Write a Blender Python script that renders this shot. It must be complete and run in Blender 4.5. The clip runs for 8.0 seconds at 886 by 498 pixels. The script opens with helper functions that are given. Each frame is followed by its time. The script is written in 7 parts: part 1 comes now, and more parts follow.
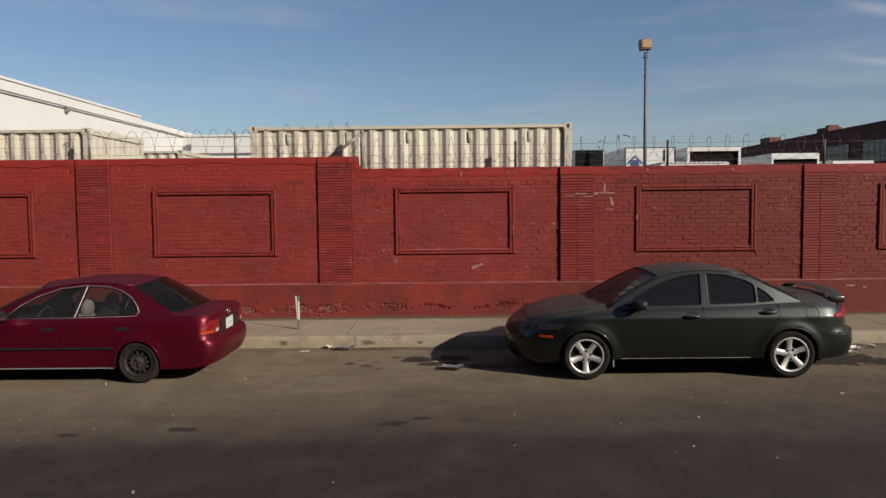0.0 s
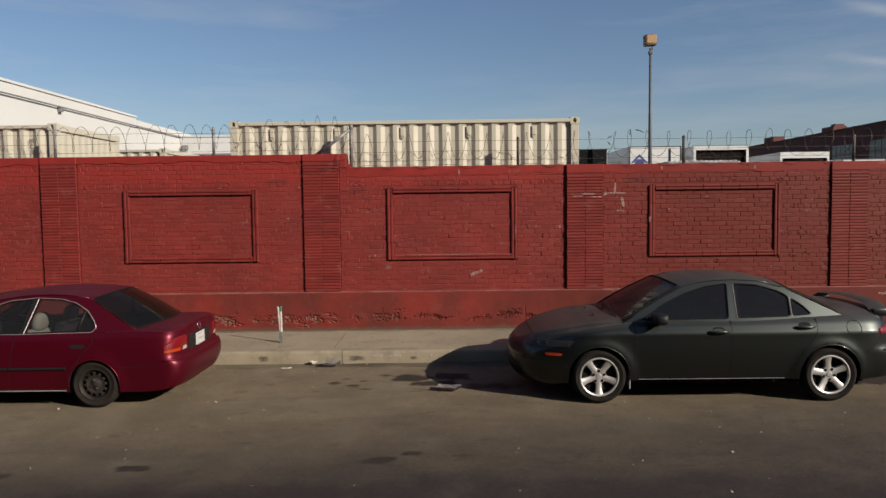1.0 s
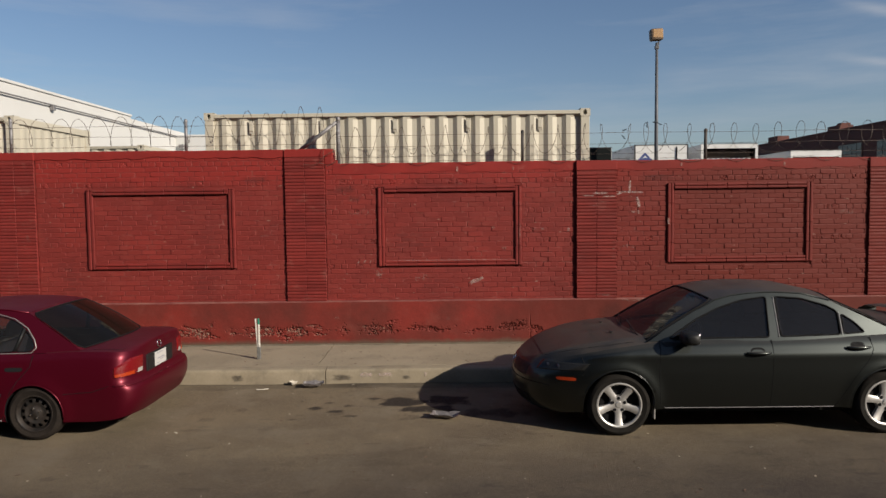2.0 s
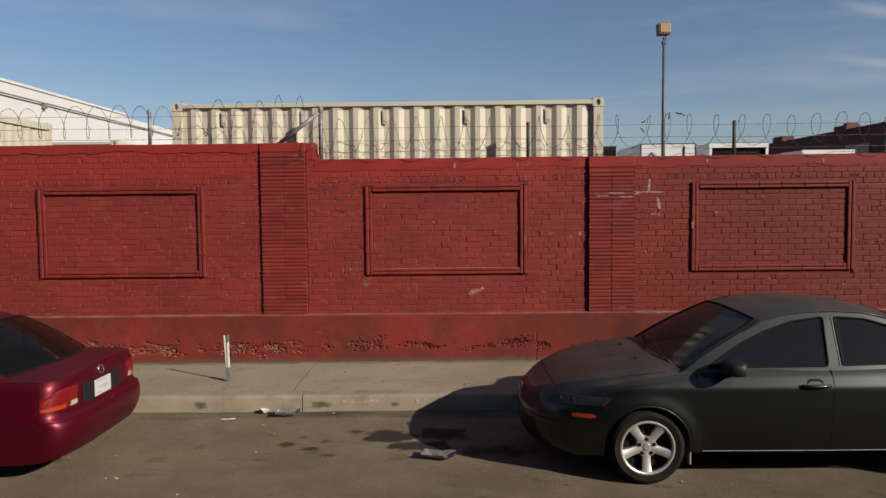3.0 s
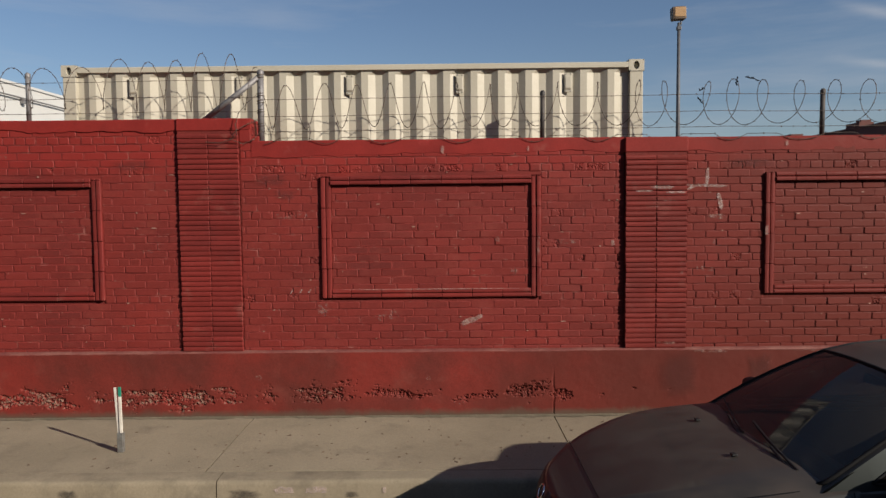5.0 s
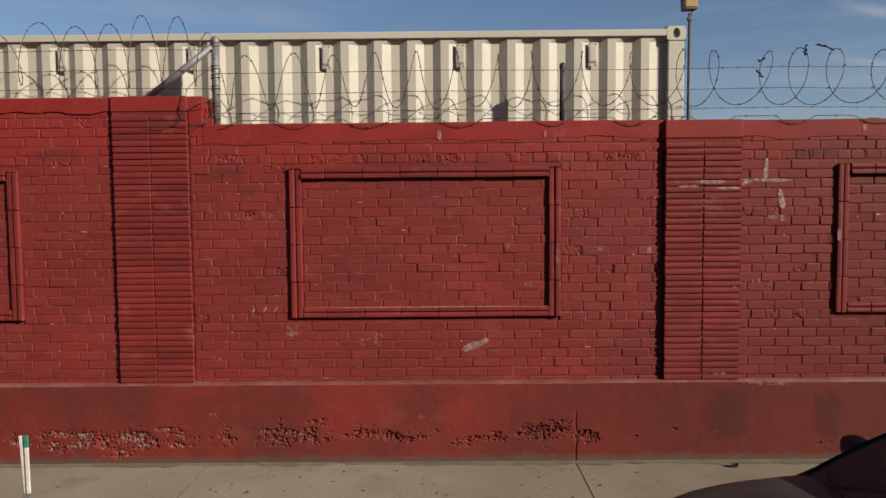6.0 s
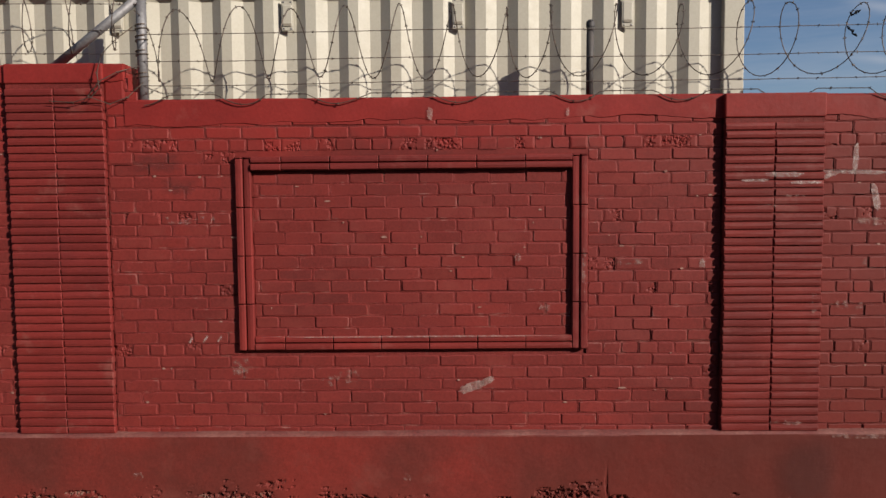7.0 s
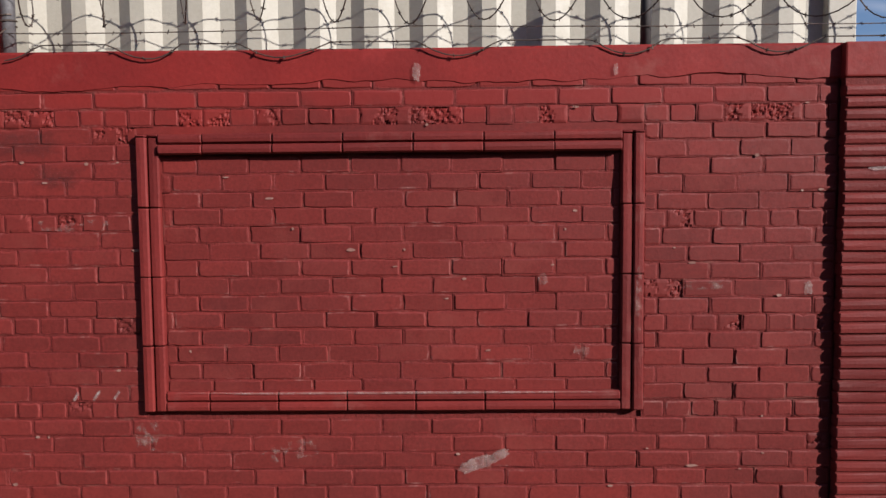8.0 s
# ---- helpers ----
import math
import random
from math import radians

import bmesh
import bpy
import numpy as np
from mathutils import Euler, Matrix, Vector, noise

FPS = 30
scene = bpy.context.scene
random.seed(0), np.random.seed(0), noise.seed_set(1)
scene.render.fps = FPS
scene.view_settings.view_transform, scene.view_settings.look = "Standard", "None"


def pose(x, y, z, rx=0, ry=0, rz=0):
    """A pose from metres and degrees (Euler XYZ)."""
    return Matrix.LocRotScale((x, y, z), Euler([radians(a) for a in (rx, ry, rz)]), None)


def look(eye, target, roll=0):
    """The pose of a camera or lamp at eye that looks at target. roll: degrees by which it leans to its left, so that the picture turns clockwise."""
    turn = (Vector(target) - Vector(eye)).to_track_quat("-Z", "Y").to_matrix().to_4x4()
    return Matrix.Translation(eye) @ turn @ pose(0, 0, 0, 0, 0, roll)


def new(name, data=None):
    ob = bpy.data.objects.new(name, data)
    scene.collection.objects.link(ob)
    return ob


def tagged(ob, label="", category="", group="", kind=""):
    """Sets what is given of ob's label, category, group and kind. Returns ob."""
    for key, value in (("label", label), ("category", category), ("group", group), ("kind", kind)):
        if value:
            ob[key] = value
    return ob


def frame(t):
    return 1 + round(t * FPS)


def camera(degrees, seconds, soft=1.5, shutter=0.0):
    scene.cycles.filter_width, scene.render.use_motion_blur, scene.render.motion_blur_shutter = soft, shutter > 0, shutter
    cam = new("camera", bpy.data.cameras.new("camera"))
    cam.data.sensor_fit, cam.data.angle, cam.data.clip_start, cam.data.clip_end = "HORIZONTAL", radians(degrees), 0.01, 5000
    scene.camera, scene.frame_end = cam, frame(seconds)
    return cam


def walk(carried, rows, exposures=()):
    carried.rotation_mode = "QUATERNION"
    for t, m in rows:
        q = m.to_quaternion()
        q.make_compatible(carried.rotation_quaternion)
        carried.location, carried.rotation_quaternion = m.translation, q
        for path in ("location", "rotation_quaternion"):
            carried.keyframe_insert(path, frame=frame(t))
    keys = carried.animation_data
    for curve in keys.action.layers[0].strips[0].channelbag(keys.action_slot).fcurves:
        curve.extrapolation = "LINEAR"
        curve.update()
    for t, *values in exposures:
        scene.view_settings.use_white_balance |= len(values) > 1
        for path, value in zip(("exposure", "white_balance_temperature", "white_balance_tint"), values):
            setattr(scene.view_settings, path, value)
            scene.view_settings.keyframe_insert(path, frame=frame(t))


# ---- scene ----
cam = camera(63.0, 8.0)
PATH = [
    (0, (-0.283, -0.922, 2.334), (-0.298, 1.074, 2.209), -0.6),
    (0.5, (-0.246, -0.41, 2.335), (-0.263, 1.587, 2.21), -0.6),
    (1, (-0.223, 0.141, 2.343), (-0.239, 2.137, 2.22), -0.7),
    (1.5, (-0.202, 0.711, 2.346), (-0.218, 2.707, 2.223), -0.6),
    (1.7, (-0.193, 0.946, 2.346), (-0.209, 2.942, 2.223), -0.7),
    (3, (-0.128, 2.538, 2.352), (-0.144, 4.535, 2.231), -0.6),
    (3.5, (-0.094, 3.164, 2.347), (-0.109, 5.16, 2.226), -0.6),
    (4, (-0.061, 3.811, 2.337), (-0.075, 5.808, 2.216), -0.6),
    (4.5, (-0.02, 4.463, 2.332), (-0.036, 6.46, 2.212), -0.6),
    (4.7, (-0.008, 4.729, 2.332), (-0.022, 6.725, 2.212), -0.6),
    (6, (0.018, 6.486, 2.326), (0.006, 8.482, 2.204), -0.5),
    (6.5, (0.041, 7.161, 2.339), (0.029, 9.156, 2.21), -0.4),
    (7, (0.088, 7.82, 2.34), (0.064, 9.816, 2.21), -0.5),
    (7.5, (0.115, 8.487, 2.331), (0.088, 10.482, 2.202), -0.6),
    (8, (0.111, 9.19, 2.328), (0.083, 11.186, 2.199), -0.5),
]
walk(cam, [(t, look(eye, target, roll)) for t, eye, target, roll in PATH],
     [(0.0, 0.55, 6500, 10), (6.0, 0.48, 6450, 10), (7.0, 0.48, 6250, 11), (8.0, 0.60, 5750, 13)])

# ---- world, sun ----
world = bpy.data.worlds.new("world")
scene.world = world
world.use_nodes = True
wn = world.node_tree
sky = wn.nodes.new("ShaderNodeTexSky")
sky.sky_type, sky.sun_disc = "NISHITA", False
SUN_EL, SUN_AZ = radians(24.7), math.atan2(0.816, -0.578)   # azimuth clockwise from +y
sky.sun_elevation, sky.sun_rotation = SUN_EL, SUN_AZ
sky.air_density, sky.dust_density, sky.ozone_density = 1.0, 0.6, 2.5
wn.nodes["Background"].inputs["Strength"].default_value = 0.0565
# thin streaks of high cloud
tc, mp = wn.nodes.new("ShaderNodeTexCoord"), wn.nodes.new("ShaderNodeMapping")
mp.inputs["Scale"].default_value = (1.2, 1.2, 9.0)
mp.inputs["Rotation"].default_value = (0.0, 0.10, 0.3)
cl = wn.nodes.new("ShaderNodeTexNoise")
cl.inputs["Scale"].default_value, cl.inputs["Detail"].default_value, cl.inputs["Roughness"].default_value = 1.9, 7.0, 0.6
cr, cm = wn.nodes.new("ShaderNodeMapRange"), wn.nodes.new("ShaderNodeMix")
cr.inputs["From Min"].default_value, cr.inputs["From Max"].default_value, cr.inputs["To Max"].default_value = 0.48, 0.80, 0.30
cm.data_type = "RGBA"
cm.inputs[7].default_value = (6.4, 6.5, 6.9, 1)
wn.links.new(tc.outputs["Generated"], mp.inputs["Vector"])
wn.links.new(mp.outputs["Vector"], cl.inputs["Vector"])
wn.links.new(cl.outputs["Fac"], cr.inputs["Value"])


def sky_math(how, a, b=0.0):
    m = wn.nodes.new("ShaderNodeMath")
    m.operation = how
    for sock, v in ((m.inputs[0], a), (m.inputs[1], b)):
        if isinstance(v, (int, float)):
            sock.default_value = v
        else:
            wn.links.new(v, sock)
    return m.outputs[0]


# wisps of cirrus: how far to the side, how high, slope, thickness, strength
side = wn.nodes.new("ShaderNodeSeparateXYZ")
wn.links.new(tc.outputs["Generated"], side.inputs[0])
depth = sky_math("MAXIMUM", side.outputs["Y"], 0.05)
across, height = sky_math("DIVIDE", side.outputs["X"], depth), sky_math("DIVIDE", side.outputs["Z"], depth)
cover = cr.outputs[0]
for u0, v0, slope, thick, strength in ((0.56, 0.262, -0.22, 0.008, 0.30), (0.56, 0.190, -0.12, 0.006, 0.26), (0.30, 0.172, -0.02, 0.014, 0.12)):
    line = sky_math("ADD", sky_math("MULTIPLY", sky_math("SUBTRACT", across, u0), slope), v0)
    off = sky_math("DIVIDE", sky_math("SUBTRACT", height, line), thick)
    wisp = sky_math("EXPONENT", sky_math("MULTIPLY", sky_math("MULTIPLY", off, off), -1.0))
    ends = sky_math("MULTIPLY", sky_math("SUBTRACT", across, u0 - 0.05), 14.0)
    ends = sky_math("MINIMUM", sky_math("MAXIMUM", ends, 0.0), 1.0)
    cover = sky_math("ADD", cover, sky_math("MULTIPLY", sky_math("MULTIPLY", wisp, ends), sky_math("MULTIPLY", cl.outputs["Fac"], strength * 2)))
wn.links.new(cover, cm.inputs[0])
tint = wn.nodes.new("ShaderNodeMix")     # the violet haze of the city air
tint.data_type, tint.blend_type = "RGBA", "MULTIPLY"
tint.inputs[0].default_value = 1.0
tint.inputs[7].default_value = (0.975, 0.975, 1.035, 1)
wn.links.new(sky.outputs["Color"], tint.inputs[6])
wn.links.new(tint.outputs[2], cm.inputs[6])
wn.links.new(cm.outputs[2], wn.nodes["Background"].inputs["Color"])
sun = new("sun", bpy.data.lights.new("sun", "SUN"))
sun.data.energy, sun.data.angle, sun.data.color = 4.9, radians(0.53), (1.0, 0.90, 0.76)
TO_SUN = Vector((0.816 * math.cos(SUN_EL), -0.578 * math.cos(SUN_EL), math.sin(SUN_EL)))
sun.matrix_world = look(TO_SUN * 50, (0, 0, 0))

# ---- materials ----
def mat(name, color, rough=0.6, metal=0.0, color2=None, scale=6.0, fine=60.0, grain=0.12, bump=0.0, bump_scale=80.0,
        jitter=0.0, coat=0.0, spec=0.5, dirt=None, dirt_scale=1.2, dirt_amount=0.0, attr=None, attr_color=None, stretch=(1, 1, 1), worn=None, worn_color=None, fresh=None, right_tone=None, foot=None):
    """A painted or worn surface: large blotches, fine grain, a per-piece tone, dust and relief."""
    m = bpy.data.materials.new(name)
    m.use_nodes = True
    nt = m.node_tree
    n, l = nt.nodes, nt.links
    b = n["Principled BSDF"]
    b.inputs["Roughness"].default_value, b.inputs["Metallic"].default_value = rough, metal
    b.inputs["Coat Weight"].default_value, b.inputs["Coat Roughness"].default_value = coat, 0.06
    b.inputs["Specular IOR Level"].default_value = spec
    geo = n.new("ShaderNodeNewGeometry")
    mp = n.new("ShaderNodeMapping")
    mp.inputs["Scale"].default_value = stretch
    l.new(geo.outputs["Position"], mp.inputs["Vector"])

    def tex(s, detail=4.0, rgh=0.55):
        t = n.new("ShaderNodeTexNoise")
        t.inputs["Scale"].default_value, t.inputs["Detail"].default_value, t.inputs["Roughness"].default_value = s, detail, rgh
        l.new(mp.outputs["Vector"], t.inputs["Vector"])
        return t.outputs["Fac"]

    def ramp(v, lo, hi, a=0.0, z=1.0):
        r = n.new("ShaderNodeMapRange")
        for k, q in (("From Min", lo), ("From Max", hi), ("To Min", a), ("To Max", z)):
            r.inputs[k].default_value = q
        l.new(v, r.inputs["Value"])
        return r.outputs["Result"]

    def mix(fac, a, c, how="MIX"):
        x = n.new("ShaderNodeMix")
        x.data_type, x.blend_type = "RGBA", how
        for sock, v in ((x.inputs[0], fac), (x.inputs[6], a), (x.inputs[7], c)):
            if isinstance(v, (int, float)):
                sock.default_value = v
            elif isinstance(v, tuple):
                sock.default_value = (*v[:3], 1)
            else:
                l.new(v, sock)
        return x.outputs[2]

    col = color if color2 is None else mix(ramp(tex(scale), 0.35, 0.65), color, color2)
    if grain:
        g = ramp(tex(fine, 3.0, 0.7), 0.3, 0.7, 1 - grain, 1 + grain)
        col = mix(1.0, col, g, "MULTIPLY")
    if jitter:
        info = n.new("ShaderNodeObjectInfo")
        add = n.new("ShaderNodeMath")
        add.operation = "ADD"
        l.new(info.outputs["Random"], add.inputs[0])
        l.new(geo.outputs["Random Per Island"], add.inputs[1])
        fr = n.new("ShaderNodeMath")
        fr.operation = "FRACT"
        l.new(add.outputs[0], fr.inputs[0])
        col = mix(1.0, col, ramp(fr.outputs[0], 0, 1, 1 - jitter, 1 + jitter), "MULTIPLY")
    if dirt:
        f = ramp(tex(dirt_scale, 8.0, 0.68), 0.62 - dirt_amount * 0.4, 0.86 - dirt_amount * 0.4)
        col = mix(f, col, dirt)
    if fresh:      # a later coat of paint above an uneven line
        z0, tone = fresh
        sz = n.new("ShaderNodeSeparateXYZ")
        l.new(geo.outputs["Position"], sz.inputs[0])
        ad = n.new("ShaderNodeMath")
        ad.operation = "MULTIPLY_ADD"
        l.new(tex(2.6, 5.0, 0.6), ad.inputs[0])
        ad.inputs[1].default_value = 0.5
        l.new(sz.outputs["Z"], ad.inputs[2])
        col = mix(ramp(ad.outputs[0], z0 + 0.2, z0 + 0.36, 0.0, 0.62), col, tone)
    if right_tone:      # a browner, darker tone from an uneven line onwards along x
        xa, xb, tone, most = right_tone
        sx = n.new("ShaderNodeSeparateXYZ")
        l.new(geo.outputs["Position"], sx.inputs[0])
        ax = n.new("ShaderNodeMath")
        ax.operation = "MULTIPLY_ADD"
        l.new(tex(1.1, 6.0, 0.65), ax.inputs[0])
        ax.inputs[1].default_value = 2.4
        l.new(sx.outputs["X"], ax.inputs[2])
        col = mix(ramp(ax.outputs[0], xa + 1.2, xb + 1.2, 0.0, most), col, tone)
    if foot:       # splashed dirt below an uneven line
        zf, tone = foot
        sf = n.new("ShaderNodeSeparateXYZ")
        l.new(geo.outputs["Position"], sf.inputs[0])
        af = n.new("ShaderNodeMath")
        af.operation = "MULTIPLY_ADD"
        l.new(tex(3.5, 7.0, 0.7), af.inputs[0])
        af.inputs[1].default_value = 0.16
        l.new(sf.outputs["Z"], af.inputs[2])
        col = mix(ramp(af.outputs[0], zf + 0.05, zf + 0.11, 0.85, 0.0), col, tone)
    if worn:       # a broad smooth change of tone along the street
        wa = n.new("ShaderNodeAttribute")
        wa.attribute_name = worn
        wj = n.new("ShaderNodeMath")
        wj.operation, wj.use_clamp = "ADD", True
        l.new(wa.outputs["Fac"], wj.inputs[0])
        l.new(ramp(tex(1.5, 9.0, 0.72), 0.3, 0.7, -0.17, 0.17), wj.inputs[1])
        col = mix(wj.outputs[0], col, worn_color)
    if attr:
        a = n.new("ShaderNodeAttribute")
        a.attribute_name = attr
        edge = n.new("ShaderNodeMath")
        edge.operation = "MULTIPLY_ADD"
        l.new(tex(45, 5, 0.7), edge.inputs[0])
        edge.inputs[1].default_value = 0.5
        l.new(a.outputs["Fac"], edge.inputs[2])
        f = n.new("ShaderNodeMath")
        f.operation = "MULTIPLY"
        l.new(ramp(edge.outputs[0], 0.42, 0.85), f.inputs[0])
        l.new(ramp(a.outputs["Fac"], 0.02, 0.2), f.inputs[1])
        col = mix(f.outputs[0], col, attr_color)
    if isinstance(col, tuple):
        b.inputs["Base Color"].default_value = (*col, 1)
    else:
        l.new(col, b.inputs["Base Color"])
    if bump:
        bp = n.new("ShaderNodeBump")
        bp.inputs["Strength"].default_value, bp.inputs["Distance"].default_value = 1.0, bump
        l.new(tex(bump_scale, 5.0, 0.65), bp.inputs["Height"])
        l.new(bp.outputs["Normal"], b.inputs["Normal"])
    if rough > 0.15 and metal < 0.5:
        l.new(ramp(tex(fine * 0.3), 0.3, 0.7, max(rough - 0.08, 0.02), min(rough + 0.08, 1)), b.inputs["Roughness"])
    return m


RIGHT_TONE = (1.1, 3.8, (0.0940, 0.0142, 0.0090), 0.82)
RED_A, RED_B = (0.1726, 0.02247, 0.01819), (0.1199, 0.01961, 0.01698)
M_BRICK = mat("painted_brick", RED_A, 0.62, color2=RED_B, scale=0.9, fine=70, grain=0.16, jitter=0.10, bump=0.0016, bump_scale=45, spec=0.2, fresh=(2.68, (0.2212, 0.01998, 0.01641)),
              dirt=(0.180, 0.036, 0.028), dirt_scale=2.1, dirt_amount=0.22, right_tone=RIGHT_TONE)
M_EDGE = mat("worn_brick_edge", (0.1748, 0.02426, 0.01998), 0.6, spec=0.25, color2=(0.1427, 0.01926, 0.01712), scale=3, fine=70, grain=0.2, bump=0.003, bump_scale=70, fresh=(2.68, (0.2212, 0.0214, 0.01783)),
             dirt=(0.3139, 0.1569, 0.1355), dirt_scale=6.5, dirt_amount=0.13, right_tone=RIGHT_TONE)
M_JOINT = mat("painted_joint", (0.155, 0.0212, 0.0176), 0.75, spec=0.2, color2=(0.118, 0.0170, 0.0148), scale=1.6, grain=0.25, bump=0.004, dirt=(0.2354, 0.09274, 0.07491), dirt_scale=5.0, dirt_amount=0.12, right_tone=(1.1, 3.8, (0.082, 0.0130, 0.0090), 0.80))
M_TILE = mat("painted_tile", (0.1624, 0.02009, 0.01681), 0.6, spec=0.2, color2=(0.123, 0.01681, 0.01517), scale=1.7, jitter=0.14, grain=0.12, bump=0.002, dirt=(0.205, 0.0697, 0.0574), dirt_scale=4.0, dirt_amount=0.14, right_tone=(1.1, 3.8, (0.102, 0.0145, 0.0098), 0.6))
M_CAP = mat("painted_cap_render", (0.214, 0.02069, 0.01712), 0.62, spec=0.2, color2=(0.1641, 0.01641, 0.01427), scale=2.2, grain=0.12, bump=0.0018, bump_scale=25, dirt=(0.2354, 0.07134, 0.05707), dirt_scale=3, dirt_amount=0.04, right_tone=(1.1, 3.8, (0.122, 0.0150, 0.0105), 0.62))
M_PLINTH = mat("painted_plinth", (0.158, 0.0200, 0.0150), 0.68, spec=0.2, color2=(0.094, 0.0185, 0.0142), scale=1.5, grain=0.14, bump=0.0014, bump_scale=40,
               dirt=(0.150, 0.040, 0.031), dirt_scale=2.6, dirt_amount=0.20, attr="spall", attr_color=(0.185, 0.118, 0.090), foot=(0.278, (0.075, 0.053, 0.038)), right_tone=(0.0, 2.0, (0.078, 0.0135, 0.0088), 0.80))
M_LEDGE = mat("worn_ledge", (0.1771, 0.0656, 0.05248), 0.8, color2=(0.1181, 0.02296, 0.01968), scale=4, grain=0.3, bump=0.003)
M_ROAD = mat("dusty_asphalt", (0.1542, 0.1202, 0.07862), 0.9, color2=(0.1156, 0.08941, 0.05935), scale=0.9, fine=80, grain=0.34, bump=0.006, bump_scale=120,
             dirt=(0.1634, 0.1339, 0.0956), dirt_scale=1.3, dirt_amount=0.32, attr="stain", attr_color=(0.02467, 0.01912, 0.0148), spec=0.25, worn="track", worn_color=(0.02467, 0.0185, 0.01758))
M_WALK = mat("pavement_concrete", (0.2509, 0.2099, 0.1476), 0.88, color2=(0.2066, 0.1722, 0.1197), scale=1.4, fine=90, grain=0.16, bump=0.003, bump_scale=90, jitter=0.03,
             dirt=(0.1312, 0.105, 0.07544), dirt_scale=2.2, dirt_amount=0.22, right_tone=(-0.8, 2.2, (0.135, 0.104, 0.070), 0.62))
M_KERB = mat("kerb_concrete", (0.2296, 0.1919, 0.1353), 0.88, color2=(0.182, 0.1509, 0.105), scale=2.0, fine=60, grain=0.10, bump=0.0016, bump_scale=60,
             dirt=(0.082, 0.06724, 0.0492), dirt_scale=1.8, dirt_amount=0.26)
M_CREAM = mat("cream_container_paint", (0.4045, 0.3756, 0.307), 0.55, color2=(0.3756, 0.3468, 0.2781), scale=1.5, grain=0.05, bump=0.001, dirt=(0.289, 0.2239, 0.1445), dirt_scale=4, dirt_amount=-0.05)
M_POLE = mat("dark_grey_pole_paint", (0.085, 0.088, 0.098), 0.6, 0.2, color2=(0.065, 0.067, 0.075), scale=5, grain=0.12)
M_POST = mat("weathered_dark_post", (0.040, 0.036, 0.036), 0.7, 0.2, color2=(0.065, 0.055, 0.050), scale=9, grain=0.2)
# brown that stands in for the shade in the vent slots
M_SLOT = mat("shaded_vent_slot", (0.22, 0.19, 0.145), 0.8, grain=0.1)
M_STEEL = mat("galvanised_steel", (0.2214, 0.2173, 0.2214), 0.6, 0.5, color2=(0.164, 0.1558, 0.1599), scale=9, grain=0.2, bump=0.001)
M_WIRE = mat("rusty_wire", (0.060, 0.047, 0.041), 0.6, 0.5, color2=(0.105, 0.073, 0.055), scale=20, grain=0.2)
M_WHITE = mat("white_render", (0.4623, 0.4623, 0.4551), 0.7, color2=(0.4334, 0.4334, 0.4226), scale=0.15, grain=0.04)
M_DARK = mat("dark_void", (0.008, 0.007, 0.007), 0.9, grain=0.1, spec=0.1)
M_BROWN = mat("brown_brick_far", (0.095, 0.030, 0.023), 0.85, color2=(0.070, 0.024, 0.019), scale=0.4, grain=0.15)
M_YARD = mat("yard_asphalt", (0.05904, 0.05576, 0.05117), 0.9, color2=(0.04592, 0.04264, 0.03936), scale=0.3, grain=0.2)
M_DARKMETAL = mat("dark_truck_metal", (0.0246, 0.0246, 0.02624), 0.6, 0.3, grain=0.15)
M_TRUCKW = mat("white_truck_paint", (0.5057, 0.5057, 0.5057), 0.45, color2=(0.4479, 0.4479, 0.4407), scale=1.2, grain=0.05)
M_TRUCKD = mat("dark_green_truck_paint", (0.00328, 0.00492, 0.00492), 0.6, grain=0.1, spec=0.1)
M_BLUE = mat("blue_sign_paint", (0.02296, 0.03936, 0.1443), 0.5, grain=0.1)
G_PANE = mat("grimy_window_glass", (0.01968, 0.02296, 0.02624), 0.25, color2=(0.05904, 0.05904, 0.05576), scale=0.8, grain=0.2)
M_LENS_AMB = mat("floodlight_glass", (0.328, 0.1968, 0.0902), 0.35, coat=0.2, grain=0.05)
# near-black that paints the shade inside the open truck boxes
M_TRUCK_SHADE = mat("dark_truck_inside_shade", (0.0041, 0.00328, 0.00287), 0.8, spec=0.08, color2=(0.00902, 0.00574, 0.0041), scale=3, grain=0.15)

# ---- building helpers ----
def mesh_of(bm, name, material, smooth=False):
    me = bpy.data.meshes.new(name)
    bm.to_mesh(me)
    bm.free()
    me.materials.append(material)
    if smooth:
        for p in me.polygons:
            p.use_smooth = True
    return me


def sharp(me, degrees=35):
    """Smooth shading with hard edges kept."""
    for p in me.polygons:
        p.use_smooth = True
    me.set_sharp_from_angle(angle=radians(degrees))


def part(name, bm, material, parent, label="", smooth=False, crease=0):
    ob = new(name, mesh_of(bm, name, material, smooth))
    if crease:
        sharp(ob.data, crease)
    ob.parent = parent
    return tagged(ob, label=label)


def thing(name, x, y, z, label, category, group="", kind="", turn=0):
    ob = new(name)
    ob.matrix_basis = pose(x, y, z, 0, 0, turn)
    ob.empty_display_size = 0.1
    return tagged(ob, label, category, group, kind)


def solid(name, bm, material, label, category="", group="", kind="", crease=0):
    ob = new(name, mesh_of(bm, name, material))
    if crease:
        sharp(ob.data, crease)
    return tagged(ob, label, category, group, kind)


def box(bm, x0, x1, y0, y1, z0, z1, bevel=0.0):
    made = bmesh.ops.create_cube(bm, size=1.0, matrix=Matrix.LocRotScale(((x0 + x1) / 2, (y0 + y1) / 2, (z0 + z1) / 2), None, (x1 - x0, y1 - y0, z1 - z0)))
    if bevel:
        edges = list({e for v in made["verts"] for e in v.link_edges})
        bmesh.ops.bevel(bm, geom=edges, offset=bevel, segments=2, affect="EDGES", profile=0.5)
    return bm


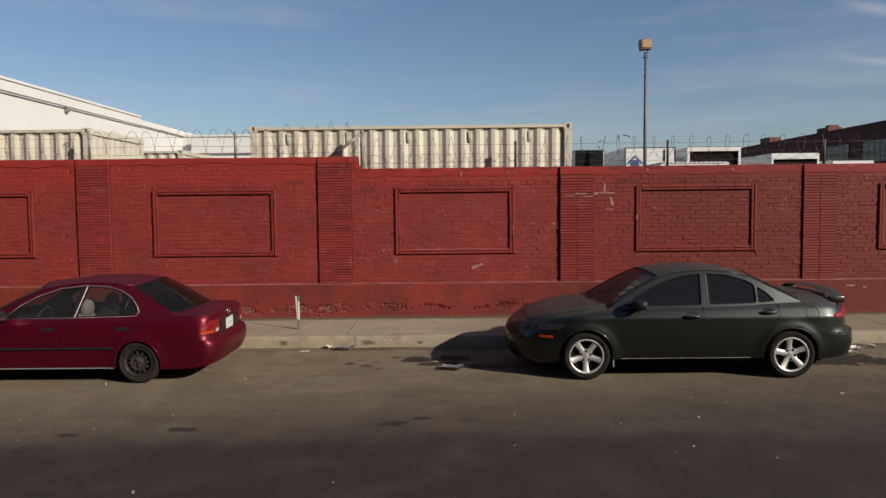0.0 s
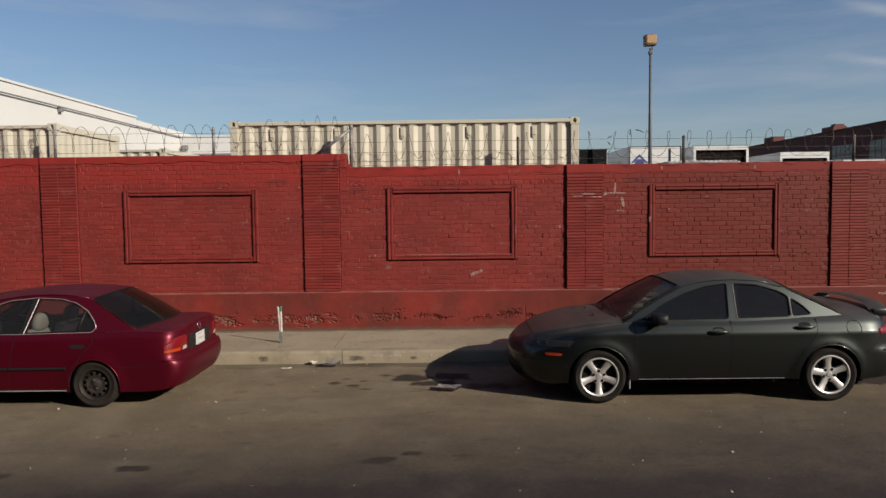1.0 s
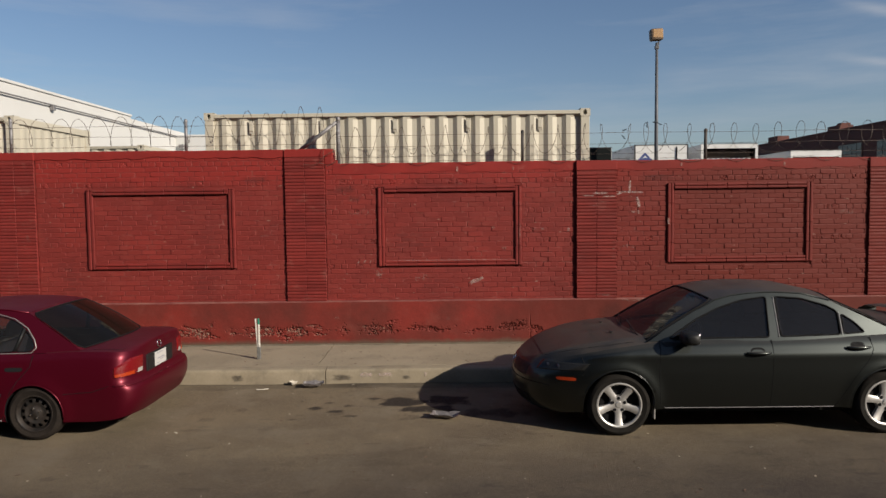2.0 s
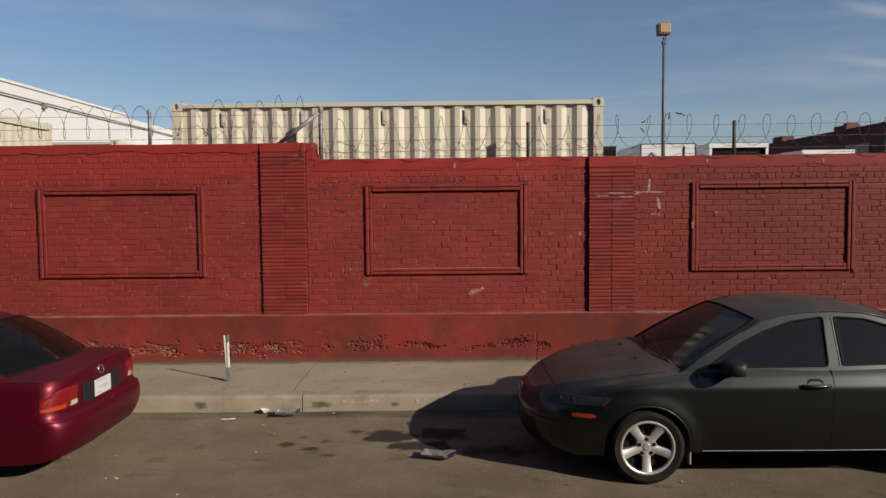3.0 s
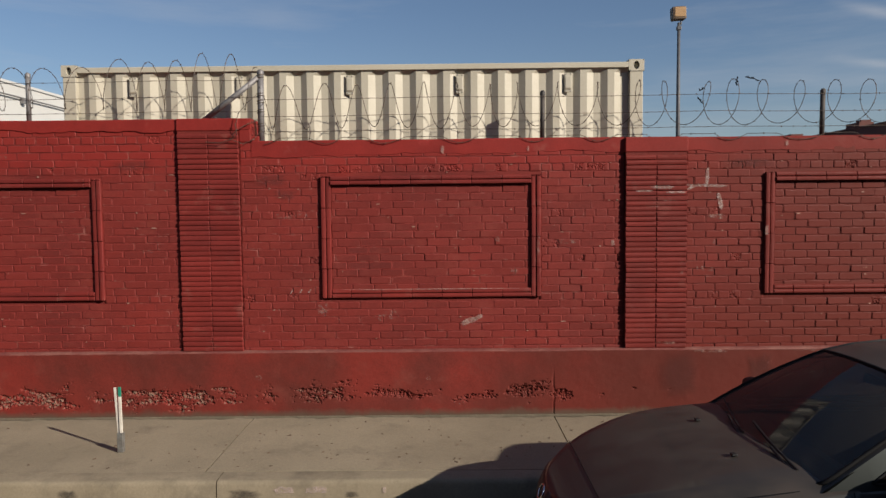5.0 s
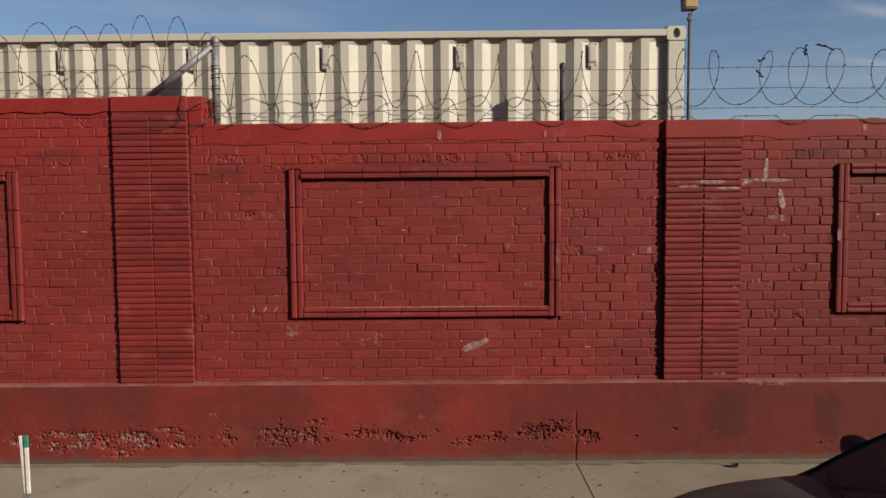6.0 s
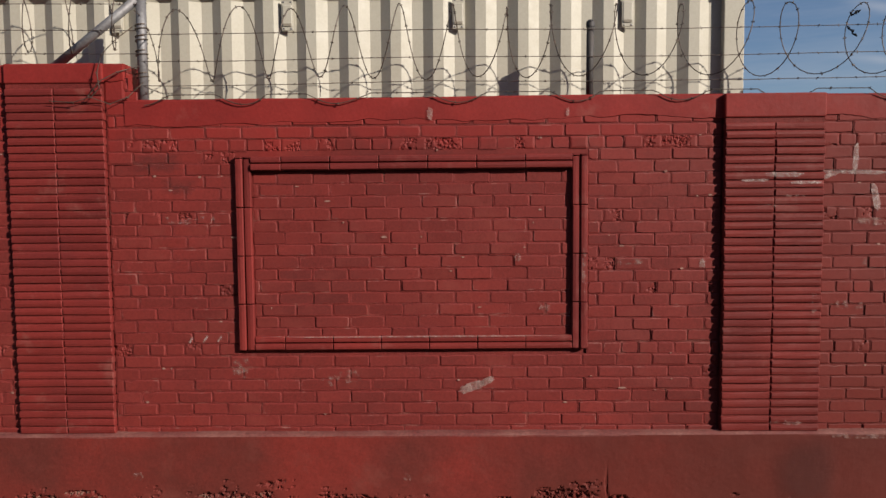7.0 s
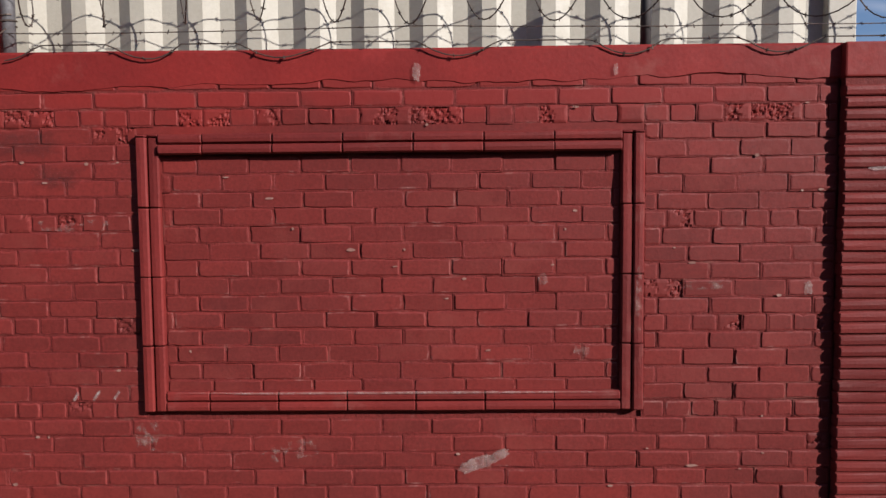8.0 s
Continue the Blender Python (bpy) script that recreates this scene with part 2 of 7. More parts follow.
def boxed(*a, bevel=0.0):
    return box(bmesh.new(), *a, bevel=bevel)


def tube(bm, pts, r, segs=6, caps=True):
    """A round bar swept along points; r is one radius or one for each point."""
    pts = [Vector(p) for p in pts]
    rings, side = [], None
    for i, p in enumerate(pts):
        way = (pts[min(i + 1, len(pts) - 1)] - pts[max(i - 1, 0)]).normalized()
        if side is None:
            side = way.orthogonal().normalized()
        side = (side - way * side.dot(way)).normalized()
        up = way.cross(side)
        rr = r[i] if isinstance(r, (list, tuple)) else r
        rings.append([bm.verts.new(p + rr * (math.cos(2 * math.pi * k / segs) * side + math.sin(2 * math.pi * k / segs) * up)) for k in range(segs)])
    for a, b in zip(rings, rings[1:]):
        for k in range(segs):
            bm.faces.new((a[k], a[(k + 1) % segs], b[(k + 1) % segs], b[k]))
    if caps:
        bm.faces.new(rings[0][::-1])
        bm.faces.new(rings[-1])
    return bm


def tubed(pts, r, segs=6):
    return tube(bmesh.new(), pts, r, segs)


def lathe(bm, profile, segs=32, m=Matrix()):
    """Turn (radius, height) pairs round the local z axis."""
    rings = [[bm.verts.new(m @ Vector((r * math.cos(2 * math.pi * k / segs), r * math.sin(2 * math.pi * k / segs), h))) for k in range(segs)] for r, h in profile]
    for a, b in zip(rings, rings[1:]):
        for k in range(segs):
            bm.faces.new((a[k], a[(k + 1) % segs], b[(k + 1) % segs], b[k]))
    return bm


def from_np(name, verts, faces, material):
    me = bpy.data.meshes.new(name)
    me.from_pydata(verts, [], faces)
    me.materials.append(material)
    me.update()
    return me

# ---- ground: one sheet from the street to the horizon ----
WALL_Y, PLINTH_Y, KERB_Y, WALK_Z, YARD_Z = 12.32, 12.26, 10.60, 0.225, 1.2


def fbm(x, y, s, seed=0.0):
    return noise.fractal((x * s + seed, y * s - seed, seed * 1.7), 1.0, 2.0, 4)


def graded(lo, hi, step, far, grow=1.35):
    a = list(np.arange(lo, hi + step / 2, step))
    d = step
    while a[-1] < far:
        d *= grow
        a.append(a[-1] + d)
    d = step
    while a[0] > -far:
        d *= grow
        a.insert(0, a[0] - d)
    return a


def road_z(x, y):
    z = 0.0
    if 9.2 < y < 12:
        z = 0.04 * min((y - 9.2) / 1.4, 1.0)
    return z


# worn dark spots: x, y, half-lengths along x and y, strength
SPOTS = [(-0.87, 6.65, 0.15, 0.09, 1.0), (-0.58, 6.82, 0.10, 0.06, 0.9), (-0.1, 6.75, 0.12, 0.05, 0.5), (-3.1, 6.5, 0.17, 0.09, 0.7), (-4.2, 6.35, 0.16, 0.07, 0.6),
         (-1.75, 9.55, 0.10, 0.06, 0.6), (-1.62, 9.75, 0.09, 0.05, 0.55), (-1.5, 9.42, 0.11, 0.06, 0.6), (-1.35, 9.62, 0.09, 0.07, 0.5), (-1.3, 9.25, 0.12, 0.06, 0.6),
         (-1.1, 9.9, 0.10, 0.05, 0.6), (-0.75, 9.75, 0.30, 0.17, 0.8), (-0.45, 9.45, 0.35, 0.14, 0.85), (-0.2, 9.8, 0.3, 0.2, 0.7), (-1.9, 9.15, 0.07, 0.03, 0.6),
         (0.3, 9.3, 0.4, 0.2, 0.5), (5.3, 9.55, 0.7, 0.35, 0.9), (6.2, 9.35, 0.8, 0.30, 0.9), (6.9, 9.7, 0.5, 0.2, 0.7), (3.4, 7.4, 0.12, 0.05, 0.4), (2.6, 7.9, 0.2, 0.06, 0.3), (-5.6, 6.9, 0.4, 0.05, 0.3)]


def street():
    xs, ys = graded(-8.6, 8.2, 0.05, 900), graded(3.4, 10.62, 0.05, 900)
    ys = [y for y in ys if y <= 10.62] + [10.64, 13.0, 900.0]
    nx, ny = len(xs), len(ys)
    verts, stain, track = [], [], []
    for y in ys:
        for x in xs:
            near = -9 < x < 9 and 3 < y < 10.7
            z = road_z(x, y) if y <= 10.62 else -0.1
            if near:
                z += 0.006 * fbm(x, y, 0.8, 3.0)
            verts.append((x, y, z))
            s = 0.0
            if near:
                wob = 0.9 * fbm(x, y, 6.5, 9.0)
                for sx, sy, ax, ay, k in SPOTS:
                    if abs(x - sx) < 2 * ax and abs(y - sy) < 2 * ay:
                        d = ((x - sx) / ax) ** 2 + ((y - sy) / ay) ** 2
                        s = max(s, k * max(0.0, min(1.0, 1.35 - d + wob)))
                # the damp dirty line of the gutter
                s = max(s, 0.24 * max(0.0, min(1.0, (fbm(x * 0.35, y * 1.4, 1.1, 31) - 0.12) * 3.0)), 0.30 * max(0.0, min(1.0, (fbm(x * 0.8, y * 2.2, 3.2, 33) - 0.38) * 5.0)))
                edge = 10.29 + 0.05 * fbm(x, 0, 0.9, 5) + 0.02 * fbm(x, y, 5.0, 6)
                damp = max(0.0, min(1.0, (y - edge) / 0.05)) * (0.30 + 0.16 * fbm(x, y * 2, 1.4, 8))
                s = max(s, damp, 0.62 * max(0.0, min(1.0, 1.0 - abs(y - 10.58) / 0.07)))
            stain.append(s)
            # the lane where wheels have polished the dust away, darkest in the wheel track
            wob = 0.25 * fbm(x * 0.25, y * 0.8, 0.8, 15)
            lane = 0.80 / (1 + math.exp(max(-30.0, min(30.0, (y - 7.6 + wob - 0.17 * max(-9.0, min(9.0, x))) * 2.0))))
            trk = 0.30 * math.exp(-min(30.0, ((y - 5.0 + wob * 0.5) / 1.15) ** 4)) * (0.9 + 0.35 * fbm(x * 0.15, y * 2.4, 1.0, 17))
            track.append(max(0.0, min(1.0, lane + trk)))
    faces = [(j * nx + i, j * nx + i + 1, (j + 1) * nx + i + 1, (j + 1) * nx + i) for j in range(ny - 1) for i in range(nx - 1)]
    me = from_np("ground", verts, faces, M_ROAD)
    me.attributes.new("stain", "FLOAT", "POINT").data.foreach_set("value", stain)
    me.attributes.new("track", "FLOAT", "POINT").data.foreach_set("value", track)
    for p in me.polygons:
        p.use_smooth = True
    return tagged(new("road", me), "worn brown-grey asphalt street with oil spots and dust", "road", kind="structure")


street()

# raised yard behind the wall
bm = bmesh.new()
box(bm, -400, 400, 12.62, 800, -0.2, YARD_Z)
solid("ground", bm, M_YARD, "grey asphalt yard behind the brick wall", "ground", kind="structure")

# pavement slabs and kerb
pavement = thing("pavement", 0, 0, 0, "beige concrete pavement slabs in front of a red wall", "pavement", kind="structure")
bm = boxed(-60, 60, KERB_Y + 0.12, 12.30, -0.05, WALK_Z - 0.02)
part("bedding", bm, M_KERB, pavement)
SLABS = [-16.95 + 3.0 * i for i in range(13)]
for i, x in enumerate(SLABS):
    bm = bmesh.new()
    x0, x1 = x + 0.006, x + 2.994
    y0, y1 = KERB_Y + 0.178, 12.29
    nx, ny = 24, 12
    grid = [[bm.verts.new((x0 + (x1 - x0) * a / nx, y0 + (y1 - y0) * b / ny, WALK_Z + 0.004 * fbm(x0 + 3 * a / nx, 1.5 * b / ny, 0.9, 2.0) + 0.0015 * (i % 3)))
             for a in range(nx + 1)] for b in range(ny + 1)]
    for b in range(ny):
        for a in range(nx):
            bm.faces.new((grid[b][a], grid[b][a + 1], grid[b + 1][a + 1], grid[b + 1][a]))
    rim = [e for e in bm.edges if e.is_boundary]
    low = bmesh.ops.extrude_edge_only(bm, edges=rim)["geom"]
    for v in low:
        if isinstance(v, bmesh.types.BMVert):
            v.co.z = WALK_Z - 0.06
    part("slab", bm, M_WALK, pavement)

kerb = thing("kerb", 0, 0, 0, "rounded concrete kerb stained along the gutter", "kerb", kind="structure")
for i in range(13):
    x0, x1 = -16.80 + 3.0 * i + 0.005, -13.80 + 3.0 * i - 0.005
    bm = bmesh.new()
    prof = [(KERB_Y - 0.032, -0.05), (KERB_Y - 0.032, 0.03), (KERB_Y - 0.022, 0.188), (KERB_Y - 0.017, 0.206), (KERB_Y - 0.005, 0.220), (KERB_Y + 0.012, WALK_Z), (KERB_Y + 0.17, WALK_Z + 0.002), (KERB_Y + 0.17, -0.05)]
    n = 30
    rows = []
    for a in range(n + 1):
        x = x0 + (x1 - x0) * a / n
        w = 0.006 * fbm(x, 0, 1.7, 4.0)
        rows.append([bm.verts.new((x, y + (w if k < 5 else 0), z + (w * 0.6 if 1 < k < 6 else 0))) for k, (y, z) in enumerate(prof)])
    for a, b in zip(rows, rows[1:]):
        for k in range(len(prof) - 1):
            bm.faces.new((a[k], b[k], b[k + 1], a[k + 1]))
    bm.faces.new(rows[0])
    bm.faces.new(rows[-1][::-1])
    part("kerbstone", bm, M_KERB, kerb, crease=40)

# ---- the red brick wall ----
BAY, PIL_X, PIL_W = 4.42, -2.66, 0.61
BRICK_Z, COURSE, BRICK_L, JOINT = 0.852, 0.0755, 0.2225, 0.0078
CAP_LOW, TOP_LOW, CAP_HIGH, TOP_HIGH, STEP_X = 2.848, 2.988, 3.072, 3.213, -1.93
PANEL_Z1, MOULD = 2.630, 0.098
PANELS = [(-8.98, 2.18, 1.42), (-4.562, 2.262, 1.413), (-0.160, 2.182, 1.418), (4.24, 2.19, 1.428), (8.65, 2.18, 1.428)]     # middle, width and foot of each framed panel
LEFT_END, RIGHT_END = -9.4, 9.0

wall = thing("wall_street", 0, 0, 0, "red-painted brick yard wall with pilasters and framed panels", "wall", kind="structure")
MORTAR_Y = WALL_Y + 0.030
SUNK = 0.0045      # depth of the joints
bm = bmesh.new()
box(bm, -30, STEP_X, MORTAR_Y, 12.60, 0.0, TOP_HIGH - 0.03)
box(bm, STEP_X, 30, MORTAR_Y, 12.60, 0.0, TOP_LOW - 0.03)
part("core", bm, M_JOINT, wall)
# mortar bed round the framed panels
bm = bmesh.new()
for pc, pw, pz in PANELS:
    xa = pc - pw / 2
    box(bm, xa - 0.02, xa + pw + 0.02, WALL_Y + 0.0165, MORTAR_Y + 0.002, pz - 0.07, PANEL_Z1 + 0.07)
part("mortar_bed", bm, M_JOINT, wall)
bm = bmesh.new()
for pc, pw, pz in PANELS:
    box(bm, pc - pw / 2 - 0.003, pc + pw / 2 + 0.003, WALL_Y + 0.003, MORTAR_Y + 0.003, PANEL_Z1 + 0.0005, BRICK_Z + COURSE * 24 - 0.001)
part("mortar_bed", bm, M_BRICK, wall)


def cap(x0, x1, z0, z1, seed, lip=0.0, ragged=1.0):
    """Smooth rendered top band with a ragged lower edge, standing proud by its lip."""
    bm = bmesh.new()
    n = int((x1 - x0) / 0.025)
    cols = []
    for a in range(n + 1):
        x = x0 + (x1 - x0) * a / n
        low = z0 - 0.008 + ragged * (0.026 * fbm(x, 0, 1.5, seed) + 0.012 * fbm(x, 3, 7, seed))
        w = 0.003 * fbm(x, 7, 1.2, seed) - lip
        top = z1 + 0.006 * fbm(x, 9, 0.7, seed)
        prof = [(WALL_Y + 0.006, low - 0.002), (WALL_Y - 0.004 + w, low + 0.003), (WALL_Y - 0.006 + w, (low + top) / 2), (WALL_Y - 0.005 + w, top - 0.012), (WALL_Y + 0.006, top), (12.59, top), (12.61, top - 0.02), (12.61, low)]
        cols.append([bm.verts.new((x, y, z)) for y, z in prof])
    for a, b in zip(cols, cols[1:]):
        for k in range(7):
            bm.faces.new((a[k], b[k], b[k + 1], a[k + 1]))
    bm.faces.new(cols[0])
    bm.faces.new(cols[-1][::-1])
    return bm


part("cap", cap(-30, STEP_X - 0.001, CAP_HIGH + 0.028, TOP_HIGH, 1.0, 0.007, 1.5), M_CAP, wall, "smooth red render along the wall top", crease=35)
part("cap", cap(STEP_X, 30, CAP_LOW, TOP_LOW, 2.0), M_CAP, wall, "smooth red render along the wall top", crease=35)
# the render that covers the end of the higher stretch
bm = boxed(STEP_X - 0.13, STEP_X + 0.008, WALL_Y - 0.006, 12.60, TOP_LOW - 0.02, TOP_HIGH - 0.045, bevel=0.02)
part("cap_end", bm, M_CAP, wall)


def pitted_geo(w, h, d, seed):
    """A brick whose face has crumbled into hollows."""
    nx, nz = max(7, int(w / 0.0065)), 11
    vs, fs = [], []
    q = 40 + 90 * (seed % 1.0)
    for k in range(nz + 1):
        for i in range(nx + 1):
            x, z = (i / nx - 0.5) * (w + JOINT + 0.002), (k / nz - 0.5) * (h + JOINT + 0.002)
            edge = min(i, nx - i, k, nz - k)
            field = fbm(x, z, 12, q) + 0.35 * fbm(x, z, 60, q + 7) - 0.04
            pit = max(0.0, min(1.0, field * 3.0))
            y = pit * (0.0025 + 0.009 * max(0.0, 0.5 + fbm(x, z, 85, q + 3)))
            y += SUNK if edge == 0 else 0.0015 if edge == 1 else 0.0
            vs.append((x + 0.0015 * fbm(x, z, 90, q + 5), min(0.024, y) - d, z + (0.0018 * fbm(x, z, 70, q + 9) if edge else 0)))
    for k in range(nz):
        for i in range(nx):
            a = k * (nx + 1) + i
            fs.append((a, a + 1, a + nx + 2, a + nx + 1))
    return vs, fs


RIM = ((-1, -1), (-0.62, -1), (-0.2, -1), (0.25, -1), (0.66, -1), (1, -1), (1, 0.05), (1, 1), (0.6, 1), (0.18, 1), (-0.24, 1), (-0.65, 1), (-1, 1), (-1, -0.05))


def brick_geo(w, h, d, seed, pitted=False, sunk=SUNK):
    """Verts and faces of one worn, thickly painted brick, front towards -y, its middle at the origin."""
    if pitted:
        return pitted_geo(w, h, d, seed)
    r = random.Random(seed)
    n = len(RIM)
    wob = [r.uniform(-0.0020, 0.0016) for _ in RIM]
    sunk *= r.uniform(0.35, 1.25)
    soft, wide = r.uniform(0.001, 0.003), r.uniform(0.0042, 0.0085)
    chip = r.randrange(n) if r.random() < 0.16 else -1
    if chip >= 0:
        wob[chip] -= r.uniform(0.003, 0.008)
    ax, az, bow = r.gauss(0, 0.010), r.gauss(0, 0.020), r.uniform(-0.0006, 0.0012)
    vs = []
    for inset, y in ((-JOINT / 2 - 0.0015, sunk + 0.0006), (0.0, sunk), (soft, 0.0012), (wide, 0.0)):
        for k, (sx, sz) in enumerate(RIM):
            corner = abs(sx) == 1 and abs(sz) == 1
            i = inset + ((0.0022 if corner else 0) - wob[k] if inset >= 0 else 0)
            x = sx * (w / 2 - (i if abs(sx) == 1 else 0))
            z = sz * (h / 2 - (i if abs(sz) == 1 else 0))
            vs.append((x, y - d + (ax * x + az * z if y < sunk else 0) + (bow if inset > 0.004 else 0), z))
    fs = []
    for a in range(3):
        for k in range(n):
            fs.append((a * n + k, a * n + (k + 1) % n, a * n + n + (k + 1) % n, a * n + n + k))
    fs.append(tuple(range(3 * n, 4 * n)))
    return vs, fs


def brick_slots(fs):
    """Material slot of each face: the rounded edge of a brick is more worn than its face."""
    n = len(RIM)
    return [2] * n + [1] * (2 * n) + [0] if len(fs) == 3 * n + 1 else [0] * len(fs)


def two_coats(me, slots):
    me.materials.append(M_EDGE)
    me.materials.append(M_JOINT)
    me.polygons.foreach_set("material_index", slots)
    return me


def pil_spans():
    return [(PIL_X + BAY * i, PIL_X + BAY * i + PIL_W) for i in range(-2, 4)]


def panel_spans():
    return [(c - w / 2, c + w / 2, z) for c, w, z in PANELS]


def open_spans(z, height):
    """Stretches of brickwork at a course, between pilasters and mouldings."""
    cuts = [(a - 0.004, b + 0.004) for a, b in pil_spans()]
    for a, b, foot in panel_spans():
        if foot - height * 0.45 < z < PANEL_Z1 + height * 0.45:
            if foot + 0.050 < z < PANEL_Z1 - 0.094:
                cuts += [(a, a + MOULD), (b - MOULD, b)]
            else:
                cuts.append((a, b))
    x, out = LEFT_END, []
    for a, b in sorted(cuts):
        if a > x:
            out.append((x, a))
        x = max(x, b)
    if x < RIGHT_END:
        out.append((x, RIGHT_END))
    return out


HEADERS = {7, 12, 18, 24, 28}
NEAR = []      # bricks of the bay that the street looks at: x, z, width, height, proud, seed
REST_V, REST_F, REST_M = [], [], []
rnd = random.Random(5)
for c in range(30):
    zc = BRICK_Z + COURSE * (c + 0.5)
    for x0, x1 in open_spans(zc, COURSE):
        z = zc
        inside = any(a < (x0 + x1) / 2 < b and foot < z < PANEL_Z1 for a, b, foot in panel_spans())
        head = c in HEADERS and not inside
        if inside:
            z += 0.022
        length = BRICK_L / 2 if head else BRICK_L
        off = (0.5 if c % 2 else 0.0) * BRICK_L + (0.055 if head else 0) + rnd.uniform(-0.012, 0.012)
        x = math.floor((x0 - off) / length) * length + off
        drift = rnd.uniform(-0.002, 0.002)
        while x < x1 - 0.001:
            a, b = max(x, x0), min(x + length + rnd.uniform(-0.006, 0.006), x1)
            if x1 - b < 0.032:
                b = x1
            if b - x0 < 0.032:
                b = x0 + length * 0.9
            if b - a > 0.028:
                limit = CAP_HIGH if a < STEP_X else CAP_LOW
                if z < limit + 0.02:
                    wide = b - a - JOINT
                    proud = rnd.gauss(0, 0.0018) - (0.003 if rnd.random() < 0.02 else 0) - (0.006 if inside else 0)
                    pitted = not inside and rnd.random() < (0.30 if head and a > -2.6 else 0.12 if head else 0.012)
                    item = ((a + b) / 2, z + drift, wide, COURSE - JOINT + rnd.uniform(-0.002, 0.001), proud, rnd.random(), pitted)
                    if -2.0 < a and b < 1.76 and 1.50 < z < 2.60 and len(NEAR) < 300:
                        NEAR.append(item)
                    else:
                        vs, fs = brick_geo(item[2], item[3], -WALL_Y + proud, item[5], item[6], 0.0039 if a < -0.9 else SUNK if a < 1.0 else 0.0052 if a < 1.7 else 0.0056)
                        k = len(REST_V)
                        REST_M += brick_slots(fs)
                        REST_V += [(vx + item[0], vy, vz + item[1]) for vx, vy, vz in vs]
                        REST_F += [tuple(q + k for q in f) for f in fs]
            x = b if b < x1 else x1
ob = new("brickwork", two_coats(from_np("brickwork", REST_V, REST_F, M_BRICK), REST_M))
ob.parent = wall
tagged(ob, kind="stuff")


# ---- plinth with its broken lower band ----
def plinth():
    xs = list(np.arange(-9.2, -5.8, 0.02)) + list(np.arange(-5.8, 1.6, 0.0095)) + list(np.arange(1.6, 9.21, 0.02))
    zs = list(np.linspace(0.19, 0.878, 70))
    nx = len(xs)
    verts, spall = [], []
    for z in zs:
        for x in xs:
            left = 1.0 / (1 + math.exp((x + 1.2) * 2.2))
            right = 1.0 / (1 + math.exp(-(x - 1.3) * 8))
            dip = m = light = 0.0
            if 0.24 < z < 0.74:
                mid = 0.44 + 0.05 * fbm(x, 0, 0.45, 11)
                band = math.exp(-((z - mid) / (0.075 + 0.055 * left)) ** 2)
                hole = math.exp(-((x - 0.76) / 0.30) ** 2 - ((z - 0.50) / 0.10) ** 2) + 0.8 * math.exp(-((x - 1.16) / 0.08) ** 2 - ((z - 0.45) / 0.08) ** 2)
                thick = band * (0.50 + 0.42 * left - 0.36 * right) + 0.60 * hole + 0.45 * band * fbm(x, z, 1.4, 21)
                fine = 0.85 * fbm(x * 0.4, z * 1.7, 9, 41) + 0.5 * fbm(x * 0.8, z * 1.4, 24, 42) + 0.30 * fbm(x, z, 55, 43)
                m = max(0.0, min(1.0, (fine - 0.92 + 1.60 * thick) * 2.6)) if thick > 0.08 else 0.0
                grain = 0.8 * fbm(x * 0.7, z, 46, 47) + 0.7 * fbm(x, z, 95, 49)
                dip = m * (0.007 + 0.026 * max(0.0, min(1.0, 0.45 + 0.9 * grain)))
                light = m * max(0.0, min(1.0, 0.30 - 0.75 * grain)) * (0.18 + 0.82 * left)
            wave = 0.004 * fbm(x, z, 0.6, 51) + 0.0015 * fbm(x, z, 7, 53)
            crack = 0.012 / (1 + math.exp((z - 0.62) * 40)) * math.exp(-((x - 1.05 - 0.01 * fbm(0, z, 6, 57)) / 0.006) ** 2)
            verts.append((x, PLINTH_Y + dip + wave + crack, z))
            spall.append(light)
    faces = [(j * nx + i, j * nx + i + 1, (j + 1) * nx + i + 1, (j + 1) * nx + i) for j in range(len(zs) - 1) for i in range(nx - 1)]
    me = from_np("plinth", verts, faces, M_PLINTH)
    me.attributes.new("spall", "FLOAT", "POINT").data.foreach_set("value", spall)
    ob = new("plinth", me)
    ob.parent = wall
    tagged(ob, "red-painted concrete plinth, crumbling along a low band")
    bm = bmesh.new()
    box(bm, -30, -9.2, PLINTH_Y, MORTAR_Y + 0.001, 0.0, 0.878)
    box(bm, 9.2, 30, PLINTH_Y, MORTAR_Y + 0.001, 0.0, 0.878)
    part("plinth", bm, M_PLINTH, wall)
    # sloping worn ledge on top of the plinth
    bm = bmesh.new()
    cols = []
    for a in range(461):
        x = -9.2 + 0.04 * a
        w = 0.003 * fbm(x, 1, 2.0, 61)
        cols.append([bm.verts.new((x, y, z)) for y, z in ((PLINTH_Y + w * 0.5, 0.872), (PLINTH_Y + 0.008 + w, 0.885 + w), (PLINTH_Y + 0.03, 0.892 + w), (MORTAR_Y + 0.002, 0.900 + w))])
    for p, q in zip(cols, cols[1:]):
        for k in range(3):
            bm.faces.new((p[k], q[k], q[k + 1], p[k + 1]))
    part("ledge", bm, M_LEDGE, wall, "worn ledge where the paint has rubbed off", smooth=True)
    bm = boxed(-9.2, 9.2, PLINTH_Y + 0.045, MORTAR_Y + 0.002, 0.0, 0.87)
    part("plinth_core", bm, M_PLINTH, wall)


plinth()

# ---- panel mouldings: two ribs of fired pieces ----
PIECE = 0.302


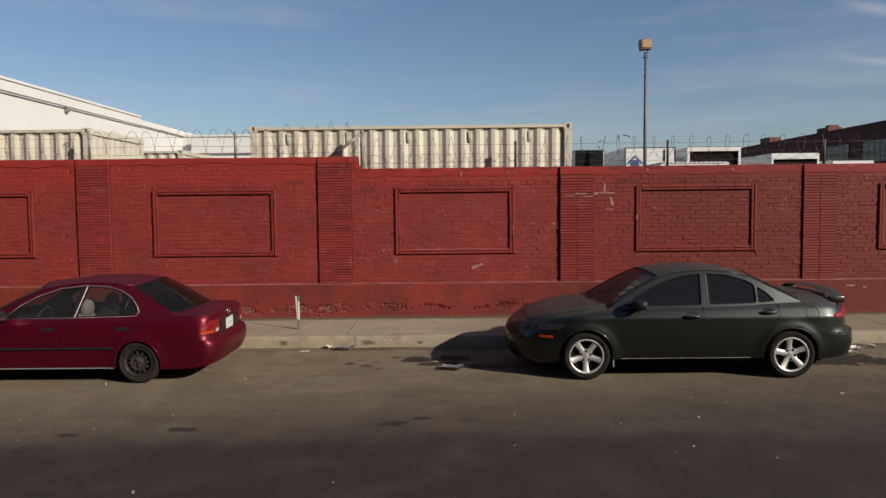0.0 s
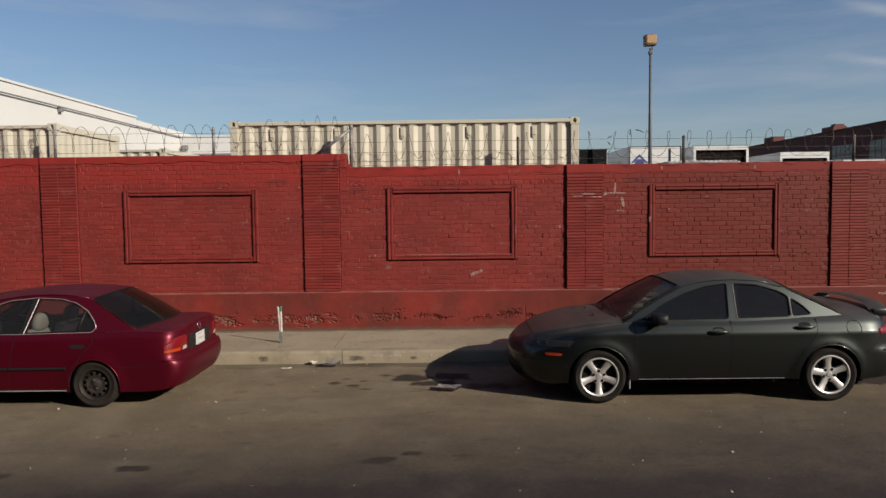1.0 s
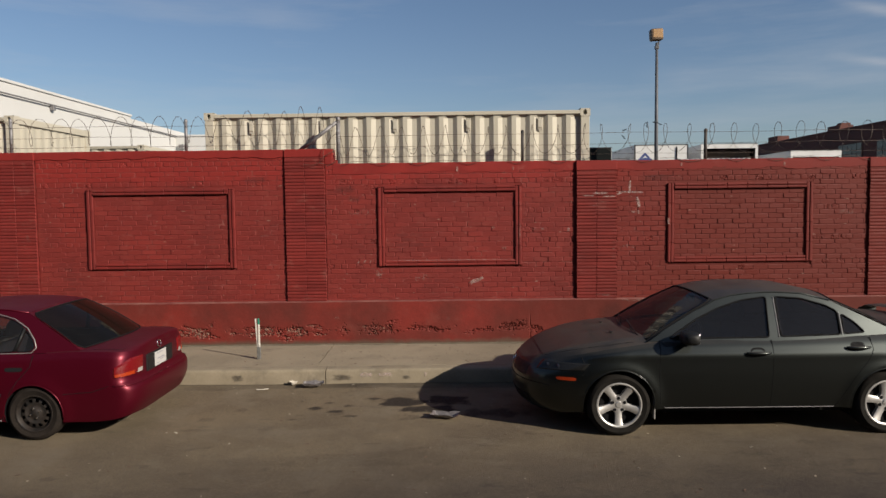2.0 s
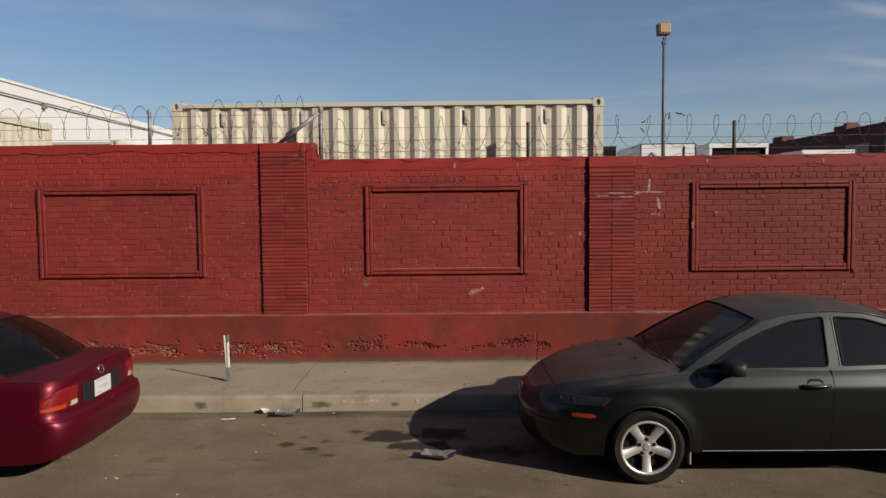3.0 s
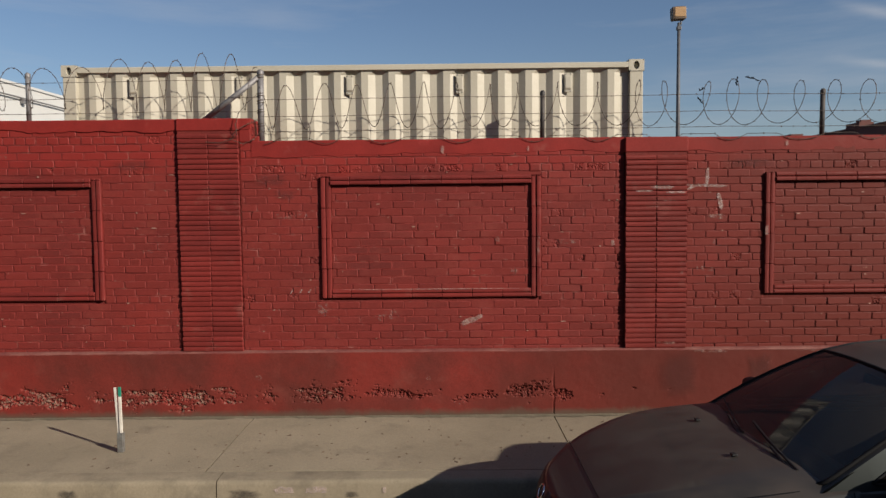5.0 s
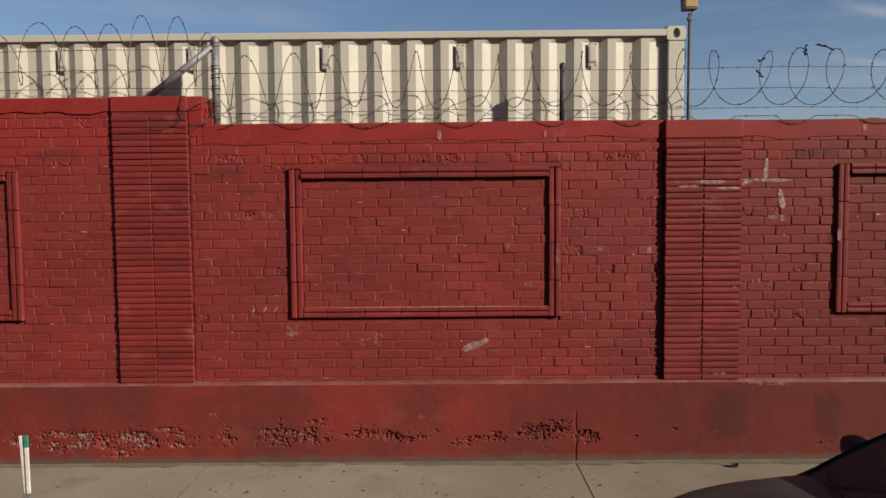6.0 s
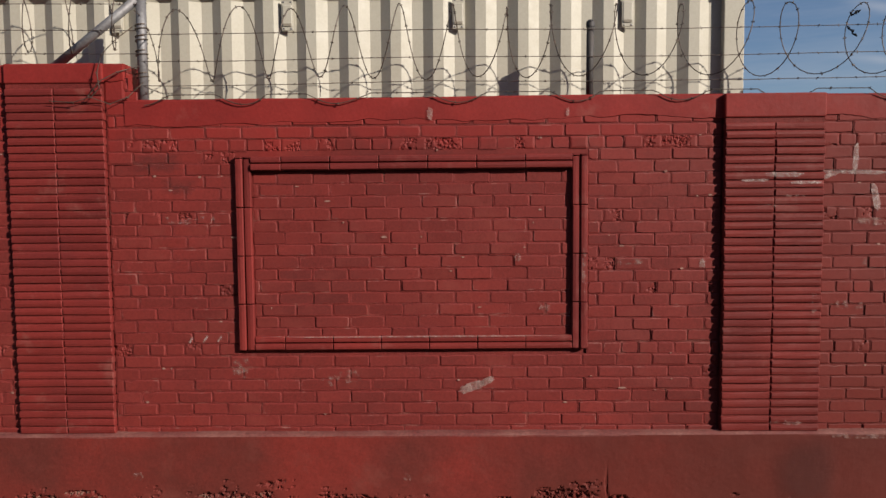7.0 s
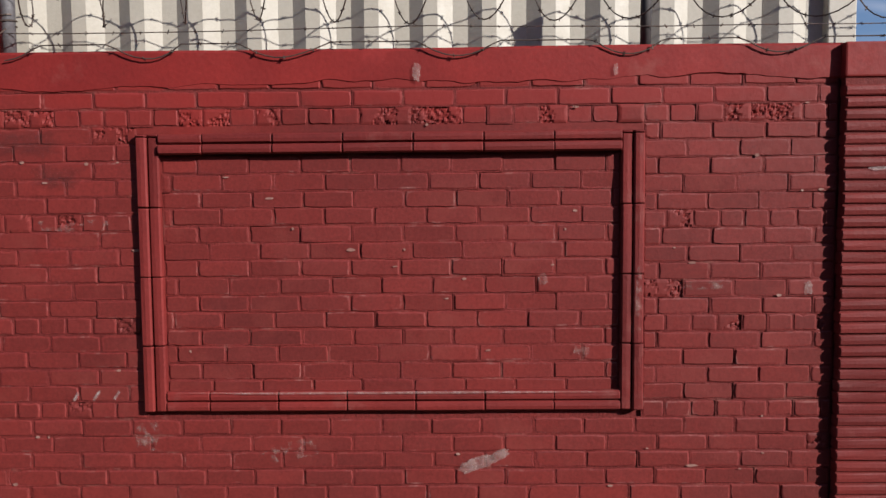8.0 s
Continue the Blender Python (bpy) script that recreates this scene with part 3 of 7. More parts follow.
def rib_piece(length, width, depth, seed):
    r = random.Random(seed)
    bm = bmesh.new()
    prof = [(-width / 2, 0.02), (-width / 2, -depth + 0.009), (-width / 2 + 0.006, -depth + 0.001), (0, -depth - 0.001), (width / 2 - 0.006, -depth + 0.001), (width / 2, -depth + 0.009), (width / 2, 0.02)]
    ends = [-length / 2, -length / 2 + 0.004, length / 2 - 0.004, length / 2]
    rows = []
    for i, e in enumerate(ends):
        s = 0.003 if i in (0, 3) else 0.0
        rows.append([bm.verts.new((e, y + (s if y < 0 else 0) + r.uniform(-0.0008, 0.0008), x * (1 - 2 * s))) for x, y in prof])
    for a, b in zip(rows, rows[1:]):
        for k in range(6):
            bm.faces.new((a[k], b[k], b[k + 1], a[k + 1]))
    bm.faces.new(rows[0])
    bm.faces.new(rows[-1][::-1])
    bmesh.ops.recalc_face_normals(bm, faces=bm.faces)
    return mesh_of(bm, "moulding", M_TILE)


RIB_CACHE = {}


def rib(parent, x, z, length, width, depth, upright, r):
    key = (round(length, 2), width, depth, r.randrange(3))
    if key not in RIB_CACHE:
        RIB_CACHE[key] = rib_piece(round(length, 2) - 0.003, width, depth, len(RIB_CACHE))
    ob = new("moulding", RIB_CACHE[key])
    ob.parent = parent
    ob.matrix_basis = pose(x + r.uniform(-0.001, 0.001), r.uniform(-0.0015, 0.0015), z + r.uniform(-0.001, 0.001), 0, 90 if upright else r.uniform(-0.2, 0.2), 0)


def panel_frame(cx, wide, foot, seed):
    f = thing("panel_frame", cx, WALL_Y, 0, "raised double-ribbed moulding framing a brick panel, painted red", "moulding", "panel frames on the wall", "structure")
    r = random.Random(seed)
    hw = wide / 2
    out_w, in_w = 0.046, 0.046
    # sides run the whole height; top and bottom sit between them
    for s in (-1, 1):
        z = foot
        first = True
        while z < PANEL_Z1 - 0.01:
            ln = min(PIECE if not first else PIECE * 0.97, PANEL_Z1 - z)
            first = False
            rib(f, s * (hw - out_w / 2), z + ln / 2, ln, out_w, 0.030, True, r)
            rib(f, s * (hw - out_w - 0.004 - in_w / 2), z + ln / 2, ln, in_w, 0.022, True, r)
            z += ln
    for z, step, deep in ((PANEL_Z1, -1, 0.036), (foot, 1, 0.023)):
        thin = 0.041
        x = -hw + MOULD
        while x < hw - MOULD - 0.01:
            ln = min(PIECE if x > -hw + MOULD else 0.19, hw - MOULD - x)
            rib(f, x + ln / 2, z + step * thin / 2, ln, thin, deep - 0.006 if step < 0 else deep, False, r)
            rib(f, x + ln / 2, z + step * (thin * 1.5 + 0.005), ln, thin, deep, False, r)
            x += ln
    return f


for i, (pc, pw, pz) in enumerate(PANELS):
    panel_frame(pc, pw, pz, 38 + i)


# ---- pilasters of thin long tiles ----
TILE_H = 0.0505


def tile_mesh(w, seed):
    r = random.Random(seed)
    bm = bmesh.new()
    prof = [(0.02, -0.0215), (-0.026, -0.0215), (-0.0305, -0.017), (-0.033, 0.0), (-0.0315, 0.015), (-0.026, 0.0205), (0.02, 0.0205)]
    rows = []
    for i, e in enumerate((-w / 2, -w / 2 + 0.004, 0, w / 2 - 0.004, w / 2)):
        s = 0.004 if i in (0, 4) else 0.0
        rows.append([bm.verts.new((e + r.uniform(-0.0008, 0.0008), y + (s if y < 0 else 0) + r.uniform(-0.001, 0.001), z + r.uniform(-0.0012, 0.0012))) for y, z in prof])
    for a, b in zip(rows, rows[1:]):
        for k in range(6):
            bm.faces.new((a[k], b[k], b[k + 1], a[k + 1]))
    bm.faces.new(rows[0])
    bm.faces.new(rows[-1][::-1])
    bmesh.ops.recalc_face_normals(bm, faces=bm.faces)
    return mesh_of(bm, "tile", M_TILE)


TILES = [tile_mesh(PIL_W / 2 - 0.007, 70 + k) for k in range(6)]


def pilaster(x0, top, cap_top, seed, deep, proud):
    p = thing("pilaster", x0 + PIL_W / 2, WALL_Y - proud, 0, "shallow pilaster of thin stacked tiles, painted red", "pilaster", "pilasters of the wall", "structure")
    part("backing", boxed(-PIL_W / 2 + 0.006, PIL_W / 2 - 0.006, -deep, 0.004 + proud, 0.88, top + 0.005), M_JOINT, p)
    r = random.Random(seed)
    z = 0.915
    while z < top - 0.01:
        for s in (-1, 1):
            ob = new("tile", r.choice(TILES))
            ob.parent = p
            ob.matrix_basis = pose(s * (PIL_W / 4) + r.uniform(-0.0035, 0.0035), r.uniform(-0.003, 0.002), z + r.uniform(-0.001, 0.001), r.uniform(-1, 1), r.uniform(-0.3, 0.3), 0)
        z += TILE_H
    part("cap", boxed(-PIL_W / 2 - 0.002, PIL_W / 2 + 0.002, -0.031, 0.02 + proud, top + 0.003, cap_top, bevel=0.008), M_CAP, p, "smooth red render cap")


for i in range(-2, 3):
    x0 = PIL_X + BAY * i
    high = x0 < STEP_X
    pilaster(x0, 3.085 if high else 2.835, (TOP_HIGH if high else TOP_LOW) - 0.004, 90 + i, 0.0205 if i == 1 else 0.0220 if i == 0 else 0.0240, 0.012 if i == 1 else 0.0)

# ---- car materials ----
def car_paint(name, color, metal, dust, dust_amount, rough=0.32, coat=0.8, polish=0.04):
    """Metallic lacquer with dust that has settled on the upward faces."""
    m = bpy.data.materials.new(name)
    m.use_nodes = True
    n, l = m.node_tree.nodes, m.node_tree.links
    b = n["Principled BSDF"]
    geo = n.new("ShaderNodeNewGeometry")
    sep = n.new("ShaderNodeSeparateXYZ")
    l.new(geo.outputs["Normal"], sep.inputs[0])
    up = n.new("ShaderNodeMapRange")
    up.inputs["From Min"].default_value, up.inputs["From Max"].default_value = 0.55, 0.92
    up.inputs["To Min"].default_value, up.inputs["To Max"].default_value = 0.015, dust_amount
    l.new(sep.outputs["Z"], up.inputs["Value"])
    t = n.new("ShaderNodeTexNoise")
    t.inputs["Scale"].default_value, t.inputs["Detail"].default_value, t.inputs["Roughness"].default_value = 3.2, 6.0, 0.65
    l.new(geo.outputs["Position"], t.inputs["Vector"])
    tr = n.new("ShaderNodeMapRange")
    tr.inputs["From Min"].default_value, tr.inputs["From Max"].default_value = 0.3, 0.7
    tr.inputs["To Min"].default_value, tr.inputs["To Max"].default_value = 0.6, 1.2
    l.new(t.outputs["Fac"], tr.inputs["Value"])
    f = n.new("ShaderNodeMath")
    f.operation, f.use_clamp = "MULTIPLY", True
    l.new(up.outputs[0], f.inputs[0])
    l.new(tr.outputs[0], f.inputs[1])
    x = n.new("ShaderNodeMix")
    x.data_type = "RGBA"
    x.inputs[6].default_value, x.inputs[7].default_value = (*color, 1), (*dust, 1)
    l.new(f.outputs[0], x.inputs[0])
    l.new(x.outputs[2], b.inputs["Base Color"])
    ro = n.new("ShaderNodeMapRange")
    ro.inputs["To Min"].default_value, ro.inputs["To Max"].default_value = rough, 0.75
    l.new(f.outputs[0], ro.inputs["Value"])
    l.new(ro.outputs[0], b.inputs["Roughness"])
    me = n.new("ShaderNodeMapRange")
    me.inputs["To Min"].default_value, me.inputs["To Max"].default_value = metal, 0.0
    l.new(f.outputs[0], me.inputs["Value"])
    l.new(me.outputs[0], b.inputs["Metallic"])
    co = n.new("ShaderNodeMapRange")
    co.inputs["To Min"].default_value, co.inputs["To Max"].default_value = coat, 0.1
    l.new(f.outputs[0], co.inputs["Value"])
    l.new(co.outputs[0], b.inputs["Coat Weight"])
    b.inputs["Coat Roughness"].default_value = polish
    return m


def pane(name, tint, dust=0.06):
    """A thin tinted pane: clear through the tint, glossy by its angle, a film of dust."""
    m = bpy.data.materials.new(name)
    m.use_nodes = True
    n, l = m.node_tree.nodes, m.node_tree.links
    n.remove(n["Principled BSDF"])
    tr, gl, df = n.new("ShaderNodeBsdfTransparent"), n.new("ShaderNodeBsdfGlossy"), n.new("ShaderNodeBsdfDiffuse")
    tr.inputs["Color"].default_value = (*tint, 1)
    gl.inputs["Roughness"].default_value = 0.03
    df.inputs["Color"].default_value = (0.25, 0.22, 0.18, 1)
    lw, pw, fr = n.new("ShaderNodeLayerWeight"), n.new("ShaderNodeMath"), n.new("ShaderNodeMapRange")
    lw.inputs["Blend"].default_value = 0.5
    pw.operation = "POWER"
    pw.inputs[1].default_value = 5.0
    l.new(lw.outputs["Facing"], pw.inputs[0])
    l.new(pw.outputs[0], fr.inputs["Value"])
    fr.inputs["To Min"].default_value, fr.inputs["To Max"].default_value = 0.042, 0.6
    a, c = n.new("ShaderNodeMixShader"), n.new("ShaderNodeMixShader")
    c.inputs[0].default_value = dust
    l.new(fr.outputs[0], a.inputs[0])
    l.new(tr.outputs[0], a.inputs[1])
    l.new(gl.outputs[0], a.inputs[2])
    l.new(a.outputs[0], c.inputs[1])
    l.new(df.outputs[0], c.inputs[2])
    l.new(c.outputs[0], n["Material Output"].inputs["Surface"])
    return m


P_RED = car_paint("red_lacquer", (0.0860, 0.00030, 0.0095), 0.65, (0.0560, 0.0110, 0.0120), 0.38, rough=0.42, coat=0.07, polish=0.25)
P_GREEN = car_paint("dark_green_grey_lacquer", (0.0300, 0.0338, 0.0328), 1.0, (0.0420, 0.0310, 0.0250), 0.80, rough=0.39, coat=0.45, polish=0.10)
G_DARK = pane("tinted_glass", (0.08, 0.09, 0.10), 0.022)
G_CLEAR = pane("car_glass", (0.34, 0.30, 0.25), 0.17)
G_MID = pane("rear_glass", (0.06, 0.06, 0.08), 0.018)
M_TRIM = mat("black_plastic_trim", (0.00738, 0.00738, 0.00779), 0.55, grain=0.1, spec=0.3)
M_SEAL = mat("rubber_seal", (0.00492, 0.00492, 0.00574), 0.8, grain=0.1, spec=0.15)
M_TYRE = mat("dusty_tyre_rubber", (0.00738, 0.006806, 0.00615), 0.9, color2=(0.01476, 0.01312, 0.01148), scale=9, grain=0.15, bump=0.001, spec=0.1)
M_TYRE_OLD = mat("grey_brown_dusty_tyre", (0.0125, 0.0100, 0.0088), 0.9, color2=(0.0210, 0.0168, 0.0142), scale=7, grain=0.2, bump=0.001, spec=0.1)
M_ALLOY = mat("silver_alloy", (0.41, 0.4018, 0.3895), 0.42, 0.6, color2=(0.3444, 0.3321, 0.3198), scale=12, grain=0.08)
M_RIM = mat("black_steel_rim", (0.01148, 0.00984, 0.00902), 0.6, 0.2, color2=(0.0246, 0.01804, 0.01476), scale=14, grain=0.2)
M_CHROME = mat("chrome", (0.615, 0.615, 0.6232), 0.16, 1.0, grain=0.0)
M_SEAT = mat("beige_seat_cloth", (0.2214, 0.205, 0.1763), 0.9, grain=0.1, bump=0.001)
M_CABIN = mat("dark_cabin_plastic", (0.0164, 0.01558, 0.01558), 0.8, grain=0.1)
M_LENS_R = mat("red_lens", (0.120, 0.0022, 0.0040), 0.32, grain=0.1, fine=140)
M_LENS_P = mat("bright_red_lens", (0.150, 0.0050, 0.0130), 0.32, grain=0.1, fine=140)
M_LENS_A = mat("amber_lens", (0.26, 0.0260, 0.0040), 0.32, grain=0.1, fine=140)
M_LENS_W = mat("clear_lens", (0.2952, 0.2706, 0.2542), 0.25, coat=0.6, grain=0.05)
M_LENS_D = mat("smoked_headlamp", (0.01312, 0.01312, 0.01312), 0.18, 0.0, spec=0.3, coat=0.1, grain=0.2, fine=50)
M_PLATE = mat("white_plate", (0.40, 0.39, 0.38), 0.5, grain=0.03)
M_PRINT = mat("faded_print", (0.2296, 0.2296, 0.2624), 0.6, grain=0.05)


def curve_of(pts):
    """Piecewise smooth function through (x, value) pairs."""
    xs, vs = [p[0] for p in pts], [p[1] for p in pts]

    def f(x):
        if x <= xs[0]:
            return vs[0]
        for i in range(len(xs) - 1):
            if x <= xs[i + 1]:
                t = (x - xs[i]) / (xs[i + 1] - xs[i])
                h = xs[i + 1] - xs[i]
                s0 = (vs[i + 1] - vs[i - 1]) / (xs[i + 1] - xs[i - 1]) if i else (vs[1] - vs[0]) / h
                s1 = (vs[i + 2] - vs[i]) / (xs[i + 2] - xs[i]) if i + 2 < len(xs) else (vs[i + 1] - vs[i]) / h
                return ((2 * t ** 3 - 3 * t ** 2 + 1) * vs[i] + (t ** 3 - 2 * t ** 2 + t) * h * s0 + (-2 * t ** 3 + 3 * t ** 2) * vs[i + 1] + (t ** 3 - t ** 2) * h * s1)
        return vs[-1]
    return f


class Shell:
    """The shape of a saloon: nose at x = 0, facing -x, y = 0 in its middle, the ground at z = 0."""

    def __init__(s, length, width, front, back, nose, tail, sides, shoulder, middle, low, hubs, wheel, arch, nose_round, tail_round):
        s.length, s.hw = length, width / 2
        s.x0, s.x1, s.side = curve_of(nose), curve_of(tail), curve_of(sides)
        s.sh, s.mid, s.low = curve_of(shoulder), curve_of(middle), curve_of(low)
        s.hubs, s.wheel, s.arch, s.lip = hubs, wheel, arch, 0.016
        s.flat = 2.6
        s.af, s.nf, s.ar, s.nr = *nose_round, *tail_round
        s.plan_half = deck_half(s)

    def half(s, z):
        return s.hw * s.side(z)

    def flare(s, x, z):
        f = 0.0
        for h in s.hubs:
            d = math.hypot(x - h, z - s.wheel)
            f += s.lip * math.exp(-((d - s.arch) / 0.075) ** 2)
        return f

    def plan(s, k, z):
        """Point of the near-side plan outline at height z. k: 0 nose, 1 to 2 along the side, 3 tail."""
        x0, x1, hw = s.x0(z), s.x1(z), s.half(z)
        if k <= 1:
            a = k * math.pi / 2
            x, y = x0 + s.af * (1 - math.cos(a) ** (2 / s.nf)), hw * math.sin(a) ** (2 / s.nf) * 0.985
        elif k >= 2:
            a = (3 - k) * math.pi / 2
            x, y = x1 - s.ar * (1 - math.cos(a) ** (2 / s.nr)), hw * math.sin(a) ** (2 / s.nr) * 0.985
        else:
            x = x0 + s.af + (x1 - s.ar - x0 - s.af) * (k - 1)
            y = hw * (0.985 + 0.015 * math.sin(math.pi * (k - 1)))
        return x, y + (s.flare(x, z) if 0.3 < k < 2.7 else 0)

    def at_side(s, x, z, off=0.0):
        """The near side's surface point over (x, z), moved outwards by off."""
        lo, hi = 0.35, 2.65
        for _ in range(30):
            k = (lo + hi) / 2
            if s.plan(k, z)[0] < x:
                lo = k
            else:
                hi = k
        return Vector((x, -(s.plan(lo, z)[1] + off), z))

    def deck(s, x, y):
        """Height of bonnet, boot lid and the plane between them."""
        h = s.plan_half(x)
        q = min(abs(y) / h, 1.0)
        return s.sh(x) + (s.mid(x) - s.sh(x)) * (1 - q ** s.flat)


def ks_of(s):
    n = 16
    ks = [i / n for i in range(n)]
    m = int((s.length - s.af - s.ar) / 0.028)
    ks += [1 + i / m for i in range(m)]
    ks += [2 + i / n for i in range(n + 1)]
    return ks


def lower_body(s, rows=26):
    """Both flanks, nose and tail up to the shoulder, with open wheel arches, and the deck except the cabin."""
    bm = bmesh.new()
    ks = ks_of(s)
    top = {}
    for sign in (-1, 1):
        grid = []
        for k in ks:
            xn, _ = s.plan(k, 0.55)
            lo, hi = s.low(xn), s.sh(xn)
            col = []
            for j in range(rows + 1):
                z = lo + (hi - lo) * j / rows
                x, y = s.plan(k, z)
                col.append([x, y, z])
            # turn the shoulder over softly
            col[-1][1] -= 0.022
            col[-1][2] += 0.004
            col[-2][1] -= 0.006
            grid.append(col)
        inside = [[any(math.hypot(x - h, z - s.wheel) < s.arch for h in s.hubs) and y > 0.4 * s.hw for x, y, z in col] for col in grid]
        keep = set()
        for i in range(len(ks) - 1):
            for j in range(rows):
                if not all(inside[i + a][j + b] for a in (0, 1) for b in (0, 1)):
                    keep.add((i, j))
        for i, col in enumerate(grid):
            for j, p in enumerate(col):
                if inside[i][j]:
                    h = min(s.hubs, key=lambda q: abs(q - p[0]))
                    d = math.hypot(p[0] - h, p[2] - s.wheel)
                    if d > 1e-4:
                        p[0] = h + (p[0] - h) * s.arch / d
                        p[2] = s.wheel + (p[2] - s.wheel) * s.arch / d
        vs = [[bm.verts.new((x, sign * y, z)) for x, y, z in col] for col in grid]
        for i, j in keep:
            q = (vs[i][j], vs[i + 1][j], vs[i + 1][j + 1], vs[i][j + 1])
            bm.faces.new(q if sign < 0 else q[::-1])
        top[sign] = [tuple(c[-1].co) for c in vs]
    return bm, top


def deck_rows(s, top, m=16):
    rows = []
    for a, b in zip(top[-1], top[1]):
        x, ya, yb = a[0], a[1], b[1]
        row = [a]
        for j in range(1, m):
            y = ya + (yb - ya) * j / m
            row.append((x, y, max(s.deck(x, y), a[2]) if abs(yb - ya) > 0.2 else a[2]))
        rows.append(row + [b])
    return rows


def deck_mesh(s, top, x0, x1):
    """Bonnet or boot lid: the deck between the two shoulders over a stretch of x."""
    bm = bmesh.new()
    prev = None
    for row in deck_rows(s, top):
        vs = [bm.verts.new(p) for p in row] if x0 <= row[0][0] <= x1 else None
        if vs and prev:
            for j in range(len(vs) - 1):
                bm.faces.new((prev[j], vs[j], vs[j + 1], prev[j + 1]))
        prev = vs
    bmesh.ops.remove_doubles(bm, verts=bm.verts, dist=0.0008)
    bmesh.ops.recalc_face_normals(bm, faces=bm.faces)
    if sum(f.normal.z for f in bm.faces) < 0:
        bmesh.ops.reverse_faces(bm, faces=bm.faces)
    return bm


def tidy(bm):
    bmesh.ops.remove_doubles(bm, verts=bm.verts, dist=0.0008)
    bmesh.ops.delete(bm, geom=[v for v in bm.verts if not v.link_faces], context="VERTS")
    bmesh.ops.recalc_face_normals(bm, faces=bm.faces)


def fillet(pts, r=0.03, n=4):
    """Round each corner of a polygon with about the radius r."""
    out = []
    for i, p in enumerate(pts):
        p, a, b = Vector(p), Vector(pts[i - 1]), Vector(pts[(i + 1) % len(pts)])
        da, db = min(r, (a - p).length * 0.45), min(r, (b - p).length * 0.45)
        s, e = p + (a - p).normalized() * da, p + (b - p).normalized() * db
        for k in range(n + 1):
            t = k / n
            q = s * (1 - t) ** 2 + p * 2 * t * (1 - t) + e * t * t
            out.append((q.x, q.y))
    return out


def smooth_poly(pts, cut=0.18):
    """Round a polygon's corners by Chaikin cuts."""
    for _ in range(2):
        out = []
        for i, p in enumerate(pts):
            q = pts[(i + 1) % len(pts)]
            out += [(p[0] * (1 - cut) + q[0] * cut, p[1] * (1 - cut) + q[1] * cut), (p[0] * cut + q[0] * (1 - cut), p[1] * cut + q[1] * (1 - cut))]
        pts = out
    return pts


class House:
    """The glasshouse on a shell: side planes, pillars, windscreen, rear window, roof."""

    def __init__(g, base_z, base_y, top_z, top_y, a0, a1, c1, c0, rail, bulge, crown):
        g.bz, g.by, g.tz, g.ty = base_z, base_y, top_z, top_y
        g.a0, g.a1, g.c1, g.c0, g.rail, g.bulge, g.crown = a0, a1, c1, c0, rail, bulge, crown

    def y(g, z):
        t = (z - g.bz) / (g.tz - g.bz)
        return g.by + (g.ty - g.by) * (0.75 * t + 0.25 * t * abs(t))

    def side(g, x, z, off=0.0, sign=-1):
        mid = (g.a0[0] + g.c0[0]) / 2
        bow = 0.045 * ((x - mid) / 1.3) ** 2
        return Vector((x, sign * (g.y(z) - bow + off), z))

    def outline(g):
        return [g.a0, *[((g.a0[0] * (3 - i) + g.a1[0] * i) / 3, (g.a0[1] * (3 - i) + g.a1[1] * i) / 3 + 0.012) for i in (1, 2)], g.a1, *g.rail, g.c1,
                *[((g.c1[0] * (3 - i) + g.c0[0] * i) / 3, (g.c1[1] * (3 - i) + g.c0[1] * i) / 3) for i in (1, 2)], g.c0,
                *[(g.c0[0] + (g.a0[0] - g.c0[0]) * i / 8, g.c0[1] + (g.a0[1] - g.c0[1]) * i / 8 - 0.012) for i in range(1, 8)]]

    def screen(g, u, v, front, off=0.0):
        """u: -1..1 across, v: 0..1 from base to top."""
        (xb, zb), (xt, zt) = (g.a0, g.a1) if front else (g.c0, g.c1)
        b0, b1 = g.bulge[:2] if front else g.bulge[2:]
        x, z = xb + (xt - xb) * v, zb + (zt - zb) * v
        arch = 0.02 * math.sin(math.pi * v)
        w = -g.side(x, z).y
        q = 1 - u * u
        sgn = -1 if front else 1
        return Vector((x + sgn * ((b0 + (b1 - b0) * v) * q + off * 0.6), u * w, z + q * (g.crown[0] * (1 - v) + g.crown[1] * v) + arch + off * 0.7))

    def roof(g, u, t):
        line = [g.a1, *g.rail, g.c1]
        n = len(line) - 1
        i = min(int(t * n), n - 1)
        f = t * n - i
        x, z = line[i][0] + (line[i + 1][0] - line[i][0]) * f, line[i][1] + (line[i + 1][1] - line[i][1]) * f
        w = -g.side(x, z).y
        q = 1 - u * u
        push = -g.bulge[1] * max(0, 1 - t * 2.0) ** 1.5 + g.bulge[3] * max(0, t * 2.0 - 1) ** 1.5
        return Vector((x + push * q, u * w, z + g.crown[1] * (1 - abs(u) ** 2.2)))


def sheet(fn, us, vs):
    bm = bmesh.new()
    grid = [[bm.verts.new(fn(u, v)) for u in us] for v in vs]
    for a, b in zip(grid, grid[1:]):
        for j in range(len(us) - 1):
            bm.faces.new((a[j], a[j + 1], b[j + 1], b[j]))
    return bm


def span(a, b, n):
    return [a + (b - a) * i / n for i in range(n + 1)]


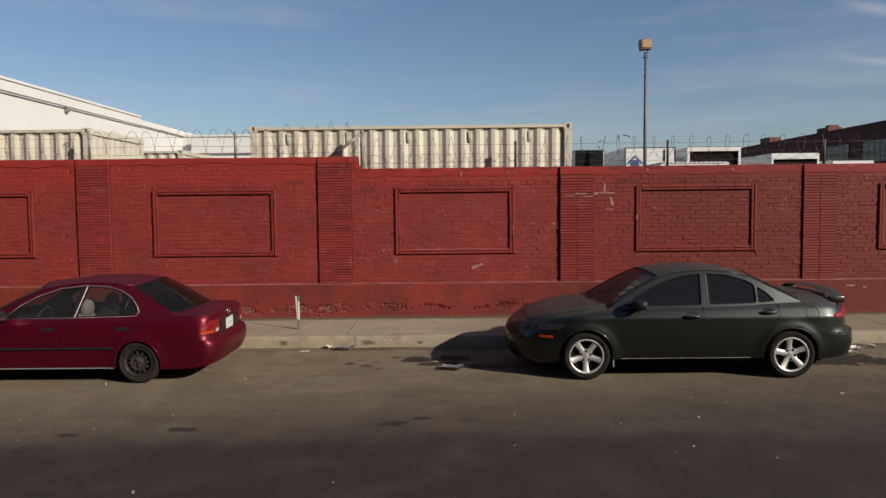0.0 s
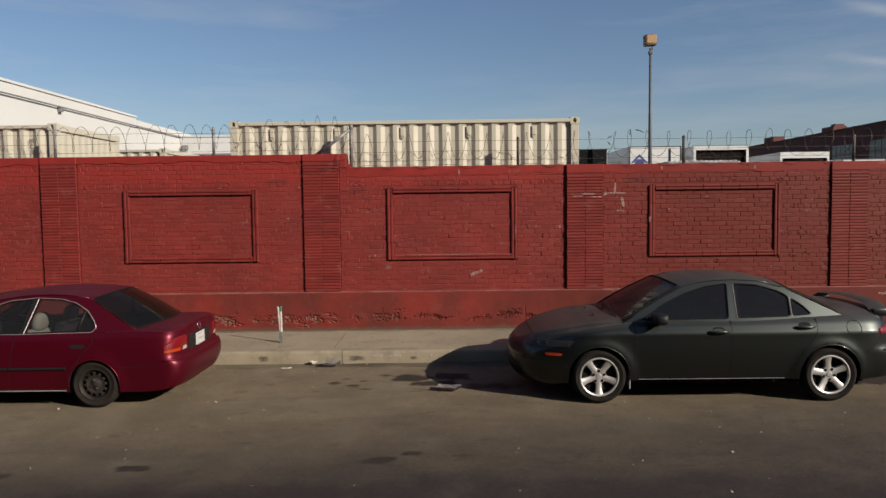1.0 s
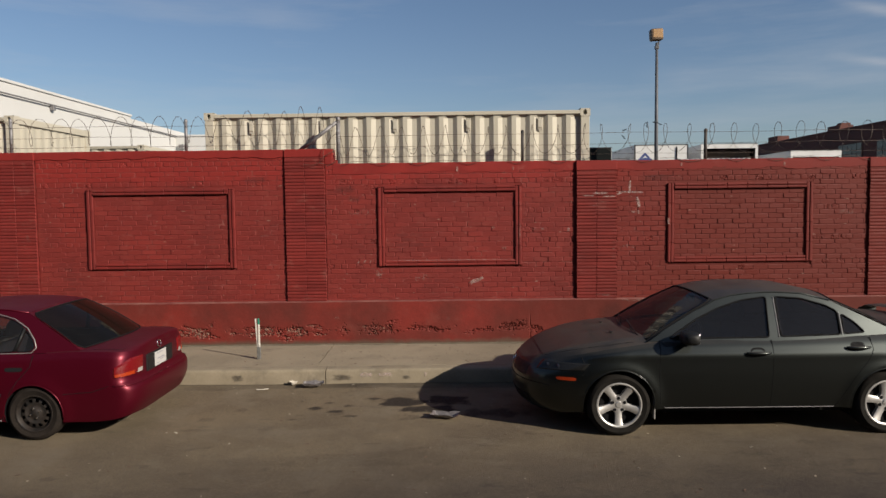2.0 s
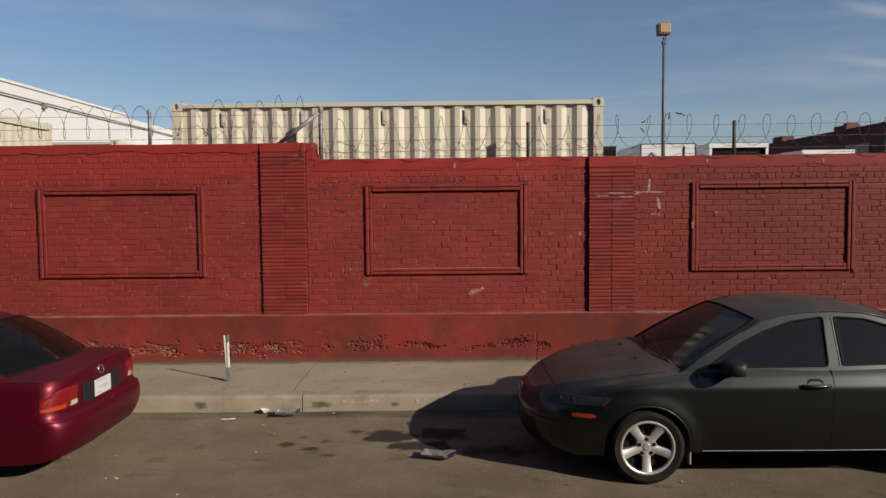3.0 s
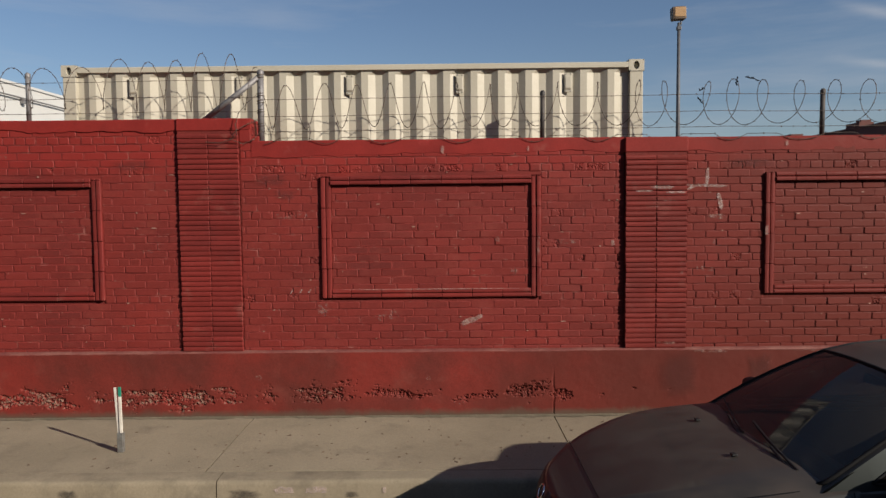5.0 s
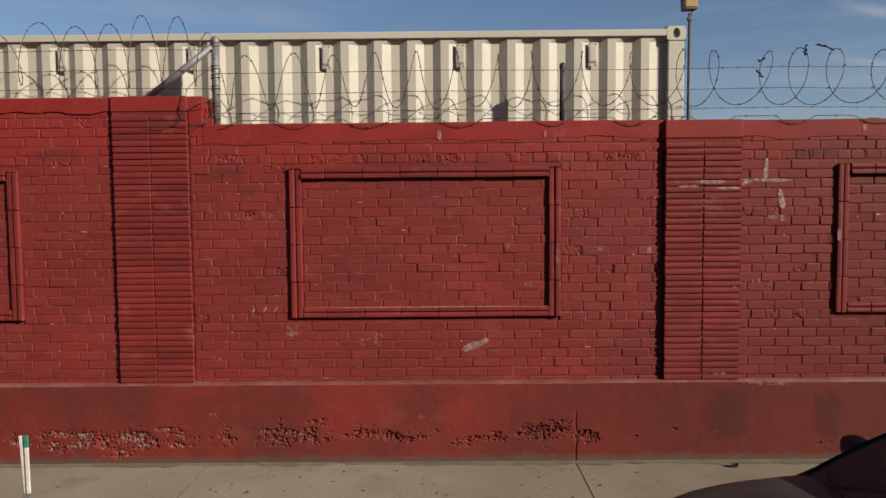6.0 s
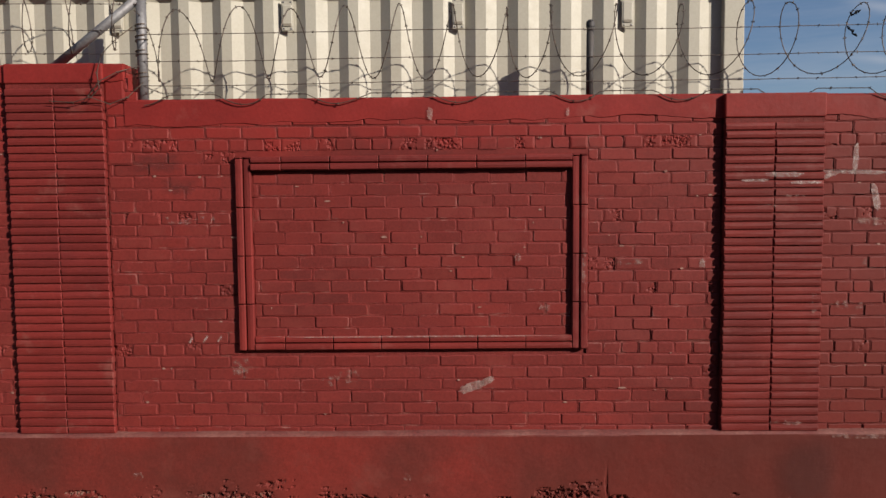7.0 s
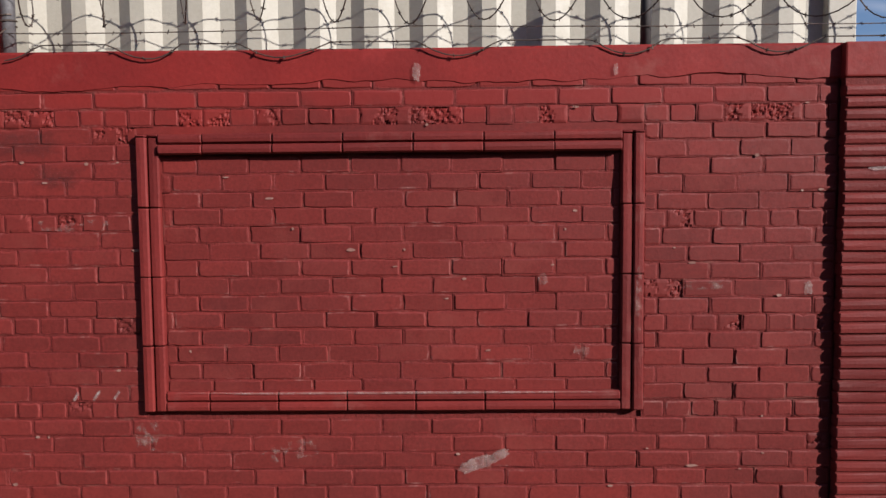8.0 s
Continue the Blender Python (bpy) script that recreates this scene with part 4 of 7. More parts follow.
def side_frame(g, windows, sign):
    """Pillars and rails: the side outline less its windows."""
    bm = bmesh.new()
    edges = []
    for poly in [g.outline(), *windows]:
        vs = [bm.verts.new((x, 0, z)) for x, z in poly]
        edges += [bm.edges.new((vs[i], vs[(i + 1) % len(vs)])) for i in range(len(vs))]
    bmesh.ops.triangle_fill(bm, use_beauty=True, use_dissolve=False, edges=edges)
    # drop the fill of the windows themselves
    def within(p, poly):
        hit = False
        for i in range(len(poly)):
            (x1, z1), (x2, z2) = poly[i], poly[i - 1]
            if (z1 > p.z) != (z2 > p.z) and p.x < (x2 - x1) * (p.z - z1) / (z2 - z1) + x1:
                hit = not hit
        return hit
    bad = [f for f in bm.faces if any(within(f.calc_center_median(), w) for w in windows)]
    bmesh.ops.delete(bm, geom=bad, context="FACES")
    for v in bm.verts:
        v.co = g.side(v.co.x, v.co.z, 0, sign)
    bmesh.ops.recalc_face_normals(bm, faces=bm.faces)
    # a little thickness, so that the openings show an edge
    lip = bmesh.ops.extrude_edge_only(bm, edges=[e for e in bm.edges if e.is_boundary])["geom"]
    for v in lip:
        if isinstance(v, bmesh.types.BMVert):
            v.co.y -= sign * 0.022
    bmesh.ops.recalc_face_normals(bm, faces=bm.faces)
    return bm


def glass_poly(g, poly, sign):
    bm = bmesh.new()
    vs = [bm.verts.new(g.side(x, z, -0.008, sign)) for x, z in poly]
    bm.faces.new(vs)
    bmesh.ops.triangulate(bm, faces=bm.faces)
    bmesh.ops.recalc_face_normals(bm, faces=bm.faces)
    return bm


def seal(g, poly, sign, r=0.006, off=0.0):
    pts = [g.side(x, z, off, sign) for x, z in poly]
    return tubed(pts + pts[:2], r, 5)


def seam(s, pts, r=0.0035, sign=-1, off=-0.001):
    """A dark joint between panels, along (x, z) points of the flank."""
    out = []
    for (xa, za), (xb, zb) in zip(pts, pts[1:]):
        n = max(2, int(math.hypot(xb - xa, zb - za) / 0.04))
        out += [(xa + (xb - xa) * i / n, za + (zb - za) * i / n) for i in range(n)]
    out.append(pts[-1])
    q = [s.at_side(x, z, off) for x, z in out]
    if sign > 0:
        q = [Vector((v.x, -v.y, v.z)) for v in q]
    return tubed(q, r, 5)


def flank_patch(s, poly, off, sign=-1, deep=0.012):
    """A thin raised piece on the flank, over an (x, z) polygon."""
    bm = bmesh.new()
    face = bm.faces.new([bm.verts.new((x, 0, z)) for x, z in poly])
    bmesh.ops.inset_region(bm, faces=[face], thickness=0.004, depth=0)
    inner = face
    rim = {v for v in bm.verts} - set(inner.verts)
    for v in list(bm.verts):
        p = s.at_side(v.co.x, v.co.z, off if v not in rim else -deep * 0.3)
        v.co = Vector((p.x, p.y if sign < 0 else -p.y, p.z))
    bmesh.ops.triangulate(bm, faces=[f for f in bm.faces if len(f.verts) > 4])
    bmesh.ops.recalc_face_normals(bm, faces=bm.faces)
    return bm


def wrap_patch(s, k0, k1, z0, z1, off, sign=-1, n=14, m=6, slant=0.0, taper=0.0):
    """A piece that wraps a corner of nose or tail, over a stretch of the plan outline."""
    bm = bmesh.new()
    grid = []
    for j in range(m + 1):
        row = []
        for i in range(n + 1):
            t, v = i / n, j / m
            edge = 0.0 if i in (0, n) or j in (0, m) else 1.0
            z = z0 + (z1 - z0) * v * (1 - taper * max(0.0, 1 - t * 1.8)) + slant * t * (1 - v)
            x, y = s.plan(k0 + (k1 - k0) * t, z)
            xa, ya = s.plan(k0 + (k1 - k0) * t + 0.01, z)
            nx, ny = -(ya - y), (xa - x)
            ln = math.hypot(nx, ny) or 1
            o = off * edge - 0.006 * (1 - edge)
            row.append(bm.verts.new((x + nx / ln * o, sign * (y + ny / ln * o), z)))
        grid.append(row)
    for a, b in zip(grid, grid[1:]):
        for i in range(n):
            bm.faces.new((a[i], a[i + 1], b[i + 1], b[i]))
    bmesh.ops.recalc_face_normals(bm, faces=bm.faces)
    return bm


def tyre_mesh(r, w, rim):
    prof = [(rim, -w / 2 + 0.018), (rim + 0.012, -w / 2 + 0.004), (rim + (r - rim) * 0.55, -w / 2), (r - 0.022, -w / 2 + 0.012), (r - 0.006, -w / 2 + 0.028), (r, -w / 2 + 0.05),
            (r, w / 2 - 0.05), (r - 0.006, w / 2 - 0.028), (r - 0.022, w / 2 - 0.012), (rim + (r - rim) * 0.55, w / 2), (rim, w / 2 - 0.018)]
    bm = lathe(bmesh.new(), prof, 56)
    bmesh.ops.recalc_face_normals(bm, faces=bm.faces)
    return bm


def turned(bm):
    """From a spin round z to a wheel whose outside looks to -y."""
    bmesh.ops.transform(bm, matrix=Matrix.Rotation(math.pi / 2, 4, "X"), verts=bm.verts)
    return bm


def spoke(bm, ang, r0, r1, w0, w1, z0, z1, deep):
    """One tapered spoke from hub to rim, its face at height z, crowned."""
    rows = []
    for t in (0.0, 0.25, 0.55, 0.85, 1.0):
        r, w = r0 + (r1 - r0) * t, (w0 + (w1 - w0) * t ** 1.4 - 0.016 * math.sin(math.pi * t)) / 2
        z = z0 + (z1 - z0) * t - 0.008 * math.sin(math.pi * t)
        row = []
        for y, dz in ((-w, -deep), (-w, -0.006), (-w * 0.7, 0.0), (0, 0.003), (w * 0.7, 0.0), (w, -0.006), (w, -deep)):
            c, q = math.cos(ang), math.sin(ang)
            row.append(bm.verts.new((r * c - y * q, r * q + y * c, z + dz)))
        rows.append(row)
    for a, b in zip(rows, rows[1:]):
        for k in range(6):
            bm.faces.new((a[k], b[k], b[k + 1], a[k + 1]))


def alloy_wheel(parent, x, y, r, side, spin):
    w = thing("wheel", x, y, r, "", "")
    w.parent = parent
    w.matrix_basis = pose(x, y, r, 0, spin, 0 if side < 0 else 180)
    ty = 0.215
    part("tyre", turned(tyre_mesh(r, ty, 0.222)), M_TYRE, w, "black tyre", crease=40)
    bm = lathe(bmesh.new(), [(0.216, 0.06), (0.222, 0.088), (0.229, 0.092), (0.229, 0.098), (0.218, 0.1), (0.208, 0.094), (0.204, 0.075)], 56)
    part("rim", turned(bm), M_ALLOY, w, "silver alloy rim with five spokes", crease=40)
    bm = lathe(bmesh.new(), [(0.216, -0.09), (0.216, 0.05), (0.204, 0.078), (0.200, 0.03), (0.200, -0.09)], 56)
    part("barrel", turned(bm), M_SEAL, w, crease=40)
    for i in range(5):
        a = 2 * math.pi * i / 5 + math.pi / 2
        bm = bmesh.new()
        spoke(bm, a, 0.035, 0.212, 0.078, 0.088, 0.062, 0.090, 0.05)
        bmesh.ops.recalc_face_normals(bm, faces=bm.faces)
        part("spoke", turned(bm), M_ALLOY, w, crease=40)
    bm = lathe(bmesh.new(), [(0.0, 0.074), (0.026, 0.073), (0.030, 0.068), (0.034, 0.064), (0.086, 0.062), (0.092, 0.02)], 32)
    part("hub_cap", turned(bm), M_ALLOY, w, crease=40)
    bm = lathe(bmesh.new(), [(0.0, 0.02), (0.20, 0.02)], 40)
    part("brake_disc", turned(bm), M_SEAL, w)
    for i in range(5):
        a = 2 * math.pi * (i + 0.5) / 5 + math.pi / 2
        bm = lathe(bmesh.new(), [(0.0, 0.070), (0.015, 0.070), (0.019, 0.055)], 10, Matrix.Translation((0.064 * math.cos(a), 0.064 * math.sin(a), 0)))
        part("wheel_nut", turned(bm), M_SEAL, w)


def steel_wheel(parent, x, y, r, side, spin):
    w = thing("wheel", x, y, r, "", "")
    w.parent = parent
    w.matrix_basis = pose(x, y, r, 0, spin, 0 if side < 0 else 180)
    part("tyre", turned(tyre_mesh(r, 0.185, 0.182)), M_TYRE_OLD, w, "worn black tyre", crease=40)
    bm = lathe(bmesh.new(), [(0.172, -0.08), (0.172, 0.05), (0.182, 0.075), (0.189, 0.078), (0.188, 0.086), (0.178, 0.084), (0.164, 0.06), (0.160, 0.03)], 48)
    part("rim", turned(bm), M_RIM, w, "bare black steel rim", crease=40)
    # pressed disc with a ring of round holes
    bm = bmesh.new()
    n = 96
    prof = [(0.162, 0.034), (0.154, 0.044), (0.146, 0.050), (0.112, 0.058), (0.102, 0.058), (0.085, 0.046), (0.066, 0.050), (0.040, 0.056), (0.032, 0.064), (0.0, 0.064)]
    rings = [[bm.verts.new((q * math.cos(2 * math.pi * k / n), q * math.sin(2 * math.pi * k / n), h)) for k in range(n)] for q, h in prof]
    for i, (a, b) in enumerate(zip(rings, rings[1:])):
        for k in range(n):
            if i == 2 and k % 8 in (2, 3, 4, 5):
                continue
            try:
                bm.faces.new((a[k], a[(k + 1) % n], b[(k + 1) % n], b[k]))
            except ValueError:
                pass
    bmesh.ops.remove_doubles(bm, verts=bm.verts, dist=0.0003)
    bmesh.ops.recalc_face_normals(bm, faces=bm.faces)
    part("disc", turned(bm), M_RIM, w, crease=50)
    bm = lathe(bmesh.new(), [(0.0, 0.01), (0.17, 0.01)], 32)
    part("brake_drum", turned(bm), M_SEAL, w)
    for i in range(4):
        a = 2 * math.pi * (i + 0.5) / 4
        bm = lathe(bmesh.new(), [(0.0, 0.074), (0.008, 0.074), (0.0115, 0.066), (0.0115, 0.048)], 8, Matrix.Translation((0.05 * math.cos(a), 0.05 * math.sin(a), 0)))
        part("wheel_nut", turned(bm), M_CHROME, w, "bare metal wheel nut")


def wheel_well(s, parent, hub, paint):
    for sign in (-1, 1):
        bm = bmesh.new()
        n = 28
        outer, inner = [], []
        for i in range(n + 1):
            a = math.pi * (-0.12 + 1.24 * i / n)
            x, z = hub + (s.arch + 0.012) * math.cos(a), s.wheel + (s.arch + 0.012) * math.sin(a)
            y = s.half(z) - 0.012
            outer.append(bm.verts.new((x, sign * y, z)))
            inner.append(bm.verts.new((x, sign * (s.hw - 0.32), z)))
        for i in range(n):
            bm.faces.new((outer[i], outer[i + 1], inner[i + 1], inner[i]))
        bm.faces.new(inner)
        part("wheel_well", bm, M_SEAL, parent)
        # rolled lip of the arch
        pts = []
        for i in range(31):
            a = math.pi * (-0.05 + 1.10 * i / 30)
            x, z = hub + (s.arch - 0.002) * math.cos(a), s.wheel + (s.arch - 0.002) * math.sin(a)
            if z > s.low(x) - 0.01:
                p = s.at_side(x, z, -0.004)
                pts.append((p.x, p.y if sign < 0 else -p.y, p.z))
        part("arch_lip", tubed(pts, 0.008, 6), paint, parent, smooth=True)


def seat(parent, x, y, base, back_top, material, head=True):
    bm = boxed(x - 0.42, x + 0.08, y - 0.24, y + 0.24, base, base + 0.15, bevel=0.05)
    part("seat_cushion", bm, material, parent, crease=40)
    bm = boxed(-0.07, 0.07, -0.24, 0.24, 0.0, back_top - base - 0.08, bevel=0.055)
    bmesh.ops.transform(bm, matrix=pose(x + 0.04, y, base + 0.08, 0, 16, 0), verts=bm.verts)
    part("seat_back", bm, material, parent, crease=40)
    if head:
        bm = bmesh.new()
        bmesh.ops.create_uvsphere(bm, u_segments=20, v_segments=12, radius=1.0)
        for v in bm.verts:
            v.co = Vector((math.copysign(abs(v.co.x) ** 0.7, v.co.x) * 0.062, math.copysign(abs(v.co.y) ** 0.7, v.co.y) * 0.145, math.copysign(abs(v.co.z) ** 0.75, v.co.z) * 0.115))
        bmesh.ops.transform(bm, matrix=pose(x + 0.19, y, back_top + 0.065, 0, 12, 0), verts=bm.verts)
        part("headrest", bm, material, parent, smooth=True)


def cabin(s, g, parent, seat_mat, seats):
    """Dark tub, dashboard, steering wheel and seats below the glass."""
    x0, x1 = g.a0[0] + 0.12, g.c0[0] - 0.05
    zb = min(g.a0[1], g.c0[1]) - 0.03
    w = g.by - 0.07
    bm = bmesh.new()
    fl = [(x0, -w), (x1, -w), (x1, w), (x0, w)]
    low = [bm.verts.new((x, y, 0.34)) for x, y in fl]
    hi = [bm.verts.new((x, y, zb)) for x, y in fl]
    bm.faces.new(low)
    for i in range(4):
        bm.faces.new((low[i], low[(i + 1) % 4], hi[(i + 1) % 4], hi[i]))
    # door-top and shelf surfaces out to the shell
    for sign in (-1, 1):
        bm.faces.new([bm.verts.new(q) for q in ((x0, sign * w, zb), (x1, sign * w, zb), (x1, sign * (g.by - 0.005), zb), (x0, sign * (g.by - 0.005), zb))])
    bm.faces.new([bm.verts.new(q) for q in ((x1 - 0.42, -w, zb), (x1 + 0.2, -w + 0.1, zb), (x1 + 0.2, w - 0.1, zb), (x1 - 0.42, w, zb))])
    part("cabin_lining", bm, M_CABIN, parent)
    bm = boxed(g.a0[0] - 0.12, g.a0[0] + 0.42, -w, w, zb - 0.30, zb + 0.005, bevel=0.06)
    part("dashboard", bm, M_CABIN, parent, crease=40)
    bm = bmesh.new()
    n = 28
    tube(bm, [(0.18 * math.cos(2 * math.pi * i / n), 0.18 * math.sin(2 * math.pi * i / n), 0) for i in range(n + 1)], 0.014, 8)
    bmesh.ops.transform(bm, matrix=pose(g.a0[0] + 0.62, -0.36, zb + 0.0, 0, -66, 0), verts=bm.verts)
    part("steering_wheel", bm, M_CABIN, parent, smooth=True)
    bm = boxed(-0.015, 0.015, -0.11, 0.11, -0.03, 0.03, bevel=0.012)
    bmesh.ops.transform(bm, matrix=pose(g.a1[0] - 0.02, 0, g.a1[1] - 0.06), verts=bm.verts)
    part("inner_mirror", bm, M_CABIN, parent)
    for x, y, base, top in seats:
        seat(parent, x, y, base, top, seat_mat)
    part("rear_bench", boxed(x1 - 0.55, x1 - 0.35, -w + 0.02, w - 0.02, 0.42, zb - 0.10, bevel=0.06), M_CABIN, parent, crease=40)


def door_mirror(g, parent, x, y, z, material, sign, k=1.0):
    """Mirror pod on a short arm."""
    bm = bmesh.new()
    bmesh.ops.create_uvsphere(bm, u_segments=22, v_segments=14, radius=1.0)
    for v in bm.verts:
        c = v.co
        c.x, c.y, c.z = math.copysign(abs(c.x) ** 0.8, c.x) * (0.085 if c.x < 0 else 0.05) * k, math.copysign(abs(c.y) ** 0.72, c.y) * 0.125, math.copysign(abs(c.z) ** 0.6, c.z) * 0.066
    bmesh.ops.transform(bm, matrix=Matrix.Translation((x, sign * (y + 0.115), z)), verts=bm.verts)
    m = part("door_mirror", bm, material, parent, smooth=True)
    bm = boxed(x - 0.045, x + 0.05, min(sign * (y - 0.06), sign * (y + 0.07)), max(sign * (y - 0.06), sign * (y + 0.07)), z - 0.075, z - 0.03, bevel=0.015)
    part("mirror_foot", bm, M_TRIM, m, crease=40)
    bm = boxed(x + 0.045, x + 0.054, min(sign * (y + 0.03), sign * (y + 0.2)), max(sign * (y + 0.03), sign * (y + 0.2)), z - 0.05, z + 0.05, bevel=0.004)
    part("mirror_glass", bm, M_CHROME, m)


def door_handle(s, parent, x, z, material, sign, sunk):
    if sunk:      # flat pull handle in a recess
        part("door_handle", flank_patch(s, smooth_poly([(x - 0.088, z - 0.020), (x + 0.088, z - 0.020), (x + 0.088, z + 0.022), (x - 0.088, z + 0.022)]), 0.004, sign), M_TRIM, parent, "black pull handle")
        return
    h = part("door_handle", flank_patch(s, smooth_poly([(x - 0.085, z - 0.035), (x + 0.085, z - 0.035), (x + 0.06, z + 0.045), (x - 0.06, z + 0.045)]), 0.001, sign), M_SEAL, parent)
    pts = []
    for i in range(9):
        t = i / 8
        p = s.at_side(x - 0.12 + 0.24 * t, z - 0.004, 0.012 + 0.03 * math.sin(math.pi * t) ** 0.6)
        pts.append((p.x, p.y if sign < 0 else -p.y, p.z))
    bm = tubed(pts, [0.010, 0.014, 0.016, 0.017, 0.017, 0.017, 0.016, 0.014, 0.010], 10)
    part("grip", bm, material, h, smooth=True)


def glasshouse(s, g, car, paint, windows, side_glass, front_glass, rear_glass, trim, trim_r, edge=0.955, rear_edge=0.90, rear_top=0.94):
    us = span(-1, 1, 20)
    bm = sheet(lambda u, t: g.roof(u, t), us, span(0, 1, 24))
    bmesh.ops.recalc_face_normals(bm, faces=bm.faces)
    part("roof", bm, paint, car, smooth=True)
    for sign in (-1, 1):
        part("side_frame", side_frame(g, [p for _, p in windows], sign), paint, car, crease=40)
        for name, poly in windows:
            w = part(name, glass_poly(g, poly, sign), side_glass, car)
            part("window_seal", seal(g, poly, sign, trim_r, 0.001), trim, w, smooth=True)
        # drip rail along roof and pillar
        line = [g.a0, g.a1, *g.rail, g.c1]
        part("drip_rail", tubed([g.side(x, z, 0.0, sign) for x, z in line], 0.009, 6), paint, car, smooth=True)
    for name, front, gl in (("windscreen", True, front_glass), ("rear_window", False, rear_glass)):
        e, hi = (edge, 0.985) if front else (rear_edge, rear_top)
        lo = 0.02
        # the pane's corners are rounded by drawing its sides in near base and top
        def half_u(v, e=e, lo=lo, hi=hi):
            d = min(v - lo, hi - v)
            return e * (1 - 0.05 * max(0.0, 1 - d / 0.10) ** 2)
        bm = sheet(lambda u, v: g.screen(u * half_u(v), v, front), span(-1, 1, 20), span(lo, hi, 18))
        bmesh.ops.recalc_face_normals(bm, faces=bm.faces)
        w = part(name, bm, gl, car, smooth=True)
        ring = [g.screen(u * half_u(lo), lo, front, 0.003) for u in span(-1, 1, 20)] + [g.screen(half_u(v), v, front, 0.003) for v in span(lo, hi, 14)][1:] \
            + [g.screen(u * half_u(hi), hi, front, 0.003) for u in span(1, -1, 20)][1:] + [g.screen(-half_u(v), v, front, 0.003) for v in span(hi, lo, 14)][1:]
        part("window_seal", tubed(ring + ring[:1], 0.011 if front else 0.007, 6), M_SEAL, w, smooth=True)
        # painted strips between the pane and the side
        for sg in (-1, 1):
            bm = sheet(lambda u, v: g.screen(sg * (half_u(min(max(v, lo), hi)) - 0.01 + (1.01 - half_u(min(max(v, lo), hi))) * u), v, front, -0.002), span(0, 1, 3), span(0, 1, 18))
            bmesh.ops.recalc_face_normals(bm, faces=bm.faces)
            part("pillar", bm, paint, car, smooth=True)
        if hi < 0.97:
            bm = sheet(lambda u, v: g.screen(u, v, front, -0.002), span(-1, 1, 20), span(hi - 0.005, 1.0, 3))
            bmesh.ops.recalc_face_normals(bm, faces=bm.faces)
            part("roof_edge", bm, paint, car, smooth=True)


def deck_half(s):
    """Half width of the deck at x, from the plan outline at shoulder height."""
    table = sorted((s.plan(k, s.sh(s.plan(k, 0.55)[0]))[0], s.plan(k, s.sh(s.plan(k, 0.55)[0]))[1]) for k in span(0, 3, 90))

    def f(x):
        for (xa, ya), (xb, yb) in zip(table, table[1:]):
            if xa <= x <= xb:
                return ya + (yb - ya) * (x - xa) / max(xb - xa, 1e-6)
        return table[0][1] if x < table[0][0] else table[-1][1]
    return f

